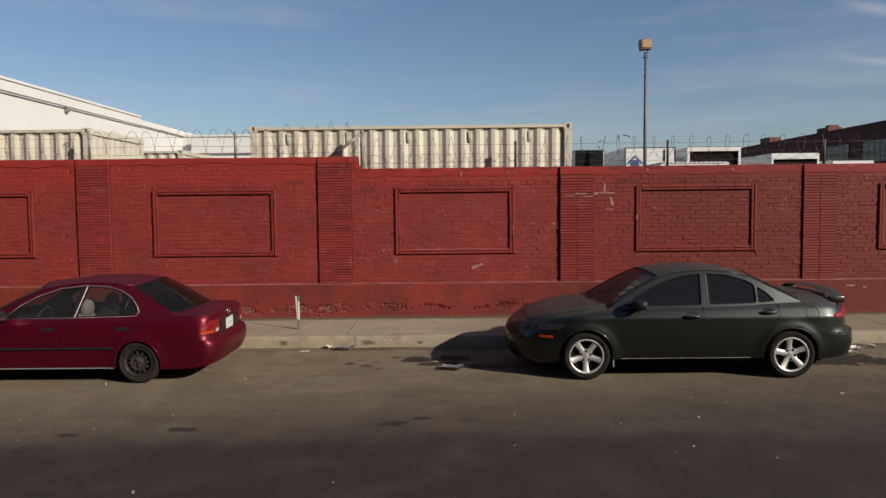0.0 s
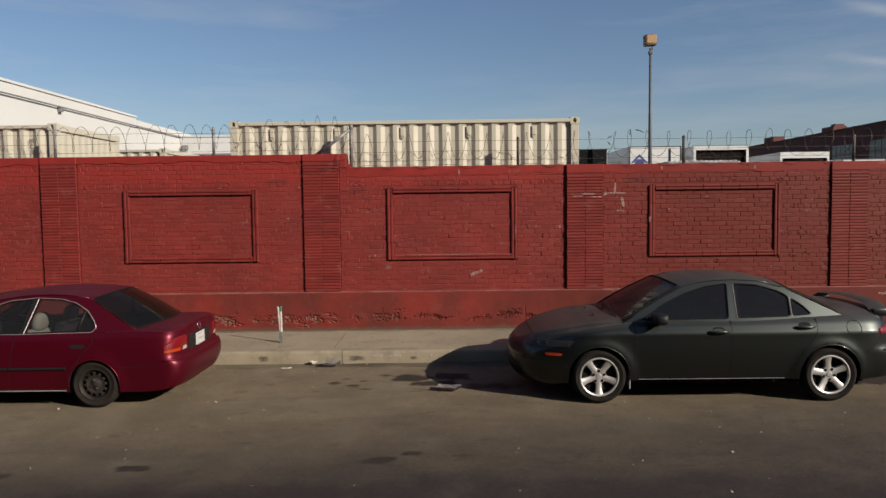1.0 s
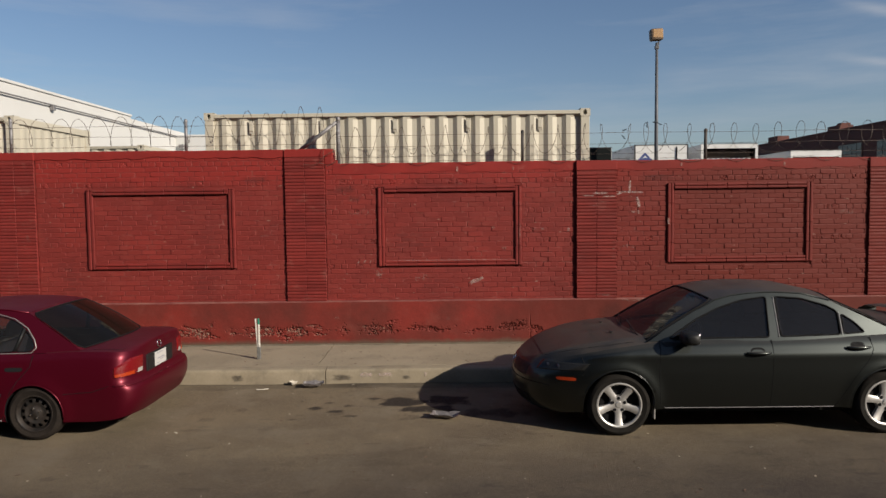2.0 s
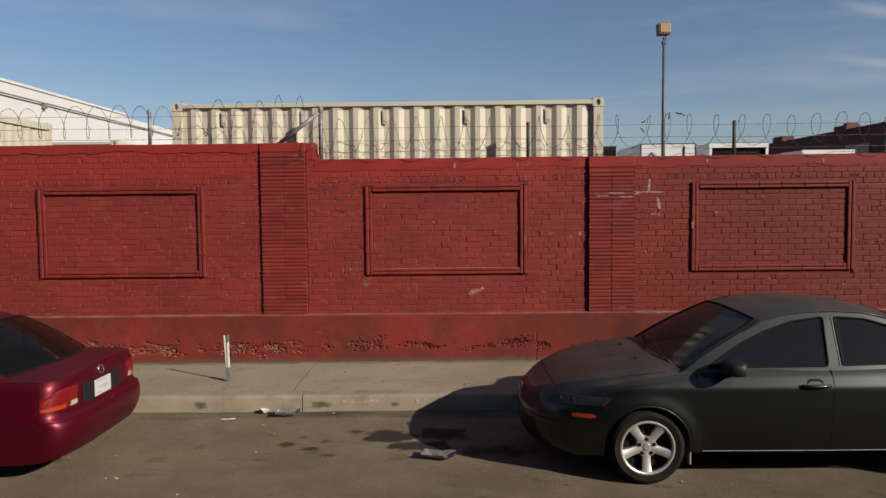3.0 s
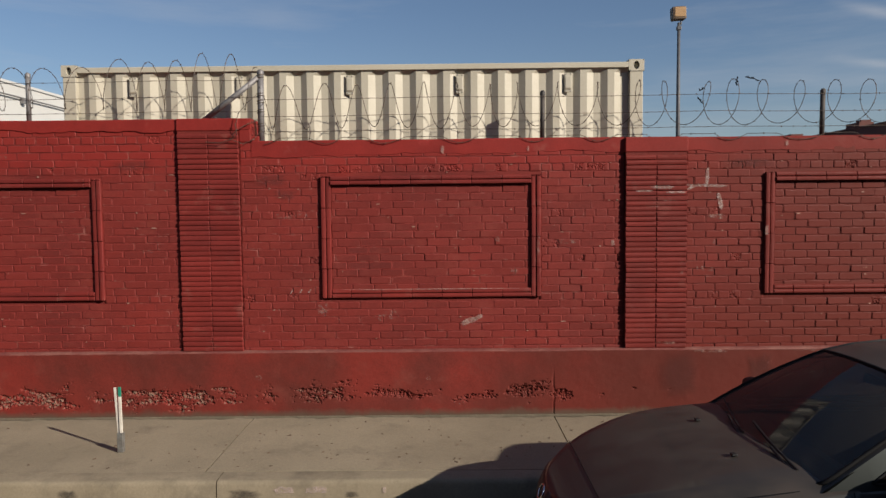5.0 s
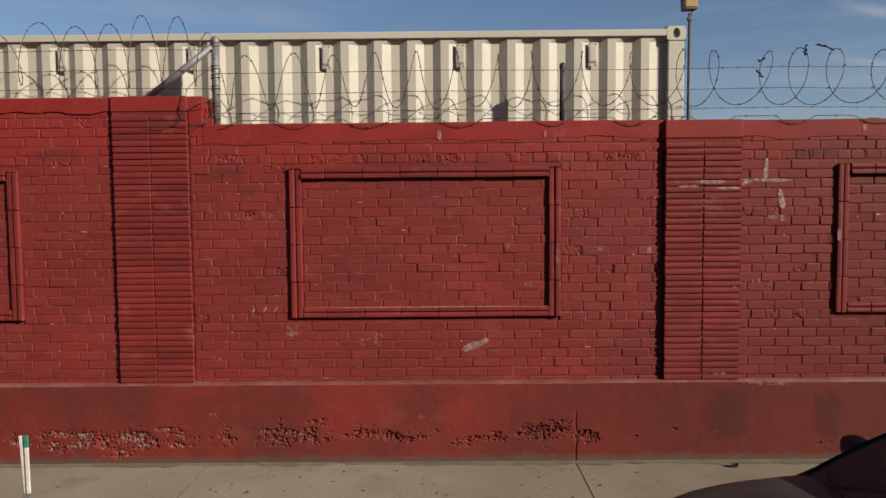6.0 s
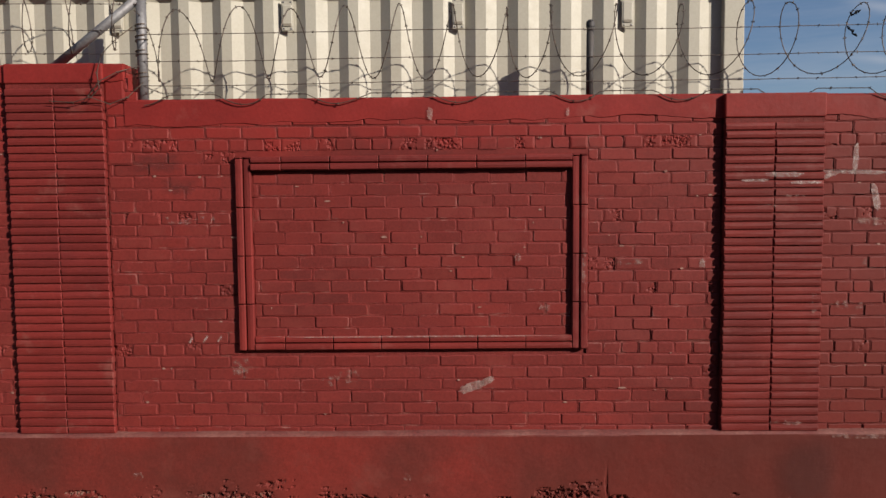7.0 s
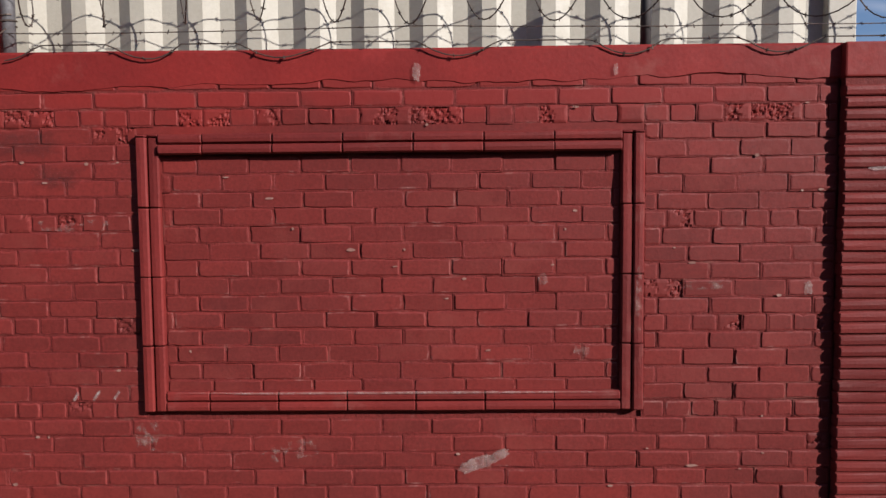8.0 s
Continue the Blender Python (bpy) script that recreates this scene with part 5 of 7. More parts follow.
# ---- the dark green-grey saloon ----
def saloon_green(wx, wy):
    L = 4.68
    s = Shell(L, 1.78, 0, 0,
              nose=[(0.15, 0.16), (0.25, 0.05), (0.40, 0.0), (0.52, 0.0), (0.62, 0.03), (0.70, 0.09), (0.80, 0.20), (1.0, 0.3)],
              tail=[(0.15, L - 0.16), (0.25, L - 0.05), (0.42, L + 0.01), (0.57, L), (0.605, L - 0.02), (0.635, L - 0.075), (0.75, L - 0.10), (0.95, L - 0.13), (1.1, L - 0.15)],
              sides=[(0.15, 0.905), (0.28, 0.945), (0.45, 0.977), (0.62, 0.995), (0.76, 1.0), (0.820, 1.002), (0.832, 0.994), (0.90, 0.957), (0.965, 0.920), (1.1, 0.85)],
              shoulder=[(0.0, 0.66), (0.12, 0.70), (0.25, 0.755), (0.40, 0.81), (0.71, 0.88), (1.07, 0.925), (1.43, 0.95), (2.5, 0.96), (3.5, 0.978), (4.0, 0.985), (4.35, 0.975), (4.68, 0.945)],
              middle=[(0.0, 0.66), (0.12, 0.70), (0.25, 0.762), (0.40, 0.822), (0.72, 0.908), (1.1, 0.968), (1.5, 0.990), (3.6, 1.05), (4.0, 1.075), (4.3, 1.06), (4.60, 1.03), (4.68, 0.96)],
              low=[(0.0, 0.22), (0.3, 0.20), (0.6, 0.24), (1.4, 0.27), (3.2, 0.27), (4.0, 0.25), (4.3, 0.27), (4.68, 0.30)],
              hubs=(0.985, 3.66), wheel=0.318, arch=0.360, nose_round=(0.85, 2.35), tail_round=(0.60, 2.7))
    s.lip, s.flat = 0.026, 4.5
    g = House(0.95, 0.816, 1.41, 0.605, (1.25, 0.922), (2.00, 1.338), (3.17, 1.325), (3.86, 0.985),
              [(2.18, 1.383), (2.38, 1.405), (2.62, 1.412), (2.90, 1.395)], (0.07, 0.07, 0.09, 0.05), (0.022, 0.050))
    car = thing("car", wx, wy, 0.0, "dusty dark green-grey saloon parked at the kerb", "car", "parked cars")
    bm, top = lower_body(s)
    tidy(bm)
    part("body", bm, P_GREEN, car, crease=50)
    part("underfloor", boxed(0.62, L - 0.55, -0.70, 0.70, 0.20, 0.27), M_SEAL, car)
    windows = [("front_door_window", fillet([(1.50, 0.972), (1.79, 1.155), (2.03, 1.262), (2.27, 1.335), (2.53, 1.368), (2.50, 0.980)])),
               ("rear_door_window", fillet([(2.62, 1.366), (2.88, 1.348), (3.12, 1.278), (3.225, 1.220), (3.225, 0.998), (2.62, 0.986)])),
               ("quarter_window", fillet([(3.262, 1.195), (3.38, 1.115), (3.475, 1.016), (3.262, 1.002)]))]
    glasshouse(s, g, car, P_GREEN, windows, G_DARK, G_CLEAR, G_DARK, M_SEAL, 0.008)
    part("window_trim", tubed([g.side(3.243, 0.998, 0.003), g.side(3.243, 1.205, 0.003)], 0.006, 6), M_ALLOY, car, "bright divider bar")
    # pale bar that paints the sunlit edge of the door frame
    part("pillar_edge", tubed([g.side(2.600, 0.985, 0.003), g.side(2.604, 1.360, 0.003)], 0.006, 6), M_STEEL, car, "pale bar drawn as the sunlit pillar edge")
    cabin(s, g, car, M_CABIN, [(2.45, -0.37, 0.42, 0.98), (2.45, 0.37, 0.42, 0.98)])
    bonnet = part("bonnet", deck_mesh(s, top, -0.1, 1.45), P_GREEN, car, "dusty bonnet", smooth=True)
    for sg in (-1,):
        pts = [(x, sg * (s.plan_half(x) - 0.055), s.deck(x, s.plan_half(x) - 0.055) - 0.001) for x in span(0.27, 1.16, 16)]
        part("panel_gap", tubed(pts, 0.0022, 5), M_SEAL, bonnet)
    pts = [(0.27, u * (s.plan_half(0.27) - 0.055), s.deck(0.27, u * (s.plan_half(0.27) - 0.055)) + 0.0) for u in span(-1, 1, 16)]
    part("panel_gap", tubed(pts, 0.0022, 5), M_SEAL, bonnet)
    for x, y in ((1.02, -0.33), (1.04, 0.30)):
        part("washer_jet", boxed(x - 0.015, x + 0.015, y - 0.02, y + 0.02, s.deck(x, y) + 0.004, s.deck(x, y) + 0.016, bevel=0.004), M_TRIM, bonnet)
    # cowl and wipers at the foot of the windscreen
    bm = sheet(lambda u, v: g.screen(u, 0.035 * v, True, 0.004 - 0.03 * (1 - v)) + Vector((-0.07 * (1 - v), 0, 0.0)), span(-0.95, 0.95, 20), span(0, 1, 2))
    part("cowl", bm, M_TRIM, car, "black plastic cowl", smooth=True)
    for u0, u1 in ((-0.75, 0.05), (0.0, 0.8)):
        pts = [g.screen(u0 + (u1 - u0) * t, 0.05 + 0.10 * t, True, 0.022) for t in span(0, 1, 8)]
        wp = part("wiper", tubed(pts, 0.007, 6), M_TRIM, car)
        pts = [g.screen(u0 + 0.02, 0.02, True, 0.02), g.screen(u0 + 0.35, 0.075, True, 0.032)]
        part("wiper_arm", tubed(pts, 0.008, 6), M_TRIM, wp)
    part("boot_lid", deck_mesh(s, top, 3.5, 5.0), P_GREEN, car, smooth=True)
    # arched wing on the boot
    bm = bmesh.new()
    rows = []
    for u in span(-1, 1, 28):
        y = u * 0.70
        h = 1.085 + 0.042 * (1 - u * u) - 0.075 * max(0, abs(u) - 0.80) / 0.20
        fw = -0.05 * (1 - u * u)
        xc = 4.41 + fw - 0.10 * u * u
        row = []
        for dx, dz in ((-0.11, -0.004), (-0.06, 0.007), (0.02, 0.011), (0.09, 0.012), (0.10, 0.006), (0.05, -0.006), (-0.04, -0.009)):
            row.append(bm.verts.new((xc + dx, y, h + dz)))
        rows.append(row)
    for a, b in zip(rows, rows[1:]):
        for k in range(7):
            bm.faces.new((a[k], b[k], b[(k + 1) % 7], a[(k + 1) % 7]))
    bm.faces.new(rows[0])
    bm.faces.new(rows[-1][::-1])
    bmesh.ops.recalc_face_normals(bm, faces=bm.faces)
    wing = part("spoiler", bm, P_GREEN, car, "raised boot spoiler", crease=45)
    for sg in (-1, 1):
        bm = boxed(4.23, 4.43, sg * 0.68 - 0.03, sg * 0.68 + 0.03, 0.97, 1.06, bevel=0.018)
        part("spoiler_foot", bm, P_GREEN, wing, crease=40)
    for sign in (-1, 1):
        # door joints
        part("panel_gap", seam(s, [(1.40, 0.95), (1.385, 0.62), (1.40, 0.31), (1.44, 0.285), (2.50, 0.285), (2.512, 0.62), (2.515, 0.955)], sign=sign), M_SEAL, car)
        part("panel_gap", seam(s, [(2.50, 0.285), (3.15, 0.285), (3.20, 0.36), (3.31, 0.56), (3.45, 0.74), (3.51, 0.86), (3.50, 0.975)], sign=sign), M_SEAL, car)
        part("panel_gap", seam(s, [(4.04, 0.58), (4.12, 0.60), (4.28, 0.80), (4.32, 0.96)], sign=sign), M_SEAL, car)
        part("panel_gap", seam(s, [(0.62, 0.60), (0.66, 0.70), (0.62, 0.79)], sign=sign), M_SEAL, car)
        for x, z in ((2.36, 0.842), (3.36, 0.885)):
            door_handle(s, car, x, z, P_GREEN, sign, False)
        # bright sill strip
        pts = [s.at_side(x, 0.280, 0.004) for x in span(1.45, 3.14, 20)]
        part("sill_strip", tubed([(p.x, p.y if sign < 0 else -p.y, p.z) for p in pts], 0.0038, 6), M_STEEL, car, "bright sill strip")
        part("side_marker", flank_patch(s, smooth_poly([(0.37, 0.562), (0.56, 0.562), (0.56, 0.596), (0.37, 0.596)]), 0.006, sign), M_LENS_A, car, "amber side marker")
        hl = part("headlamp", wrap_patch(s, 0.40, 0.84, 0.630, 0.742, 0.008, sign, slant=0.03), M_LENS_D, car, "smoked headlamp")
        for k in (0.50, 0.60):
            x, y = s.plan(k, 0.69)
            bm = lathe(bmesh.new(), [(0.0, 0.004), (0.014, 0.003), (0.022, 0.0), (0.026, -0.002)], 18)
            bmesh.ops.transform(bm, matrix=Matrix.Translation((x + 0.001, sign * (y + 0.006), 0.692)) @ Euler((0, -math.pi / 2, sign * -0.5)).to_matrix().to_4x4(), verts=bm.verts)
            part("reflector", bm, M_STEEL, hl, smooth=True)
        part("tail_lamp", wrap_patch(s, 2.19, 2.86, 0.785, 0.912, 0.014, sign, n=22, taper=0.50), M_LENS_P, car, "red tail lamp")
        part("mud_flap", boxed(1.335, 1.350, sign * 0.80 - 0.06, sign * 0.80 + 0.06, 0.17, 0.40, bevel=0.004), M_ALLOY if sign < 0 else M_TRIM, car)
        door_mirror(g, car, 1.68, 0.83, 1.005, M_TRIM, sign, 1.35 if sign < 0 else 0.9)
        # dark patch for the mirror's base and its triangular shadow on the door
        part("mirror_corner", flank_patch(s, [(1.42, 0.945), (1.46, 0.90), (1.60, 0.92), (1.58, 0.945)], 0.002, sign), M_TRIM, car)
        alloy_wheel(car, s.hubs[0], sign * (s.hw - 0.115), s.wheel, sign, 36)
        alloy_wheel(car, s.hubs[1], sign * (s.hw - 0.115), s.wheel, sign, -6)
    for sign in (-1, 1):
        pts = [(s.plan(k, 0.60)[0] + 0.004, sign * (s.plan(k, 0.60)[1] + 0.002), 0.602) for k in span(2.16, 3.0, 24)]
        part("bumper_edge", tubed(pts, 0.010, 8), P_GREEN, car, smooth=True)
    # fuel flap
    n = 28
    pts = [s.at_side(3.93 + 0.085 * math.cos(2 * math.pi * i / n), 0.86 + 0.085 * math.sin(2 * math.pi * i / n), 0.0) for i in range(n + 1)]
    part("fuel_flap", tubed(pts, 0.003, 5), M_SEAL, car, "round fuel flap")
    # grille, lower intake and badge
    part("grille", wrap_patch(s, 0.0001, 0.33, 0.53, 0.675, 0.004, -1), M_TRIM, car)
    part("grille", wrap_patch(s, 0.0001, 0.33, 0.53, 0.675, 0.004, 1), M_TRIM, car)
    for sign in (-1, 1):
        part("intake", wrap_patch(s, 0.0001, 0.36, 0.25, 0.36, 0.004, sign), M_SEAL, car, "dark lower intake")
        part("bumper_gap", tubed([(s.plan(k, 0.50)[0], sign * (s.plan(k, 0.50)[1] + 0.001), 0.50) for k in span(0.0, 0.60, 16)], 0.004, 5), M_SEAL, car)
    bm = bmesh.new()
    tube(bm, [(0, 0.055 * math.cos(2 * math.pi * i / 24), 0.042 * math.sin(2 * math.pi * i / 24)) for i in range(25)], 0.006, 6)
    bmesh.ops.transform(bm, matrix=pose(0.018, 0, 0.635, 0, 22, 0), verts=bm.verts)
    part("badge", bm, M_CHROME, car, "plain oval badge", smooth=True)
    for h in s.hubs:
        wheel_well(s, car, h, P_GREEN)
    return car


# ---- the red saloon ----
def saloon_red(wx, wy):
    L = 4.45
    s = Shell(L, 1.695, 0, 0,
              nose=[(0.15, 0.14), (0.25, 0.04), (0.42, 0.0), (0.55, 0.02), (0.66, 0.08), (0.8, 0.2), (1.0, 0.3)],
              tail=[(0.15, L - 0.10), (0.22, L - 0.02), (0.36, L + 0.05), (0.48, L + 0.062), (0.545, L + 0.045), (0.575, L + 0.005), (0.62, L - 0.015), (0.75, L - 0.015), (0.86, L - 0.02), (1.0, L - 0.06)],
              sides=[(0.15, 0.94), (0.25, 0.97), (0.40, 0.992), (0.55, 1.0), (0.68, 0.992), (0.80, 0.968), (0.88, 0.945), (1.0, 0.91)],
              shoulder=[(0.0, 0.60), (0.15, 0.66), (0.35, 0.71), (0.8, 0.79), (1.3, 0.84), (1.75, 0.858), (2.5, 0.868), (3.4, 0.880), (3.85, 0.893), (4.15, 0.893), (4.40, 0.882), (4.50, 0.865)],
              middle=[(0.0, 0.60), (0.15, 0.68), (0.35, 0.75), (0.8, 0.84), (1.25, 0.89), (1.6, 0.90), (3.6, 0.93), (3.95, 0.948), (4.25, 0.948), (4.43, 0.925), (4.50, 0.88)],
              low=[(0.0, 0.20), (0.6, 0.19), (1.3, 0.20), (3.0, 0.205), (3.8, 0.19), (4.2, 0.19), (4.45, 0.235)],
              hubs=(0.83, 3.455), wheel=0.283, arch=0.302, nose_round=(0.80, 2.4), tail_round=(0.31, 4.2))
    g = House(0.865, 0.772, 1.32, 0.565, (1.34, 0.838), (2.13, 1.235), (3.31, 1.276), (3.90, 0.908),
              [(2.30, 1.275), (2.55, 1.308), (2.85, 1.320), (3.10, 1.306)], (0.20, 0.15, 0.20, 0.12), (0.040, 0.055))
    car = thing("car", wx, wy, 0.0, "red saloon with black steel wheels parked at the kerb", "car", "parked cars")
    bm, top = lower_body(s)
    tidy(bm)
    part("body", bm, P_RED, car, crease=50)
    part("underfloor", boxed(0.55, L - 0.45, -0.66, 0.66, 0.16, 0.22), M_SEAL, car)
    windows = [("front_door_window", fillet([(1.68, 0.885), (1.86, 1.02), (2.07, 1.135), (2.37, 1.238), (2.655, 1.268), (2.565, 0.888)])),
               ("rear_door_window", fillet([(2.752, 1.268), (3.00, 1.252), (3.17, 1.205), (3.290, 1.140), (3.225, 0.902), (2.635, 0.890)])),
               ("quarter_window", fillet([(3.315, 1.118), (3.385, 1.04), (3.435, 0.95), (3.40, 0.905), (3.255, 0.903)]))]
    glasshouse(s, g, car, P_RED, windows, pane("red_car_glass", (0.62, 0.64, 0.64), 0.03), G_CLEAR, G_MID, M_SEAL, 0.006, rear_edge=0.985, rear_top=0.95)
    # bright line over the side glass
    line = [(1.66, 0.875), (1.85, 1.03), (2.07, 1.150), (2.37, 1.253), (2.70, 1.285), (3.00, 1.268), (3.18, 1.220), (3.33, 1.130), (3.42, 1.02), (3.455, 0.94), (3.41, 0.890), (2.60, 0.876), (1.66, 0.872)]
    for sign in (-1, 1):
        part("window_trim", tubed([g.side(x, z, 0.004, sign) for x, z in line], 0.0045, 6), M_ALLOY, car, "thin bright window trim", smooth=True)
        part("pillar_trim", tubed([g.side(2.612, 0.885, 0.004, sign), g.side(2.718, 1.272, 0.004, sign)], 0.006, 6), M_ALLOY, car)
        cover = bmesh.new()
        quad = [cover.verts.new(g.side(x, z, 0.003, sign)) for x, z in ((2.545, 0.885), (2.612, 0.885), (2.718, 1.27), (2.652, 1.27))]
        cover.faces.new(quad)
        part("pillar_cover", cover, M_TRIM, car, "black pillar cover")
        part("window_divider", tubed([g.side(3.240, 0.905, 0.001, sign), g.side(3.302, 1.128, 0.001, sign)], 0.013, 8), M_TRIM, car, "black bar before the small rear window", smooth=True)
    cabin(s, g, car, M_SEAT, [(2.40, -0.36, 0.38, 0.90), (2.40, 0.36, 0.38, 0.90)])
    part("bonnet", deck_mesh(s, top, -0.1, 1.45), P_RED, car, smooth=True)
    boot = part("boot_lid", deck_mesh(s, top, 3.55, 5.0), P_RED, car, smooth=True)
    for sg in (-1, 1):
        pts = [(x, sg * (s.plan_half(x) - 0.09), s.deck(x, s.plan_half(x) - 0.09) + 0.0) for x in span(4.02, 4.34, 8)]
        part("panel_gap", tubed(pts, 0.0022, 5), M_SEAL, boot)
    for sign in (-1, 1):
        part("panel_gap", seam(s, [(1.46, 0.85), (1.40, 0.62), (1.40, 0.26), (1.44, 0.225), (2.44, 0.225), (2.47, 0.45), (2.53, 0.862)], sign=sign), M_SEAL, car)
        part("panel_gap", seam(s, [(2.44, 0.225), (3.13, 0.225), (3.17, 0.30), (3.22, 0.48), (3.30, 0.61), (3.43, 0.76), (3.455, 0.872)], sign=sign), M_SEAL, car)
        part("panel_gap", seam(s, [(3.76, 0.48), (4.05, 0.50), (4.22, 0.555)], sign=sign), M_SEAL, car)
        for x in (2.28, 3.27):
            door_handle(s, car, x, 0.735, M_TRIM, sign, True)
        for a, b in ((1.42, 2.45), (2.47, 3.14)):
            pts = [s.at_side(x, 0.480, 0.006) for x in span(a, b, 14)]
            part("rub_strip", tubed([(p.x, p.y if sign < 0 else -p.y, p.z) for p in pts], 0.016, 8), M_TRIM, car, "black rubbing strip")
        pts = [s.at_side(x, 0.212, 0.002) for x in span(1.30, 3.12, 20)]
        part("sill_strip", tubed([(p.x, p.y if sign < 0 else -p.y, p.z) for p in pts], 0.007, 6), M_ALLOY, car, "pale scuffed sill edge")
        lamp = part("tail_lamp", wrap_patch(s, 2.12, 2.80, 0.632, 0.822, 0.012, sign, n=24, taper=0.42), M_LENS_R, car, "red tail lamp with amber band")
        part("indicator", wrap_patch(s, 2.14, 2.62, 0.638, 0.690, 0.015, sign, n=18, taper=0.25), M_LENS_A, lamp, "amber indicator")
        part("reversing_lamp", wrap_patch(s, 2.665, 2.775, 0.640, 0.700, 0.015, sign), M_LENS_W, lamp, "clear reversing lamp")
        part("headlamp", wrap_patch(s, 0.45, 0.85, 0.58, 0.68, 0.01, sign), M_LENS_W, car)
        door_mirror(g, car, 1.70, 0.82, 0.93, M_TRIM, sign)
        steel_wheel(car, s.hubs[0], sign * (s.hw - 0.105), s.wheel, sign, 10)
        steel_wheel(car, s.hubs[1], sign * (s.hw - 0.105), s.wheel, sign, 25)
        # upper edge of the rear bumper
        pts = [(s.plan(k, 0.553)[0], sign * s.plan(k, 0.553)[1], 0.556) for k in span(2.05, 3.0, 24)]
        part("bumper_edge", tubed(pts, 0.007, 6), P_RED, car, smooth=True)
    # number plate in its dark recess, badge
    xr = s.x1(0.72)
    part("plate_recess", boxed(xr - 0.045, xr + 0.010, -0.40, 0.30, 0.608, 0.790, bevel=0.01), M_TRIM, car, "black plate recess")
    pl = part("number_plate", boxed(xr + 0.010, xr + 0.017, -0.215, 0.095, 0.622, 0.774, bevel=0.003), M_PLATE, car, "white number plate")
    for y0, y1, z0, z1 in ((-0.17, 0.00, 0.750, 0.760), (-0.15, 0.04, 0.690, 0.702), (-0.08, 0.04, 0.672, 0.680), (-0.18, -0.11, 0.644, 0.652)):
        part("print", boxed(xr + 0.0165, xr + 0.0185, y0, y1, z0, z1), M_PRINT, pl)
    bm = bmesh.new()
    tube(bm, [(0, 0.045 * math.copysign(abs(math.cos(2 * math.pi * i / 20)) ** 0.7, math.cos(2 * math.pi * i / 20)), 0.034 * math.copysign(abs(math.sin(2 * math.pi * i / 20)) ** 0.7, math.sin(2 * math.pi * i / 20))) for i in range(21)], 0.009, 6)
    bmesh.ops.transform(bm, matrix=pose(s.x1(0.86) + 0.006, -0.06, 0.852, 0, -12, 0), verts=bm.verts)
    part("badge", bm, M_CHROME, car, "small plain chrome badge", smooth=True)
    for h in s.hubs:
        wheel_well(s, car, h, P_RED)
    return car


saloon_green(0.525, 9.32)
saloon_red(-7.85, 9.30)

# ---- shipping containers ----
def corrugated(bm, x0, x1, y, z0, z1, pitch=0.2845, deep=0.036):
    """A corrugated side: outer flats, slopes and inner flats along x."""
    pts, x = [(x0, y + deep)], x0 + 0.016
    while x + pitch < x1:
        pts += [(x + 0.072, y + deep), (x + 0.140, y), (x + 0.210, y), (x + pitch - 0.001, y + deep)]
        x += pitch
    pts.append((x1, y + deep))
    # the ribs run out into the flat upper edge
    zt = z1 - 0.05
    for a, b in zip(pts, pts[1:]):
        bm.faces.new([bm.verts.new(q) for q in ((a[0], a[1], z0), (b[0], b[1], z0), (b[0], b[1], zt), (a[0], a[1], zt))])
        bm.faces.new([bm.verts.new(q) for q in ((a[0], a[1], zt), (b[0], b[1], zt), (b[0], y, z1), (a[0], y, z1))])


def casting(bm, x0, x1, y0, y1, z0, z1):
    """Corner casting: a block with an oval hole in its front."""
    cx, cz = (x0 + x1) / 2, (z0 + z1) / 2
    n = 20
    outer, inner, deep = [], [], []
    for k in range(n):
        a = 2 * math.pi * (k + 0.5) / n
        c, s = math.cos(a), math.sin(a)
        t = min((x1 - x0) / 2 / abs(c) if abs(c) > 1e-6 else 9, (z1 - z0) / 2 / abs(s) if abs(s) > 1e-6 else 9)
        outer.append(bm.verts.new((cx + t * c, y0, cz + t * s)))
        inner.append(bm.verts.new((cx + 0.030 * c, y0, cz + 0.042 * s)))
        deep.append(bm.verts.new((cx + 0.030 * c, y0 + 0.05, cz + 0.042 * s)))
    for k in range(n):
        q = (k + 1) % n
        bm.faces.new((outer[k], outer[q], inner[q], inner[k]))
        bm.faces.new((inner[k], inner[q], deep[q], deep[k]))
    box(bm, x0, x1, y0 + 0.055, y1, z0, z1)
    for xa, xb, za, zb in ((x0, x1, z1 - 0.004, z1), (x0, x1, z0, z0 + 0.004), (x0, x0 + 0.004, z0, z1), (x1 - 0.004, x1, z0, z1)):
        box(bm, xa, xb, y0 + 0.001, y0 + 0.056, za, zb)
    return bm


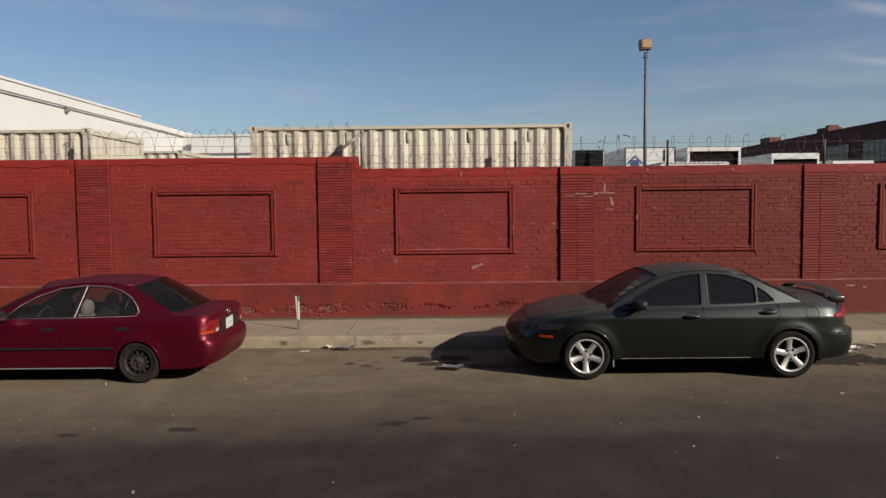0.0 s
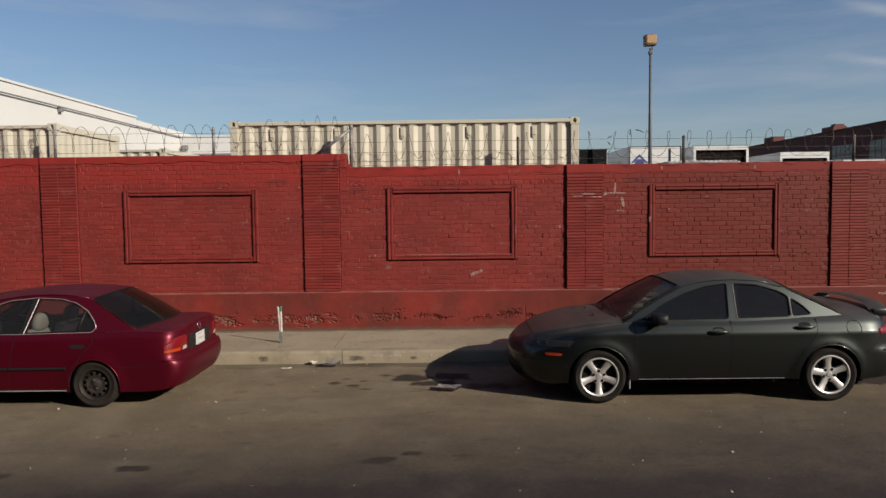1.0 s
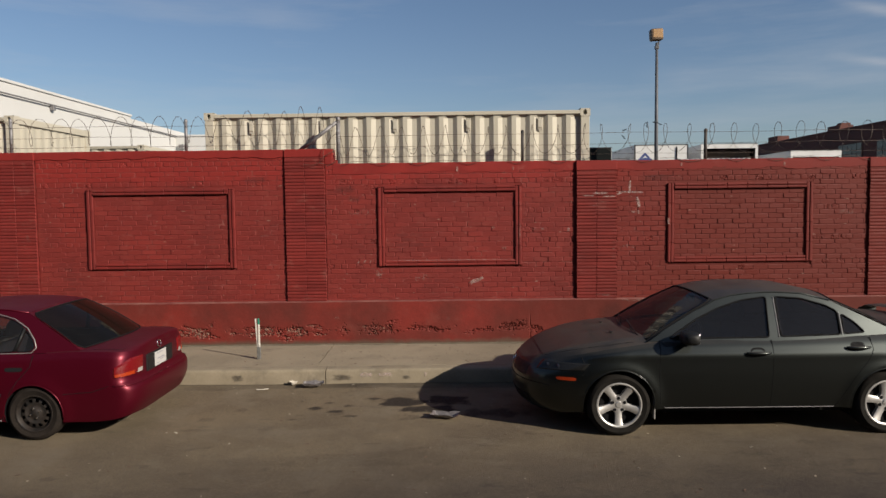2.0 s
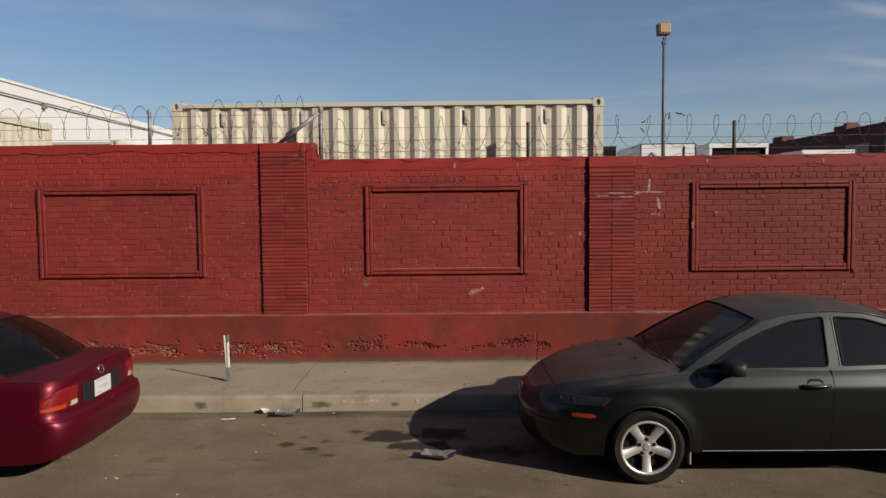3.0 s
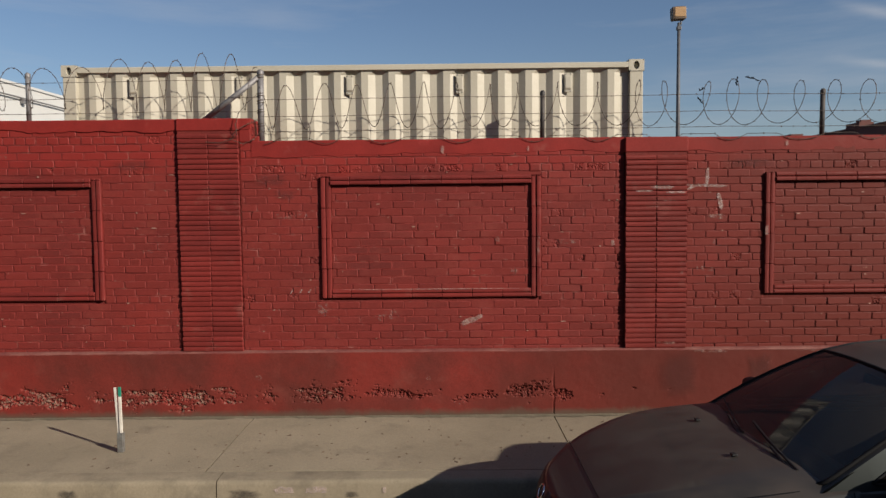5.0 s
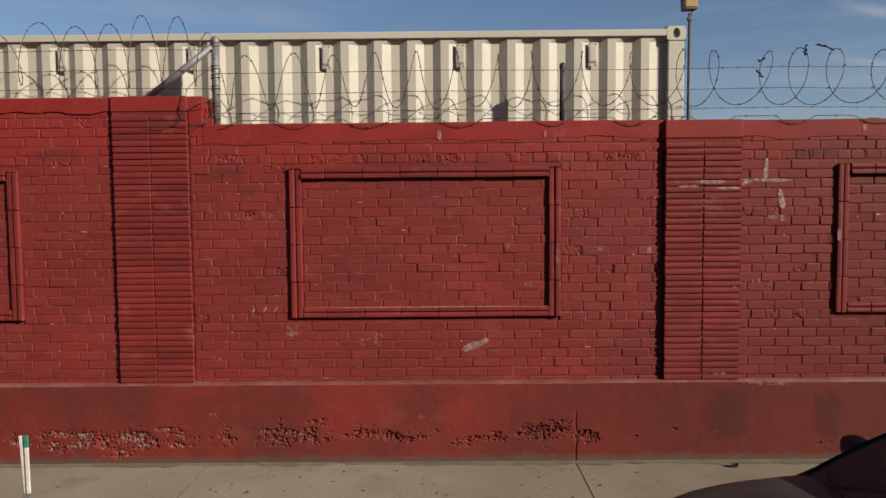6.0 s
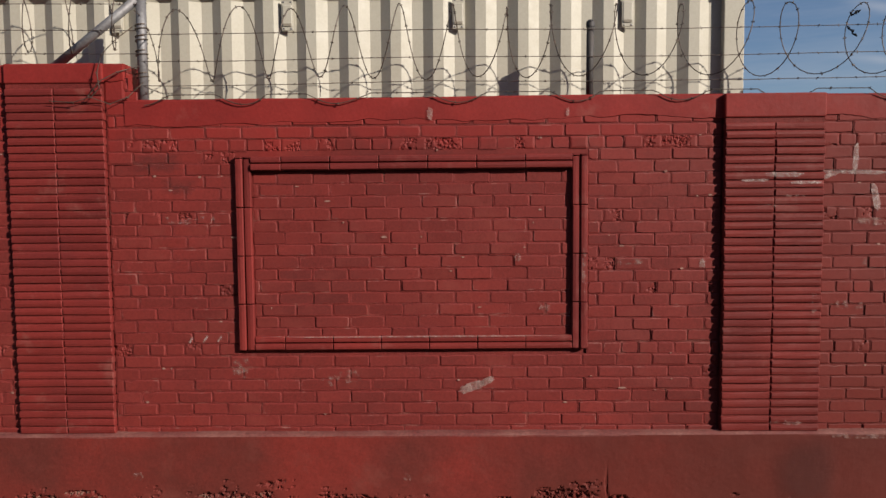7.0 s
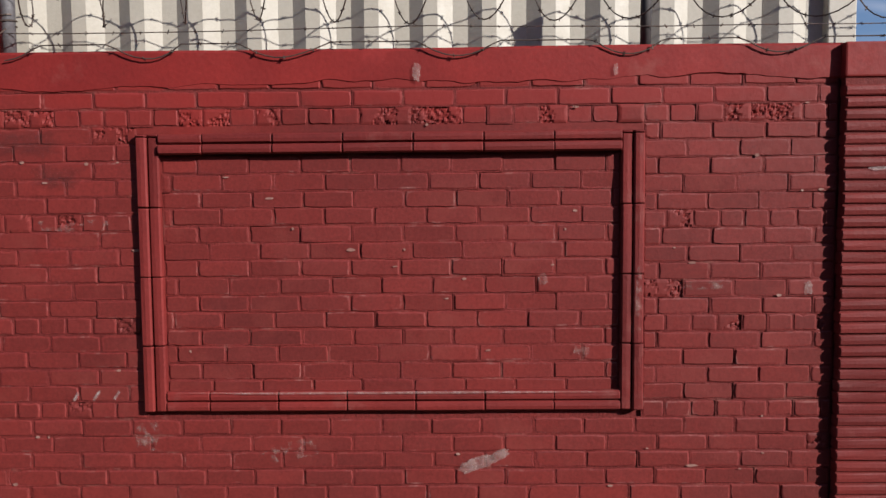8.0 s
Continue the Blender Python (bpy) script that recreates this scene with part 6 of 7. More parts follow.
def container(x0, y0, top, length, label, vents=()):
    wide, tall = 2.438, top - YARD_Z
    c = thing("shipping_container", x0, y0, YARD_Z, label, "container", "shipping containers in the yard")
    bm = bmesh.new()
    corrugated(bm, 0.12, length - 0.12, 0.022, 0.16, tall - 0.075)
    part("side_panel", bm, M_CREAM, c)
    bm = bmesh.new()
    box(bm, 0.1, length - 0.1, wide - 0.04, wide - 0.02, 0.1, tall - 0.05)
    box(bm, 0.1, length - 0.1, 0.05, wide - 0.05, tall - 0.05, tall - 0.03)
    part("roof", bm, M_CREAM, c)
    part("top_rail", boxed(0.16, length - 0.16, 0.0, 0.06, tall - 0.082, tall - 0.024, bevel=0.006), M_CREAM, c)
    part("bottom_rail", boxed(0.16, length - 0.16, 0.0, 0.06, 0.0, 0.16, bevel=0.006), M_CREAM, c)
    for xa in (0.0, length - 0.16):
        for ya in (0.0, wide - 0.16):
            part("corner_post", boxed(xa + 0.012, xa + 0.148, ya + 0.006, ya + 0.154, 0.118, tall - 0.118, bevel=0.006), M_CREAM, c)
            for za in (0.0, tall - 0.118):
                part("corner_casting", casting(bmesh.new(), xa, xa + 0.16, ya - 0.002, ya + 0.16, za, za + 0.118), M_CREAM, c)
    # the end wall with shallow ribs
    for xa, s in ((0.03, 1), (length - 0.03, -1)):
        bm = bmesh.new()
        prev = None
        for k in range(36):
            dep = 0.012 if k % 4 in (0, 1) else 0.0
            p = (xa + s * dep, 0.15 + (wide - 0.3) * k / 35)
            if prev:
                bm.faces.new([bm.verts.new(q) for q in ((*prev, 0.1), (*p, 0.1), (*p, tall - 0.12), (*prev, tall - 0.12))])
            prev = p
        part("end_wall", bm, M_CREAM, c)
        part("end_rail", boxed(xa - 0.02, xa + 0.03, 0.16, wide - 0.16, tall - 0.12, tall - 0.01, bevel=0.005), M_CREAM, c)
    for vx in vents:
        v = part("vent", boxed(vx - 0.033, vx + 0.033, 0.012, 0.05, tall - 0.300, tall - 0.158, bevel=0.007), M_CREAM, c, "small cream vent cover")
        part("vent_slot", boxed(vx - 0.027, vx + 0.027, 0.010, 0.022, tall - 0.299, tall - 0.282), M_SLOT, v)
        for bz in (tall - 0.140, tall - 0.316):
            for bx in (-0.024, 0.024):
                part("rivet", lathe(bmesh.new(), [(0.0, 0.004), (0.005, 0.003), (0.007, 0.0)], 8, Matrix.Translation((vx + bx, 0.016, bz)) @ Matrix.Rotation(math.pi / 2, 4, "X")), M_STEEL, v)
        part("vent_flange", boxed(vx - 0.039, vx + 0.039, 0.016, 0.026, tall - 0.328, tall - 0.128, bevel=0.003), M_CREAM, v)
    return c


CONT_Y, CONT_TOP = 12.72, 3.822
VENTS = [-3.262, -2.145, -1.0, 0.145, 1.272]
container(-4.0, CONT_Y, CONT_TOP, 6.056, "cream corrugated steel shipping container behind the wall", [v + 4.0 for v in VENTS])
second = container(-7.02 - 6.06, CONT_Y + 0.05, CONT_TOP + 0.01, 6.06, "cream steel shipping container with stencilled letters", [])
container(-7.25 - 6.06, 18.2, CONT_TOP, 6.06, "cream shipping container standing further back", [])

# ---- far buildings ----
b = thing("warehouse", -34.2, 63.5, 0, "long white rendered warehouse with a flat roof", "building")
part("wall", boxed(-26, 0, -16, 16, 0, 12.18), M_WHITE, b)
part("wall", boxed(-26, 0.05, 16, 33, 0, 11.95), M_WHITE, b)
part("parapet", boxed(-26.1, 0.12, -16.1, 16.05, 12.18, 12.40, bevel=0.02), M_WHITE, b)
part("pipe", tubed([(0.25, y, 11.25) for y in range(-16, 34, 4)], 0.065, 8), M_STEEL, b, "grey pipe along the white wall")
part("bracket", boxed(0.02, 0.36, 0.0, 0.4, 10.8, 11.3, bevel=0.03), M_STEEL, b, "grey pipe bracket with a lamp")
b = thing("white_building", -27, 92, 0, "low white building with a flat roof", "building")
part("wall", boxed(-12, 12, 0, 20, 0, 11.2), M_WHITE, b)
part("roof_edge", boxed(-12.1, 12.1, -0.12, 20, 11.2, 11.42, bevel=0.02), M_WHITE, b)
part("service_box", boxed(-6.6, -6.0, -0.5, 0, 9.6, 10.2, bevel=0.05), M_STEEL, b, "grey box on the wall")
part("ledge", boxed(-12, 12, -0.25, 0, 8.95, 9.12), M_STEEL, b)

b = thing("brick_warehouse", 37.0, 61, 0, "dark brown brick warehouse with stepped parapet", "building")
part("wall", boxed(0, 24, -30, 31.2, 0, 8.87), M_BROWN, b)
part("parapet", boxed(-0.08, 24, -30.05, 31.25, 8.87, 9.02), M_BROWN, b)
part("parapet_step", boxed(-0.1, 1.2, 22.4, 24.8, 9.02, 9.6), M_BROWN, b)
part("parapet_step", boxed(-0.1, 1.2, 9.5, 11.7, 9.02, 9.42), M_BROWN, b)
part("chimney", boxed(0.1, 1.0, 9.6, 10.4, 9.42, 9.62), M_BROWN, b)

# unseen block behind the camera, added to cut skylight and darken reflections
b = thing("sky_blocker", 0, -11, 0, "plain unseen block added across the street to cut skylight", "building")
part("wall", boxed(-70, 70, -12, 0, 0, 10.0), mat("blocker_brown", (0.082, 0.0615, 0.0492), 0.9, color2=(0.0615, 0.04592, 0.03936), scale=0.3, grain=0.1), b)
part("roof_edge", boxed(-70.1, 70.1, -12.1, 0.1, 10.0, 10.2), M_BROWN, b)

# windows of the brown warehouse
for wy0, wy1 in ((-1.0, 3.5), (5.8, 9.7), (-6.5, -2.0)):
    w = thing("window", 0, 0, 0, "", "")
    w.parent = bpy.data.objects["brick_warehouse"]
    part("window_frame", boxed(-0.06, 0.02, wy0 - 0.1, wy1 + 0.1, 5.5, 7.55), M_BROWN, w)
    n = 5
    for i in range(n):
        for z0, z1 in ((5.6, 6.5), (6.56, 7.45)):
            a = wy0 + (wy1 - wy0) * i / n
            part("pane", boxed(-0.09, -0.05, a + 0.04, a + (wy1 - wy0) / n - 0.04, z0, z1), G_PANE, w)

# ---- floodlight on its pole ----
lamp = thing("yard_lamp", 9.34, 34.6, YARD_Z, "tan floodlight on a tall grey steel pole", "lamp")
part("pole", tubed([(0, 0, 0), (0, 0, 4.2), (0, 0, 8.34)], [0.10, 0.082, 0.060], 12), M_POLE, lamp, smooth=True)
part("bracket", tubed([(-0.05, -0.02, 8.18), (0.08, -0.02, 8.28), (0.08, -0.02, 8.50)], 0.035, 8), M_POLE, lamp)
part("collar", boxed(-0.09, 0.09, -0.09, 0.09, 8.05, 8.20, bevel=0.02), M_POLE, lamp)
bm = boxed(-0.30, 0.24, -0.22, 0.22, 8.44, 8.94, bevel=0.045)
bmesh.ops.transform(bm, matrix=Matrix.Translation((0.0, 0, 8.69)) @ pose(0, 0, 0, 0, -3, 0) @ Matrix.Translation((0, 0, -8.69)), verts=bm.verts)
head = part("lamp_head", bm, mat("tan_lamp_paint", (0.11, 0.07, 0.042), 0.6, color2=(0.085, 0.056, 0.035), scale=4, grain=0.1), lamp, "tan box-shaped lamp head", crease=40)
part("lamp_glass", boxed(-0.22, 0.21, -0.235, -0.215, 8.53, 8.90, bevel=0.008), M_LENS_AMB, head)

# ---- parked box trucks, seen over the wall ----
def box_truck(x0, x1, y0, depth, top, label, skin, opening=None, dark=None, corner=True):
    t = thing("box_truck", x0, y0, YARD_Z, label, "truck", "trucks in the yard")
    w, h = x1 - x0, top - YARD_Z
    base = 0.95
    th = 0.06
    part("cargo_floor", boxed(0, w, 0, depth, base - 0.12, base), M_DARKMETAL, t)
    part("side_wall", boxed(0, th, 0.02, depth, base, h - 0.05), skin, t)
    part("side_wall", boxed(w - th, w, 0.02, depth, base, h - 0.05), skin, t)
    part("front_wall", boxed(th, w - th, depth - th, depth, base, h - 0.05), skin, t)
    part("roof", boxed(0, w, 0.02, depth, h - 0.05, h, bevel=0.015), skin, t)
    if opening:
        fr, lint = opening
        part("door_frame", boxed(0.0, fr, -0.05, 0.02, base, h), skin, t)
        part("door_frame", boxed(w - fr, w, -0.05, 0.02, base, h), skin, t)
        part("top_rail", boxed(0.0, w, -0.054, 0.02, h - 0.001, h + 0.022), M_DARKMETAL, t)
        # dark panel in place of the shaded cargo space
        part("shutter", boxed(fr, w - fr, 0.10, 0.14, base, h - lint * 0.5), M_TRUCK_SHADE, t, "dark panel standing in for the shaded inside of the box")
        part("door_lintel", boxed(fr, w - fr, -0.05, 0.02, h - lint, h - 0.002), skin, t)
    else:
        part("rear_door", boxed(0.03, w - 0.03, -0.04, 0.02, base, h - 0.04, bevel=0.01), dark or skin, t)
        part("top_rail", boxed(0.0, w, -0.05, 0.02, h - 0.04, h), M_DARKMETAL, t)
        if corner:
            for a in (0.0, w - 0.05):
                part("corner_post", boxed(a, a + 0.05, -0.055, -0.04, base, h - 0.04), M_DARKMETAL, t)
    for a in (0.12, w - 0.34):
        for yy in (0.7, depth - 1.0):
            wh = part("wheel", turned(tyre_mesh(0.48, 0.26, 0.28)), M_TYRE, t, crease=40)
            wh.matrix_basis = pose(a + 0.11, yy, 0.48, 0, 0, 90)
    part("chassis", boxed(0.5, w - 0.5, 0.1, depth - 0.1, 0.55, base - 0.12), M_DARKMETAL, t)
    return t


box_truck(6.25, 7.72, 36.4, 6.0, 5.0, "dark green closed box truck", M_TRUCKW, dark=M_TRUCKD, corner=False)
van = box_truck(8.70, 11.25, 36.0, 5.0, 5.07, "white box truck with a blue painted sign", M_TRUCKW)
bm = bmesh.new()
bm.faces.new([bm.verts.new((x, -0.046, z)) for x, z in ((0.06, 3.05), (0.20, 3.05), (0.50, 3.36), (0.80, 3.05), (0.94, 3.05), (0.50, 3.50))])
part("sign", bm, M_BLUE, van, "plain blue painted roof shape")
bm = bmesh.new()
bm.faces.new([bm.verts.new((0.50 + 0.235 * math.cos(math.pi * i / 12), -0.046, 3.02 + 0.235 * math.sin(math.pi * i / 12))) for i in range(24)][::-1])
part("sign", bm, M_BLUE, van, "plain blue painted disc")
part("door_bar", tubed([(2.0, -0.07, 1.0), (2.0, -0.07, 3.75)], 0.03, 6), M_DARKMETAL, van)
box_truck(11.85, 14.55, 36.0, 5.5, 5.05, "white box truck with its rear shutter open", M_TRUCKW, opening=(0.12, 0.20))
box_truck(16.10, 18.50, 36.0, 5.5, 4.70, "low white box truck with a raised rear shutter", M_TRUCKW, opening=(0.10, 0.30))
box_truck(19.4, 21.6, 36.5, 7.0, 4.36, "white trailer roof behind the wall", M_TRUCKW)


def trailer(x0, x1, y0, depth, top):
    """A low trailer with a ribbed white roof."""
    t = thing("trailer", x0, y0, YARD_Z, "low white trailer with a ribbed roof behind the wall", "trailer")
    w, h = x1 - x0, top - YARD_Z
    part("body", boxed(0, w, 0, depth, 0.75, h - 0.04, bevel=0.01), M_TRUCKW, t)
    bm = bmesh.new()
    rows = []
    for i in range(int(w / 0.08)):
        for x in (0.08 * i, 0.08 * i + 0.065):
            z = h - (0.0 if i % 2 else 0.032)
            rows.append([bm.verts.new(q) for q in ((x, -0.03, h - 0.05), (x, -0.03, z), (x, depth, z), (x, depth, h - 0.05))])
    for a, b in zip(rows, rows[1:]):
        for k in range(3):
            bm.faces.new((a[k], b[k], b[k + 1], a[k + 1]))
    part("roof", bm, M_TRUCKW, t, "ribbed white roof")
    for a in (0.35, w - 0.35):
        wh = part("wheel", turned(tyre_mesh(0.42, 0.24, 0.25)), M_TYRE, t, crease=40)
        wh.matrix_basis = pose(a, 0.3, 0.42)
    part("chassis", boxed(0.2, w - 0.2, 0.2, depth - 0.1, 0.45, 0.75), M_DARKMETAL, t)


trailer(7.0, 9.35, 24.0, 2.2, 3.68)

# stencilled letters on the second container
for i, ch in enumerate("MCSU"):
    cu = bpy.data.curves.new("letter", "FONT")
    cu.body, cu.size, cu.extrude, cu.align_x = ch, 0.105, 0.001, "CENTER"
    tmp = bpy.data.objects.new("letter", cu)
    scene.collection.objects.link(tmp)
    me = bpy.data.meshes.new_from_object(tmp.evaluated_get(bpy.context.evaluated_depsgraph_get()))
    bpy.data.objects.remove(tmp)
    me.materials.clear()
    me.materials.append(M_DARK)
    ob = new("letter", me)
    ob.parent = second
    ob.matrix_basis = pose(6.06 - 0.46, 0.018, 2.30 - 0.098 * i, 90, 0, 0)

# ---- wire fence on the wall ----
fence = thing("wire_fence", 0, 12.42, 0, "rusty coils and strands of barbed wire on steel posts", "fence")


def post(x, z0, z1, r=0.024):
    skin, tone = (M_POST, "dark") if x > 0 else (M_STEEL, "grey")
    p = part("post", tubed([(x, 0, z0 - 0.02), (x + 0.004, 0, z1)], r, 10), skin, fence, tone + " steel fence post", smooth=True)
    part("post_cap", lathe(bmesh.new(), [(r + 0.003, z1 - 0.03), (r + 0.003, z1), (r * 0.6, z1 + 0.014), (0.001, z1 + 0.018)], 10, Matrix.Translation((x + 0.004, 0, 0))), skin, p, smooth=True)
    return p


POSTS = [(-9.6, TOP_HIGH, 3.70), (-6.87, TOP_HIGH, 3.72), (-4.18, TOP_HIGH, 3.68), (0.96, TOP_LOW, 3.45), (3.745, TOP_LOW, 3.44), (6.60, TOP_LOW, 3.42), (9.4, TOP_LOW, 3.42)]
for x, z0, z1 in POSTS:
    post(x, z0, z1)
end = post(-1.852, TOP_LOW, 3.685, 0.032)
part("brace", tubed([(-2.45, 0.02, TOP_HIGH - 0.02), (-1.87, -0.01, 3.62)], 0.028, 10), M_STEEL, fence, "slanting steel brace", smooth=True)
for z in (3.42, 3.26, 3.12, 3.60, 3.35):
    part("wire_tie", tubed([(-1.852 + 0.036 * math.cos(a), 0.036 * math.sin(a), z + 0.004 * a) for a in span(0, 12, 24)], 0.004, 5), M_WIRE, end)


def barbed(pts, r, every, seed, barb=0.013):
    """A strand with short twisted barbs."""
    rr = random.Random(seed)
    bm = bmesh.new()
    tube(bm, pts, r, 5)
    run, last = 0.0, Vector(pts[0])
    for p in pts[1:]:
        p = Vector(p)
        run += (p - last).length
        if run > every:
            run = 0.0
            way = (p - last).normalized()
            for _ in range(2):
                side = Vector((rr.uniform(-1, 1), rr.uniform(-1, 1), rr.uniform(-1, 1))).cross(way).normalized()
                tube(bm, [p - side * barb + way * 0.004, p, p + side * barb - way * 0.004], [r * 0.5, r * 1.3, r * 0.5], 4)
        last = p
    return bm


def strand(x0, x1, z, y, seed, sag=0.012):
    n = int((x1 - x0) / 0.06)
    pts = [(x0 + (x1 - x0) * i / n, y, z - sag * math.sin(math.pi * ((x0 + (x1 - x0) * i / n) / 2.75 % 1.0)) + 0.004 * fbm(i * 0.06, 0, 1.3, seed)) for i in range(n + 1)]
    part("barbed_wire", barbed(pts, 0.0024, 0.115, seed, 0.009), M_WIRE, fence)


for k, z in enumerate((3.598, 3.436, 3.29)):
    strand(-10.5, -1.852, z, -0.028, 10 + k)
for k, z in enumerate((3.412, 3.245, 3.095)):
    strand(-1.852, 10.5, z, -0.028, 20 + k)


def coil(tops, z, r, seed, lean=0.03, lifts={}):
    """A stretched-out helix of barbed wire, uneven from turn to turn; tops: where along the wall each turn is highest; lifts: turns pulled higher."""
    rr = random.Random(seed)
    sizes = [r * rr.uniform(0.93, 1.06) for _ in tops]
    up = [lifts.get(x, 0.0) for x in tops]
    pts = []
    n = 28
    for i in range((len(tops) - 1) * n + 1):
        t = min(i / n, len(tops) - 1.001)
        a, f = int(t), t - int(t)
        q = f * f * (3 - 2 * f)
        rad = sizes[a] * (1 - q) + sizes[a + 1] * q
        ang = 2 * math.pi * t + math.pi / 2
        g = up[a] if f < 0.5 else up[a + 1]
        raise_by = g * max(0.0, math.sin(ang)) + 0.35 * (up[a] * (1 - q) + up[a + 1] * q) * min(0.0, math.sin(ang))
        x = tops[a] + (tops[a + 1] - tops[a]) * f
        pts.append((x + lean * rad * math.cos(ang) - 0.026 * math.sin(2 * math.pi * t), -0.10 - rad * math.cos(ang), z + rad * math.sin(ang) + raise_by + 0.02 * fbm(t, 0, 0.5, seed)))
    part("wire_coil", barbed(pts, 0.0031, 0.085, seed, 0.010), M_WIRE, fence, "loose coil of barbed wire")


def evenly(a, b, pitch, seed):
    rr = random.Random(seed)
    n = round((b - a) / pitch)
    return [a + (b - a) * i / n + rr.uniform(-0.03, 0.03) for i in range(n)]


coil(evenly(-10.6, -4.53, 0.31, 31) + [-4.53, -4.25, -3.95, -3.57, -3.19, -2.91, -2.64, -2.39, -2.10, -1.86], 3.515, 0.208, 32, lifts={-3.19: 0.05, -2.91: 0.06, -2.64: 0.065, -2.39: 0.135, -2.10: 0.125})
coil([-1.85, -1.57, -1.18, -0.87, -0.54, -0.21, 0.11, 0.44, 0.7, 1.1, 1.49, 1.9, 2.13, 2.58, 2.81, 3.1, 3.47, 3.81, 4.14] + evenly(4.46, 10.4, 0.325, 33), 3.316, 0.211, 33)
# loose wire hanging over the step of the wall
part("wire_end", barbed([(-1.88, -0.06, 3.44), (-1.95, -0.12, 3.36), (-2.03, -0.17, 3.25), (-2.06, -0.172, 3.14), (-2.05, -0.168, 3.05), (-2.10, -0.165, 3.00), (-2.22, -0.166, 2.965), (-2.36, -0.164, 2.975)], 0.0031, 0.08, 77, 0.010), M_WIRE, fence)
part("wire_end", barbed([(-1.83, -0.05, 3.10), (-1.90, -0.12, 3.00), (-2.00, -0.150, 2.955), (-2.12, -0.168, 3.00), (-2.05, -0.170, 3.09), (-1.95, -0.14, 3.15), (-1.86, -0.05, 3.20)], 0.0031, 0.08, 78, 0.010), M_WIRE, fence)
# a slack strand added before the wall top to draw dark shadow scallops there
pts = [(x, -0.118 + 0.012 * fbm(x, 0, 1.1, 71), TOP_LOW + 0.022 - 0.062 * max(0.0, math.sin(x * 9.5 + 1.6 * fbm(x, 0, 0.6, 73))) ** 0.8) for x in np.arange(-1.80, 6.4, 0.04)]
part("slack_wire", barbed(pts, 0.003, 0.10, 79, 0.010), M_WIRE, fence)
# torn scraps of black plastic caught in the wire
for x, z, ln, a in ((2.50, 3.47, 0.06, -10), (2.48, 3.36, 0.08, 50), (2.84, 3.54, 0.09, -80), (2.99, 3.56, 0.15, 10)):
    bm = bmesh.new()
    rr = random.Random(int(x * 100))
    tube(bm, [(ln * (t - 0.5), rr.uniform(-0.01, 0.01), rr.uniform(-0.012, 0.012)) for t in span(0, 1, 6)], [0.003, 0.009, 0.005, 0.010, 0.004, 0.008, 0.003], 5)
    ob = solid("plastic_scrap", bm, M_SEAL, "torn black plastic scrap caught in the wire", "litter", "scraps in the wire")
    ob.matrix_basis = pose(x * 0.98, 12.14, z - 0.05, 0, a, 0)

# ---- marker stake on the pavement ----
stake = thing("marker_stake", -2.844, 11.27, WALK_Z, "white marker stake with a green tip in a grey stub", "post")
bm = boxed(-0.026, 0.026, -0.022, 0.022, 0.0, 0.17, bevel=0.005)
part("stub", bm, mat("weathered_grey_steel", (0.164, 0.164, 0.1558), 0.6, 0.3, color2=(0.1148, 0.1066, 0.0984), scale=20, grain=0.2), stake, "grey metal stub")
M_STAKE = mat("white_stake", (0.5676, 0.5418, 0.4902), 0.6, color2=(0.4816, 0.4472, 0.3956), scale=14, grain=0.1)
bm = boxed(-0.013, 0.013, -0.006, 0.006, 0.15, 0.50, bevel=0.003)
bmesh.ops.transform(bm, matrix=pose(0.008, 0, 0, 0, -0.5, 0), verts=bm.verts)
part("slat", bm, M_STAKE, stake)
bm = boxed(-0.011, 0.011, -0.006, 0.006, 0.12, 0.565, bevel=0.003)
bmesh.ops.transform(bm, matrix=pose(-0.010, 0.012, 0, 0, -3.2, 0), verts=bm.verts)
part("slat", bm, M_STAKE, stake)
bm = boxed(-0.0135, 0.0135, -0.0065, 0.0065, 0.485, 0.57, bevel=0.003)
bmesh.ops.transform(bm, matrix=pose(0.008, 0, 0, 0, -0.5, 0), verts=bm.verts)
part("tip", bm, mat("green_tip", (0.0164, 0.1804, 0.123), 0.5, grain=0.1), stake, "green tip")


# ---- litter ----
def crumple(w, d, h, seed, cells=9):
    """A crushed shallow tray."""
    bm = bmesh.new()
    grid = []
    for j in range(cells + 1):
        row = []
        for i in range(cells + 1):
            u, v = i / cells, j / cells
            edge = min(u, 1 - u, v, 1 - v)
            z = h * (1 - min(edge / 0.18, 1)) * 0.8 + 0.25 * h + 0.35 * h * fbm(u * 3, v * 3, 1.0, seed)
            row.append(bm.verts.new(((u - 0.5) * w + 0.02 * w * fbm(u * 5, v * 5, 1, seed + 2), (v - 0.5) * d, max(z, 0.002))))
        grid.append(row)
    for a, b in zip(grid, grid[1:]):
        for i in range(cells):
            bm.faces.new((a[i], a[i + 1], b[i + 1], b[i]))
    return bm


def litter(name, x, y, z, w, d, h, turn, material, label, seed):
    ob = solid(name, crumple(w, d, h, seed), material, label, "litter", "litter on the street")
    ob.matrix_basis = pose(x, y, z, 0, 0, turn)
    return ob


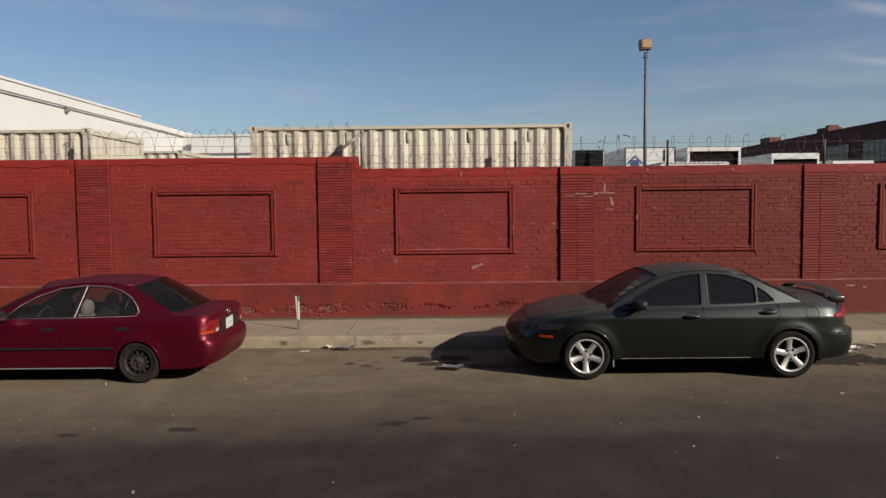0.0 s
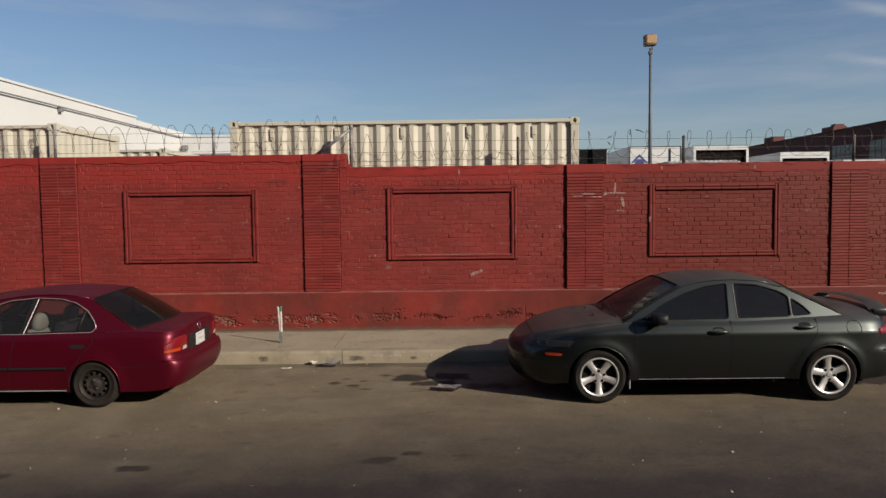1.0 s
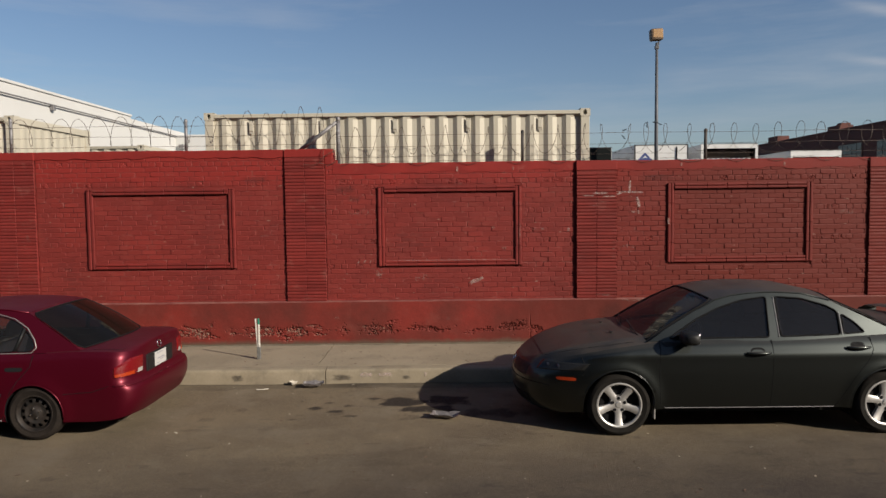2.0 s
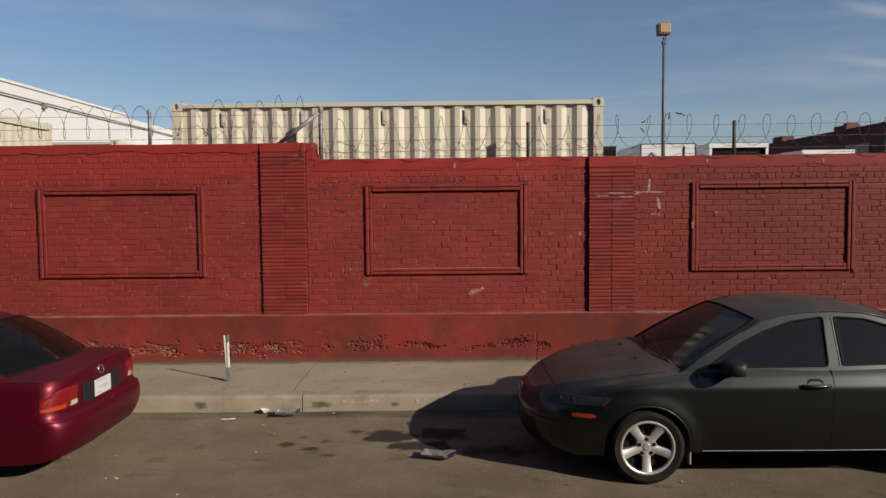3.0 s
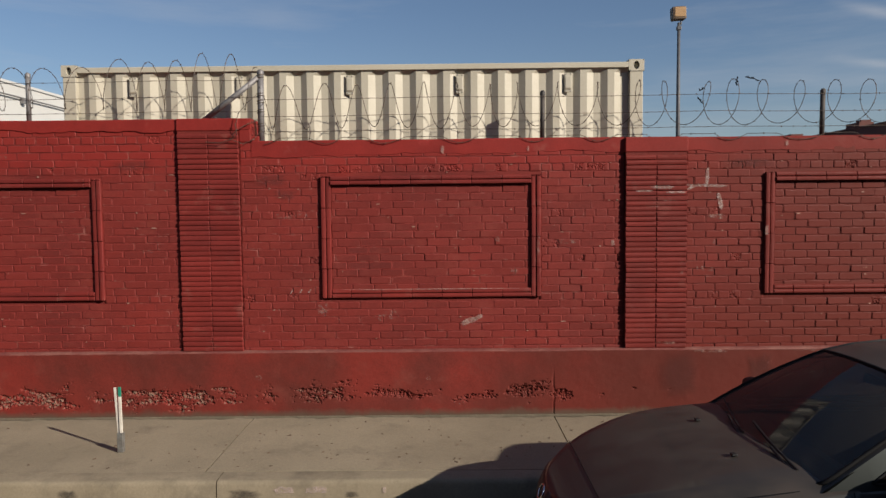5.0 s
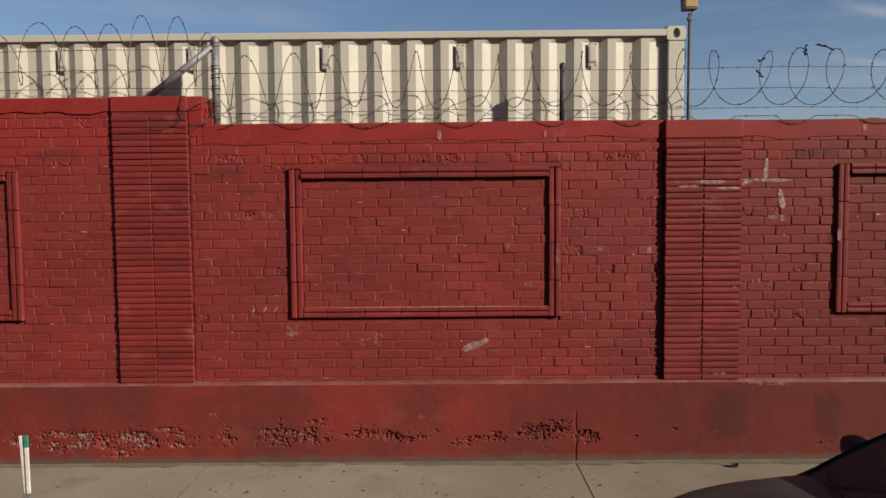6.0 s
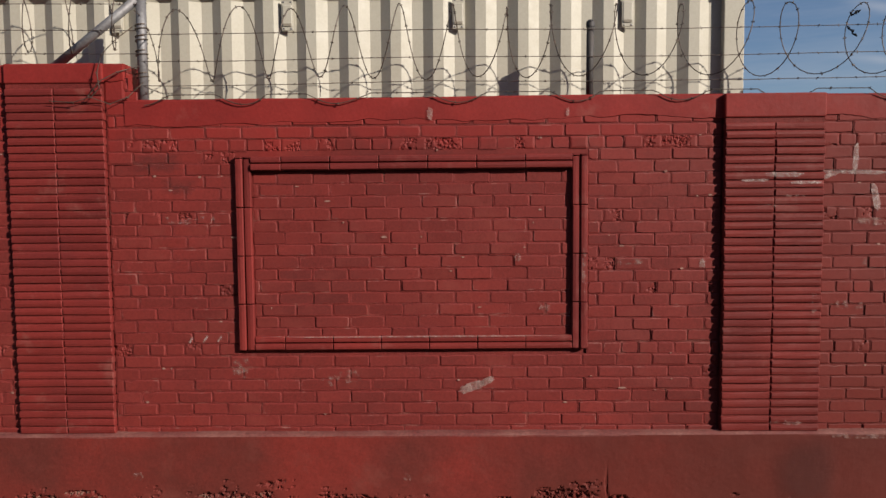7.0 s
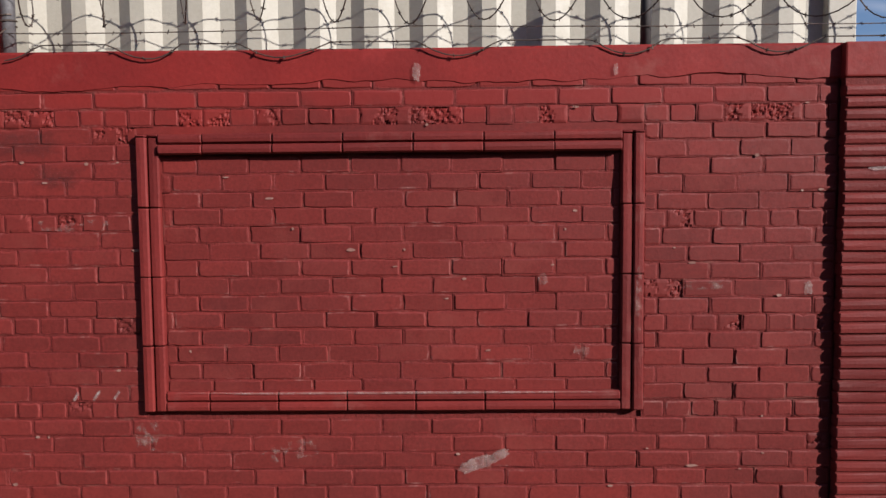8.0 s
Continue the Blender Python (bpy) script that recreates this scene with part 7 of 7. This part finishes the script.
M_CLEAR = mat("cloudy_plastic", (0.115, 0.105, 0.105), 0.25, grain=0.25, fine=30, coat=0.3)
M_PAPER = mat("dirty_paper", (0.516, 0.4816, 0.4128), 0.8, color2=(0.387, 0.344, 0.2838), scale=12, grain=0.1)
litter("plastic_tray", -1.93, 10.42, 0.045, 0.27, 0.18, 0.05, 8, M_CLEAR, "crushed clear plastic tray in the gutter", 3)
litter("paper_scrap", -2.20, 10.50, 0.045, 0.09, 0.07, 0.045, 30, M_PAPER, "small crumpled white paper scrap", 5)
litter("plastic_tray", -0.24, 9.12, 0.008, 0.30, 0.17, 0.05, -12, M_CLEAR, "crushed clear plastic tray on the asphalt", 7)
litter("cardboard_sheet", 5.62, 9.92, 0.03, 0.42, 0.22, 0.025, -14, M_PAPER, "flattened dirty white cardboard sheet", 9)
litter("cardboard_sheet", 5.95, 10.15, 0.035, 0.30, 0.18, 0.03, 20, M_PAPER, "flattened dirty white cardboard sheet", 10)
bm = tubed([(5.9 + 0.42 * t + 0.05 * math.sin(9 * t), 10.32 + 0.08 * math.sin(6 * t), 0.065 + 0.02 * math.sin(11 * t)) for t in span(0, 1, 24)], 0.018, 7)
solid("cloth_strip", bm, mat("grey_cloth", (0.1804, 0.1722, 0.164), 0.9, grain=0.15), "twisted grey cloth strip in the gutter", "litter", crease=60)
litter("leaf_scrap", 2.28, 12.12, WALK_Z, 0.06, 0.05, 0.028, 0, M_TRIM, "dark scrap against the wall foot", 12)
litter("stick", -2.55, 10.28, 0.04, 0.16, 0.012, 0.012, 12, M_PAPER, "pale stick lying in the gutter", 13)

# crumbs and small bits strewn over the street
r = random.Random(8)
bm = bmesh.new()
for _ in range(420):
    x, y = r.uniform(-8, 8), 10.5 - abs(r.gauss(0, 2.6))
    if y < 3.8:
        continue
    q = r.uniform(0.006, 0.02) if r.random() < 0.85 else r.uniform(0.02, 0.035)
    m = Matrix.LocRotScale((x, y, road_z(x, y) + 0.003 + q * 0.2), Euler((r.uniform(-0.4, 0.4), r.uniform(-0.4, 0.4), r.uniform(0, 6))), (q * r.uniform(0.7, 2.0), q, q * 0.4))
    bmesh.ops.create_icosphere(bm, subdivisions=1, radius=0.5, matrix=m)
solid("grit", bm, mat("pale_grit", (0.3444, 0.3034, 0.2378), 0.85, color2=(0.0984, 0.0738, 0.0492), scale=3, grain=0.2, jitter=0.5), "pale grit and crumbs strewn over the asphalt", "grit", kind="stuff")
bm = bmesh.new()
for _ in range(110):
    x, y = r.gauss(-0.8, 1.5), r.uniform(10.85, 12.1)
    q = r.uniform(0.006, 0.02)
    m = Matrix.LocRotScale((x, y, WALK_Z + 0.006), Euler((0, 0, r.uniform(0, 6))), (q * r.uniform(1.0, 2.6), q, 0.006))
    bmesh.ops.create_icosphere(bm, subdivisions=1, radius=0.5, matrix=m)
for _ in range(150):
    x, y = r.uniform(-6.5, 6.5), r.gauss(7.3, 0.9)
    if 4.5 < y < 10.3:
        q = r.uniform(0.006, 0.022)
        m = Matrix.LocRotScale((x, y, road_z(x, y) + 0.008), Euler((0, 0, r.uniform(0, 6))), (q * r.uniform(1.0, 3.0), q, 0.006))
        bmesh.ops.create_icosphere(bm, subdivisions=1, radius=0.5, matrix=m)
solid("dry_leaves", bm, mat("brown_flecks", (0.0984, 0.0574, 0.0369), 0.9, grain=0.2, jitter=0.3), "brown leaf flecks scattered on pavement and street", "leaves", kind="stuff")


# dirt gathered along the wall foot
bm = bmesh.new()
prev = None
for i in range(460):
    x = -9.2 + 0.04 * i
    wide = max(0.012, 0.045 + 0.05 * fbm(x, 2, 1.1, 71) + 0.03 * fbm(x, 5, 6, 73))
    row = [bm.verts.new((x, PLINTH_Y - w, WALK_Z + h)) for w, h in ((-0.006, 0.016), (wide * 0.4, 0.009), (wide, 0.0035))]
    if prev:
        for k in range(2):
            bm.faces.new((prev[k], prev[k + 1], row[k + 1], row[k]))
    prev = row
solid("wall_foot_dirt", bm, mat("mossy_dirt", (0.0861, 0.07216, 0.04756), 0.95, color2=(0.1312, 0.1066, 0.0738), scale=3.0, grain=0.3, bump=0.004), "dark mossy dirt gathered along the wall foot", "dirt", kind="stuff")


# ---- worn paint marks and a painted lit edge on the wall ----
def worn_mat(name, color, lo, hi, most=1.0, soft=False):
    """Rubbed paint that lets the wall through in grains."""
    m = bpy.data.materials.new(name)
    m.use_nodes = True
    n, l = m.node_tree.nodes, m.node_tree.links
    b = n["Principled BSDF"]
    b.inputs["Base Color"].default_value, b.inputs["Roughness"].default_value = (*color, 1), 0.8
    geo, t, q = n.new("ShaderNodeNewGeometry"), n.new("ShaderNodeTexNoise"), n.new("ShaderNodeMapRange")
    t.inputs["Scale"].default_value, t.inputs["Detail"].default_value, t.inputs["Roughness"].default_value = 26.0, 7.0, 0.7
    q.inputs["From Min"].default_value, q.inputs["From Max"].default_value, q.inputs["To Max"].default_value = lo, hi, most
    l.new(geo.outputs["Position"], t.inputs["Vector"])
    l.new(t.outputs["Fac"], q.inputs["Value"])
    out = q.outputs[0]
    if soft:       # thins out towards the rim
        a, mu = n.new("ShaderNodeAttribute"), n.new("ShaderNodeMath")
        a.attribute_name, mu.operation = "fade", "MULTIPLY"
        l.new(out, mu.inputs[0])
        l.new(a.outputs["Fac"], mu.inputs[1])
        out = mu.outputs[0]
    l.new(out, b.inputs["Alpha"])
    return m


M_CHALK = worn_mat("rubbed_paint_and_lit_edge", (0.3608, 0.2378, 0.2132), 0.28, 0.62, 0.62)
M_STROKE = worn_mat("white_paint_stroke", (0.4428, 0.3444, 0.3198), 0.34, 0.62, 0.58)
M_GRIME = worn_mat("dark_kerb_grime", (0.055, 0.044, 0.035), 0.05, 0.75, 0.80, True)
M_BAND = worn_mat("brushed_dark_red_coat", (0.066, 0.0115, 0.0078), 0.0, 0.5, 0.38, True)
M_DULL = worn_mat("dull_mauve_wear", (0.085, 0.022, 0.020), 0.20, 0.62, 0.36, True)
M_FAINT = worn_mat("faint_white_wear", (0.328, 0.1968, 0.1722), 0.48, 0.80)


def smear(x, z, w, h, turn, material, seed, y=None, label="rubbed white paint mark on the brick wall"):
    bm = bmesh.new()
    rr = random.Random(seed)
    n = 22
    fade = bm.verts.layers.float.new("fade")
    mid = bm.verts.new((0, 0, 0))
    mid[fade] = 1.0
    rings = [[], []]
    for i in range(n):
        a = 2 * math.pi * i / n
        k = 1 + rr.uniform(-0.22, 0.16)
        c, s2 = math.cos(a), math.sin(a)
        for ring, q in zip(rings, (0.5, 1.0)):
            v = bm.verts.new((math.copysign(abs(c) ** 0.6, c) * w / 2 * k * q, 0, math.copysign(abs(s2) ** 0.6, s2) * h / 2 * k * q))
            v[fade] = 1.0 if q < 1 else 0.0
            ring.append(v)
    for i in range(n):
        j = (i + 1) % n
        bm.faces.new((mid, rings[0][i], rings[0][j]))
        bm.faces.new((rings[0][i], rings[1][i], rings[1][j], rings[0][j]))
    ob = solid("paint_mark", bm, material, label, "paint mark", "worn marks on the wall")
    ob.matrix_basis = pose(x, (WALL_Y - 0.0035) if y is None else y, z, 0, turn, 0)
    return ob


# strokes beside the second pilaster, patch below the panel, chips and rubbed spots
FRONT = WALL_Y - 0.0375
for x, z, w, h, a, m in ((2.575, 2.585, 0.036, 0.17, 2, M_STROKE), (2.57, 2.503, 0.38, 0.026, 2, M_STROKE), (2.705, 2.345, 0.045, 0.17, -12, M_STROKE), (2.43, 2.49, 0.13, 0.03, -24, M_STROKE),
                         (2.68, 2.20, 0.20, 0.05, 0, M_FAINT), (2.70, 1.94, 0.14, 0.06, 0, M_FAINT), (2.55, 1.68, 0.20, 0.05, 3, M_FAINT), (0.215, 1.175, 0.17, 0.055, -18, M_CHALK),
                         (0.31, 1.215, 0.09, 0.04, -20, M_CHALK), (-1.61, 2.239, 0.16, 0.05, 4, M_FAINT), (-1.45, 2.25, 0.12, 0.03, 0, M_FAINT), (-1.56, 1.484, 0.014, 0.05, 35, M_STROKE),
                         (-1.47, 1.487, 0.014, 0.05, 35, M_STROKE), (-1.38, 1.49, 0.014, 0.05, 35, M_STROKE), (1.645, 1.945, 0.035, 0.06, 0, M_CHALK), (0.665, 1.675, 0.07, 0.06, 0, M_FAINT),
                         (5.866, 2.167, 0.22, 0.05, 0, M_FAINT), (5.08, 2.343, 0.18, 0.03, 0, M_FAINT), (-0.6, 1.24, 0.26, 0.09, -8, M_FAINT), (-1.25, 1.30, 0.10, 0.14, 10, M_FAINT),
                         (0.50, 1.99, 0.04, 0.05, 0, M_FAINT), (-3.0, 1.9, 0.12, 0.03, 0, M_FAINT), (-4.4, 2.85, 0.1, 0.03, 0, M_FAINT), (1.2, 1.96, 0.22, 0.04, 0, M_FAINT)):
    smear(x, z, w, h, a, m, int(abs(x * 100 + z * 10)))
for x, z, w, h in ((-0.039, 2.883, 0.035, 0.075), (0.807, 2.885, 0.02, 0.05), (3.35, 2.91, 0.03, 0.05), (4.9, 2.90, 0.03, 0.05)):
    smear(x, z, w, h, 0, M_CHALK, int(abs(x * 50)), WALL_Y - 0.012, "white chip in the painted wall top")
for x, z, w, h in ((1.95, 2.455, 0.16, 0.018), (2.12, 2.49, 0.22, 0.03), (2.25, 2.44, 0.2, 0.02), (2.20, 2.36, 0.16, 0.016), (2.05, 2.30, 0.12, 0.014), (2.16, 0.945, 0.2, 0.03), (2.32, 1.70, 0.03, 0.14), (-6.6, 1.9, 0.05, 0.1)):
    smear(x, z, w, h, 0, M_STROKE if z > 2.4 else M_FAINT, int(abs(x * 70 + z)), FRONT - (0.012 if x > 0 else 0.0), "rubbed white paint mark on the pilaster")
smear(0.905, 1.90, 0.026, 0.30, 0, M_FAINT, 61, WALL_Y - 0.039, "rubbed white mark on the panel moulding")
# thin pale line that paints sunlight on the bottom rail's top edge
smear(-0.14, 1.503, 1.72, 0.010, 0, M_CHALK, 62, WALL_Y - 0.0345, "pale line painted along the sunlit moulding edge")
smear(3.155, 2.06, 0.03, 0.10, 0, M_CHALK, 63, WALL_Y - 0.039, "rubbed white mark on the panel moulding")
for x, z, w, h in ((7.05, 0.77, 0.16, 0.035), (7.3, 0.74, 0.08, 0.03), (2.60, 0.865, 0.35, 0.03), (3.6, 0.865, 0.4, 0.025), (-1.9, 0.63, 0.06, 0.05), (0.1, 0.36, 0.10, 0.04), (-0.2, 0.62, 0.05, 0.05)):
    smear(x, z, w, h, 0, M_CHALK if x > 6.9 else M_FAINT, int(abs(x * 30 + 3)), PLINTH_Y - 0.006, "bare patch where plinth paint has flaked")
# darker brushed coats on the plinth, dull rubbed patches beside the first pilaster
for x, w in ((3.10, 0.30), (2.30, 0.42), (3.85, 0.34), (5.4, 0.5)):
    smear(x, 0.62, w, 0.48, 0, M_BAND, int(x * 40), PLINTH_Y - 0.0075, "darker brushed coat of red on the plinth")
for x, z, w, h in ((-1.74, 2.60, 0.34, 0.14), (-1.60, 2.45, 0.26, 0.12), (-3.1, 2.75, 0.5, 0.12), (3.0, 2.72, 0.5, 0.12)):
    smear(x, z, w, h, 0, M_DULL, int(abs(x * 45)), None, "dull rubbed patch on the painted brick")
# dark grime on the kerb
for x, w, h in ((-1.58, 0.30, 0.09), (-2.95, 0.16, 0.10), (-4.6, 0.3, 0.08), (-0.75, 0.12, 0.06)):
    ob = smear(x, 0, w, h, 0, M_GRIME, int(abs(x * 60)), 0, "dark grime stain on the kerb face")
    ob.matrix_basis = pose(x, KERB_Y - 0.0330, 0.120, -3.6, 0, 0)
# white scuffs on the kerb
for x, w in ((-1.27, 0.16), (-1.02, 0.18), (-0.5, 0.03)):
    ob = smear(x, 0, w, 0.05, 0, M_STROKE, int(abs(x * 90)), 0, "white scuff on the kerb face")
    ob.matrix_basis = pose(x, KERB_Y - 0.0310, 0.155, -3.6, 0, 0)

# tiny pale chips strewn over the painted brick
r = random.Random(21)
bm = bmesh.new()
for _ in range(210):
    x = r.uniform(-7.5, 7.5)
    z = r.uniform(0.95, 2.80)
    if any(a - 0.01 < x < b + 0.01 for a, b in pil_spans()):
        continue
    y = WALL_Y - 0.0036
    for a, b, foot in panel_spans():
        if a < x < b and foot < z < PANEL_Z1:
            y += 0.006
            if x < a + 0.12 or x > b - 0.12 or z < foot + 0.12 or z > PANEL_Z1 - 0.12:
                y = None
                break
    if y is None:
        continue
    z = BRICK_Z + COURSE * (round((z - BRICK_Z) / COURSE) + r.uniform(-0.16, 0.16))
    w, h = r.uniform(0.004, 0.016) * (2.2 if r.random() < 0.2 else 1.0), r.uniform(0.003, 0.009)
    n = 7
    bm.faces.new([bm.verts.new((x + w * math.cos(2 * math.pi * k / n) * r.uniform(0.6, 1.1), y, z + h * math.sin(2 * math.pi * k / n) * r.uniform(0.6, 1.1))) for k in range(n)])
solid("paint_chips", bm, mat("bare_brick_fleck", (0.30, 0.165, 0.13), 0.8, color2=(0.20, 0.085, 0.065), scale=5, grain=0.2), "tiny pale chips where the wall paint has flaked", "paint chips", kind="stuff")

# ---- the bricks of the nearest bay, one by one ----
BRICK_CACHE = {}
for x, z, w, h, proud, seed, pitted in NEAR:
    key = (round(round(w / 0.004) * 0.004, 3), int(seed * 10) if w > 0.2 else int(seed * 3), pitted, x < -1.1)
    if key not in BRICK_CACHE:
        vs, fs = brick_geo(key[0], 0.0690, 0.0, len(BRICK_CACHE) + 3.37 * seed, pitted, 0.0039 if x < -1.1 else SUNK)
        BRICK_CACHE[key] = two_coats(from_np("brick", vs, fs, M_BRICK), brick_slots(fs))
    ob = new("brick", BRICK_CACHE[key])
    ob.parent = wall
    ob.matrix_basis = pose(x, WALL_Y - proud, z, 0, (seed - 0.5) * 0.5, 0)
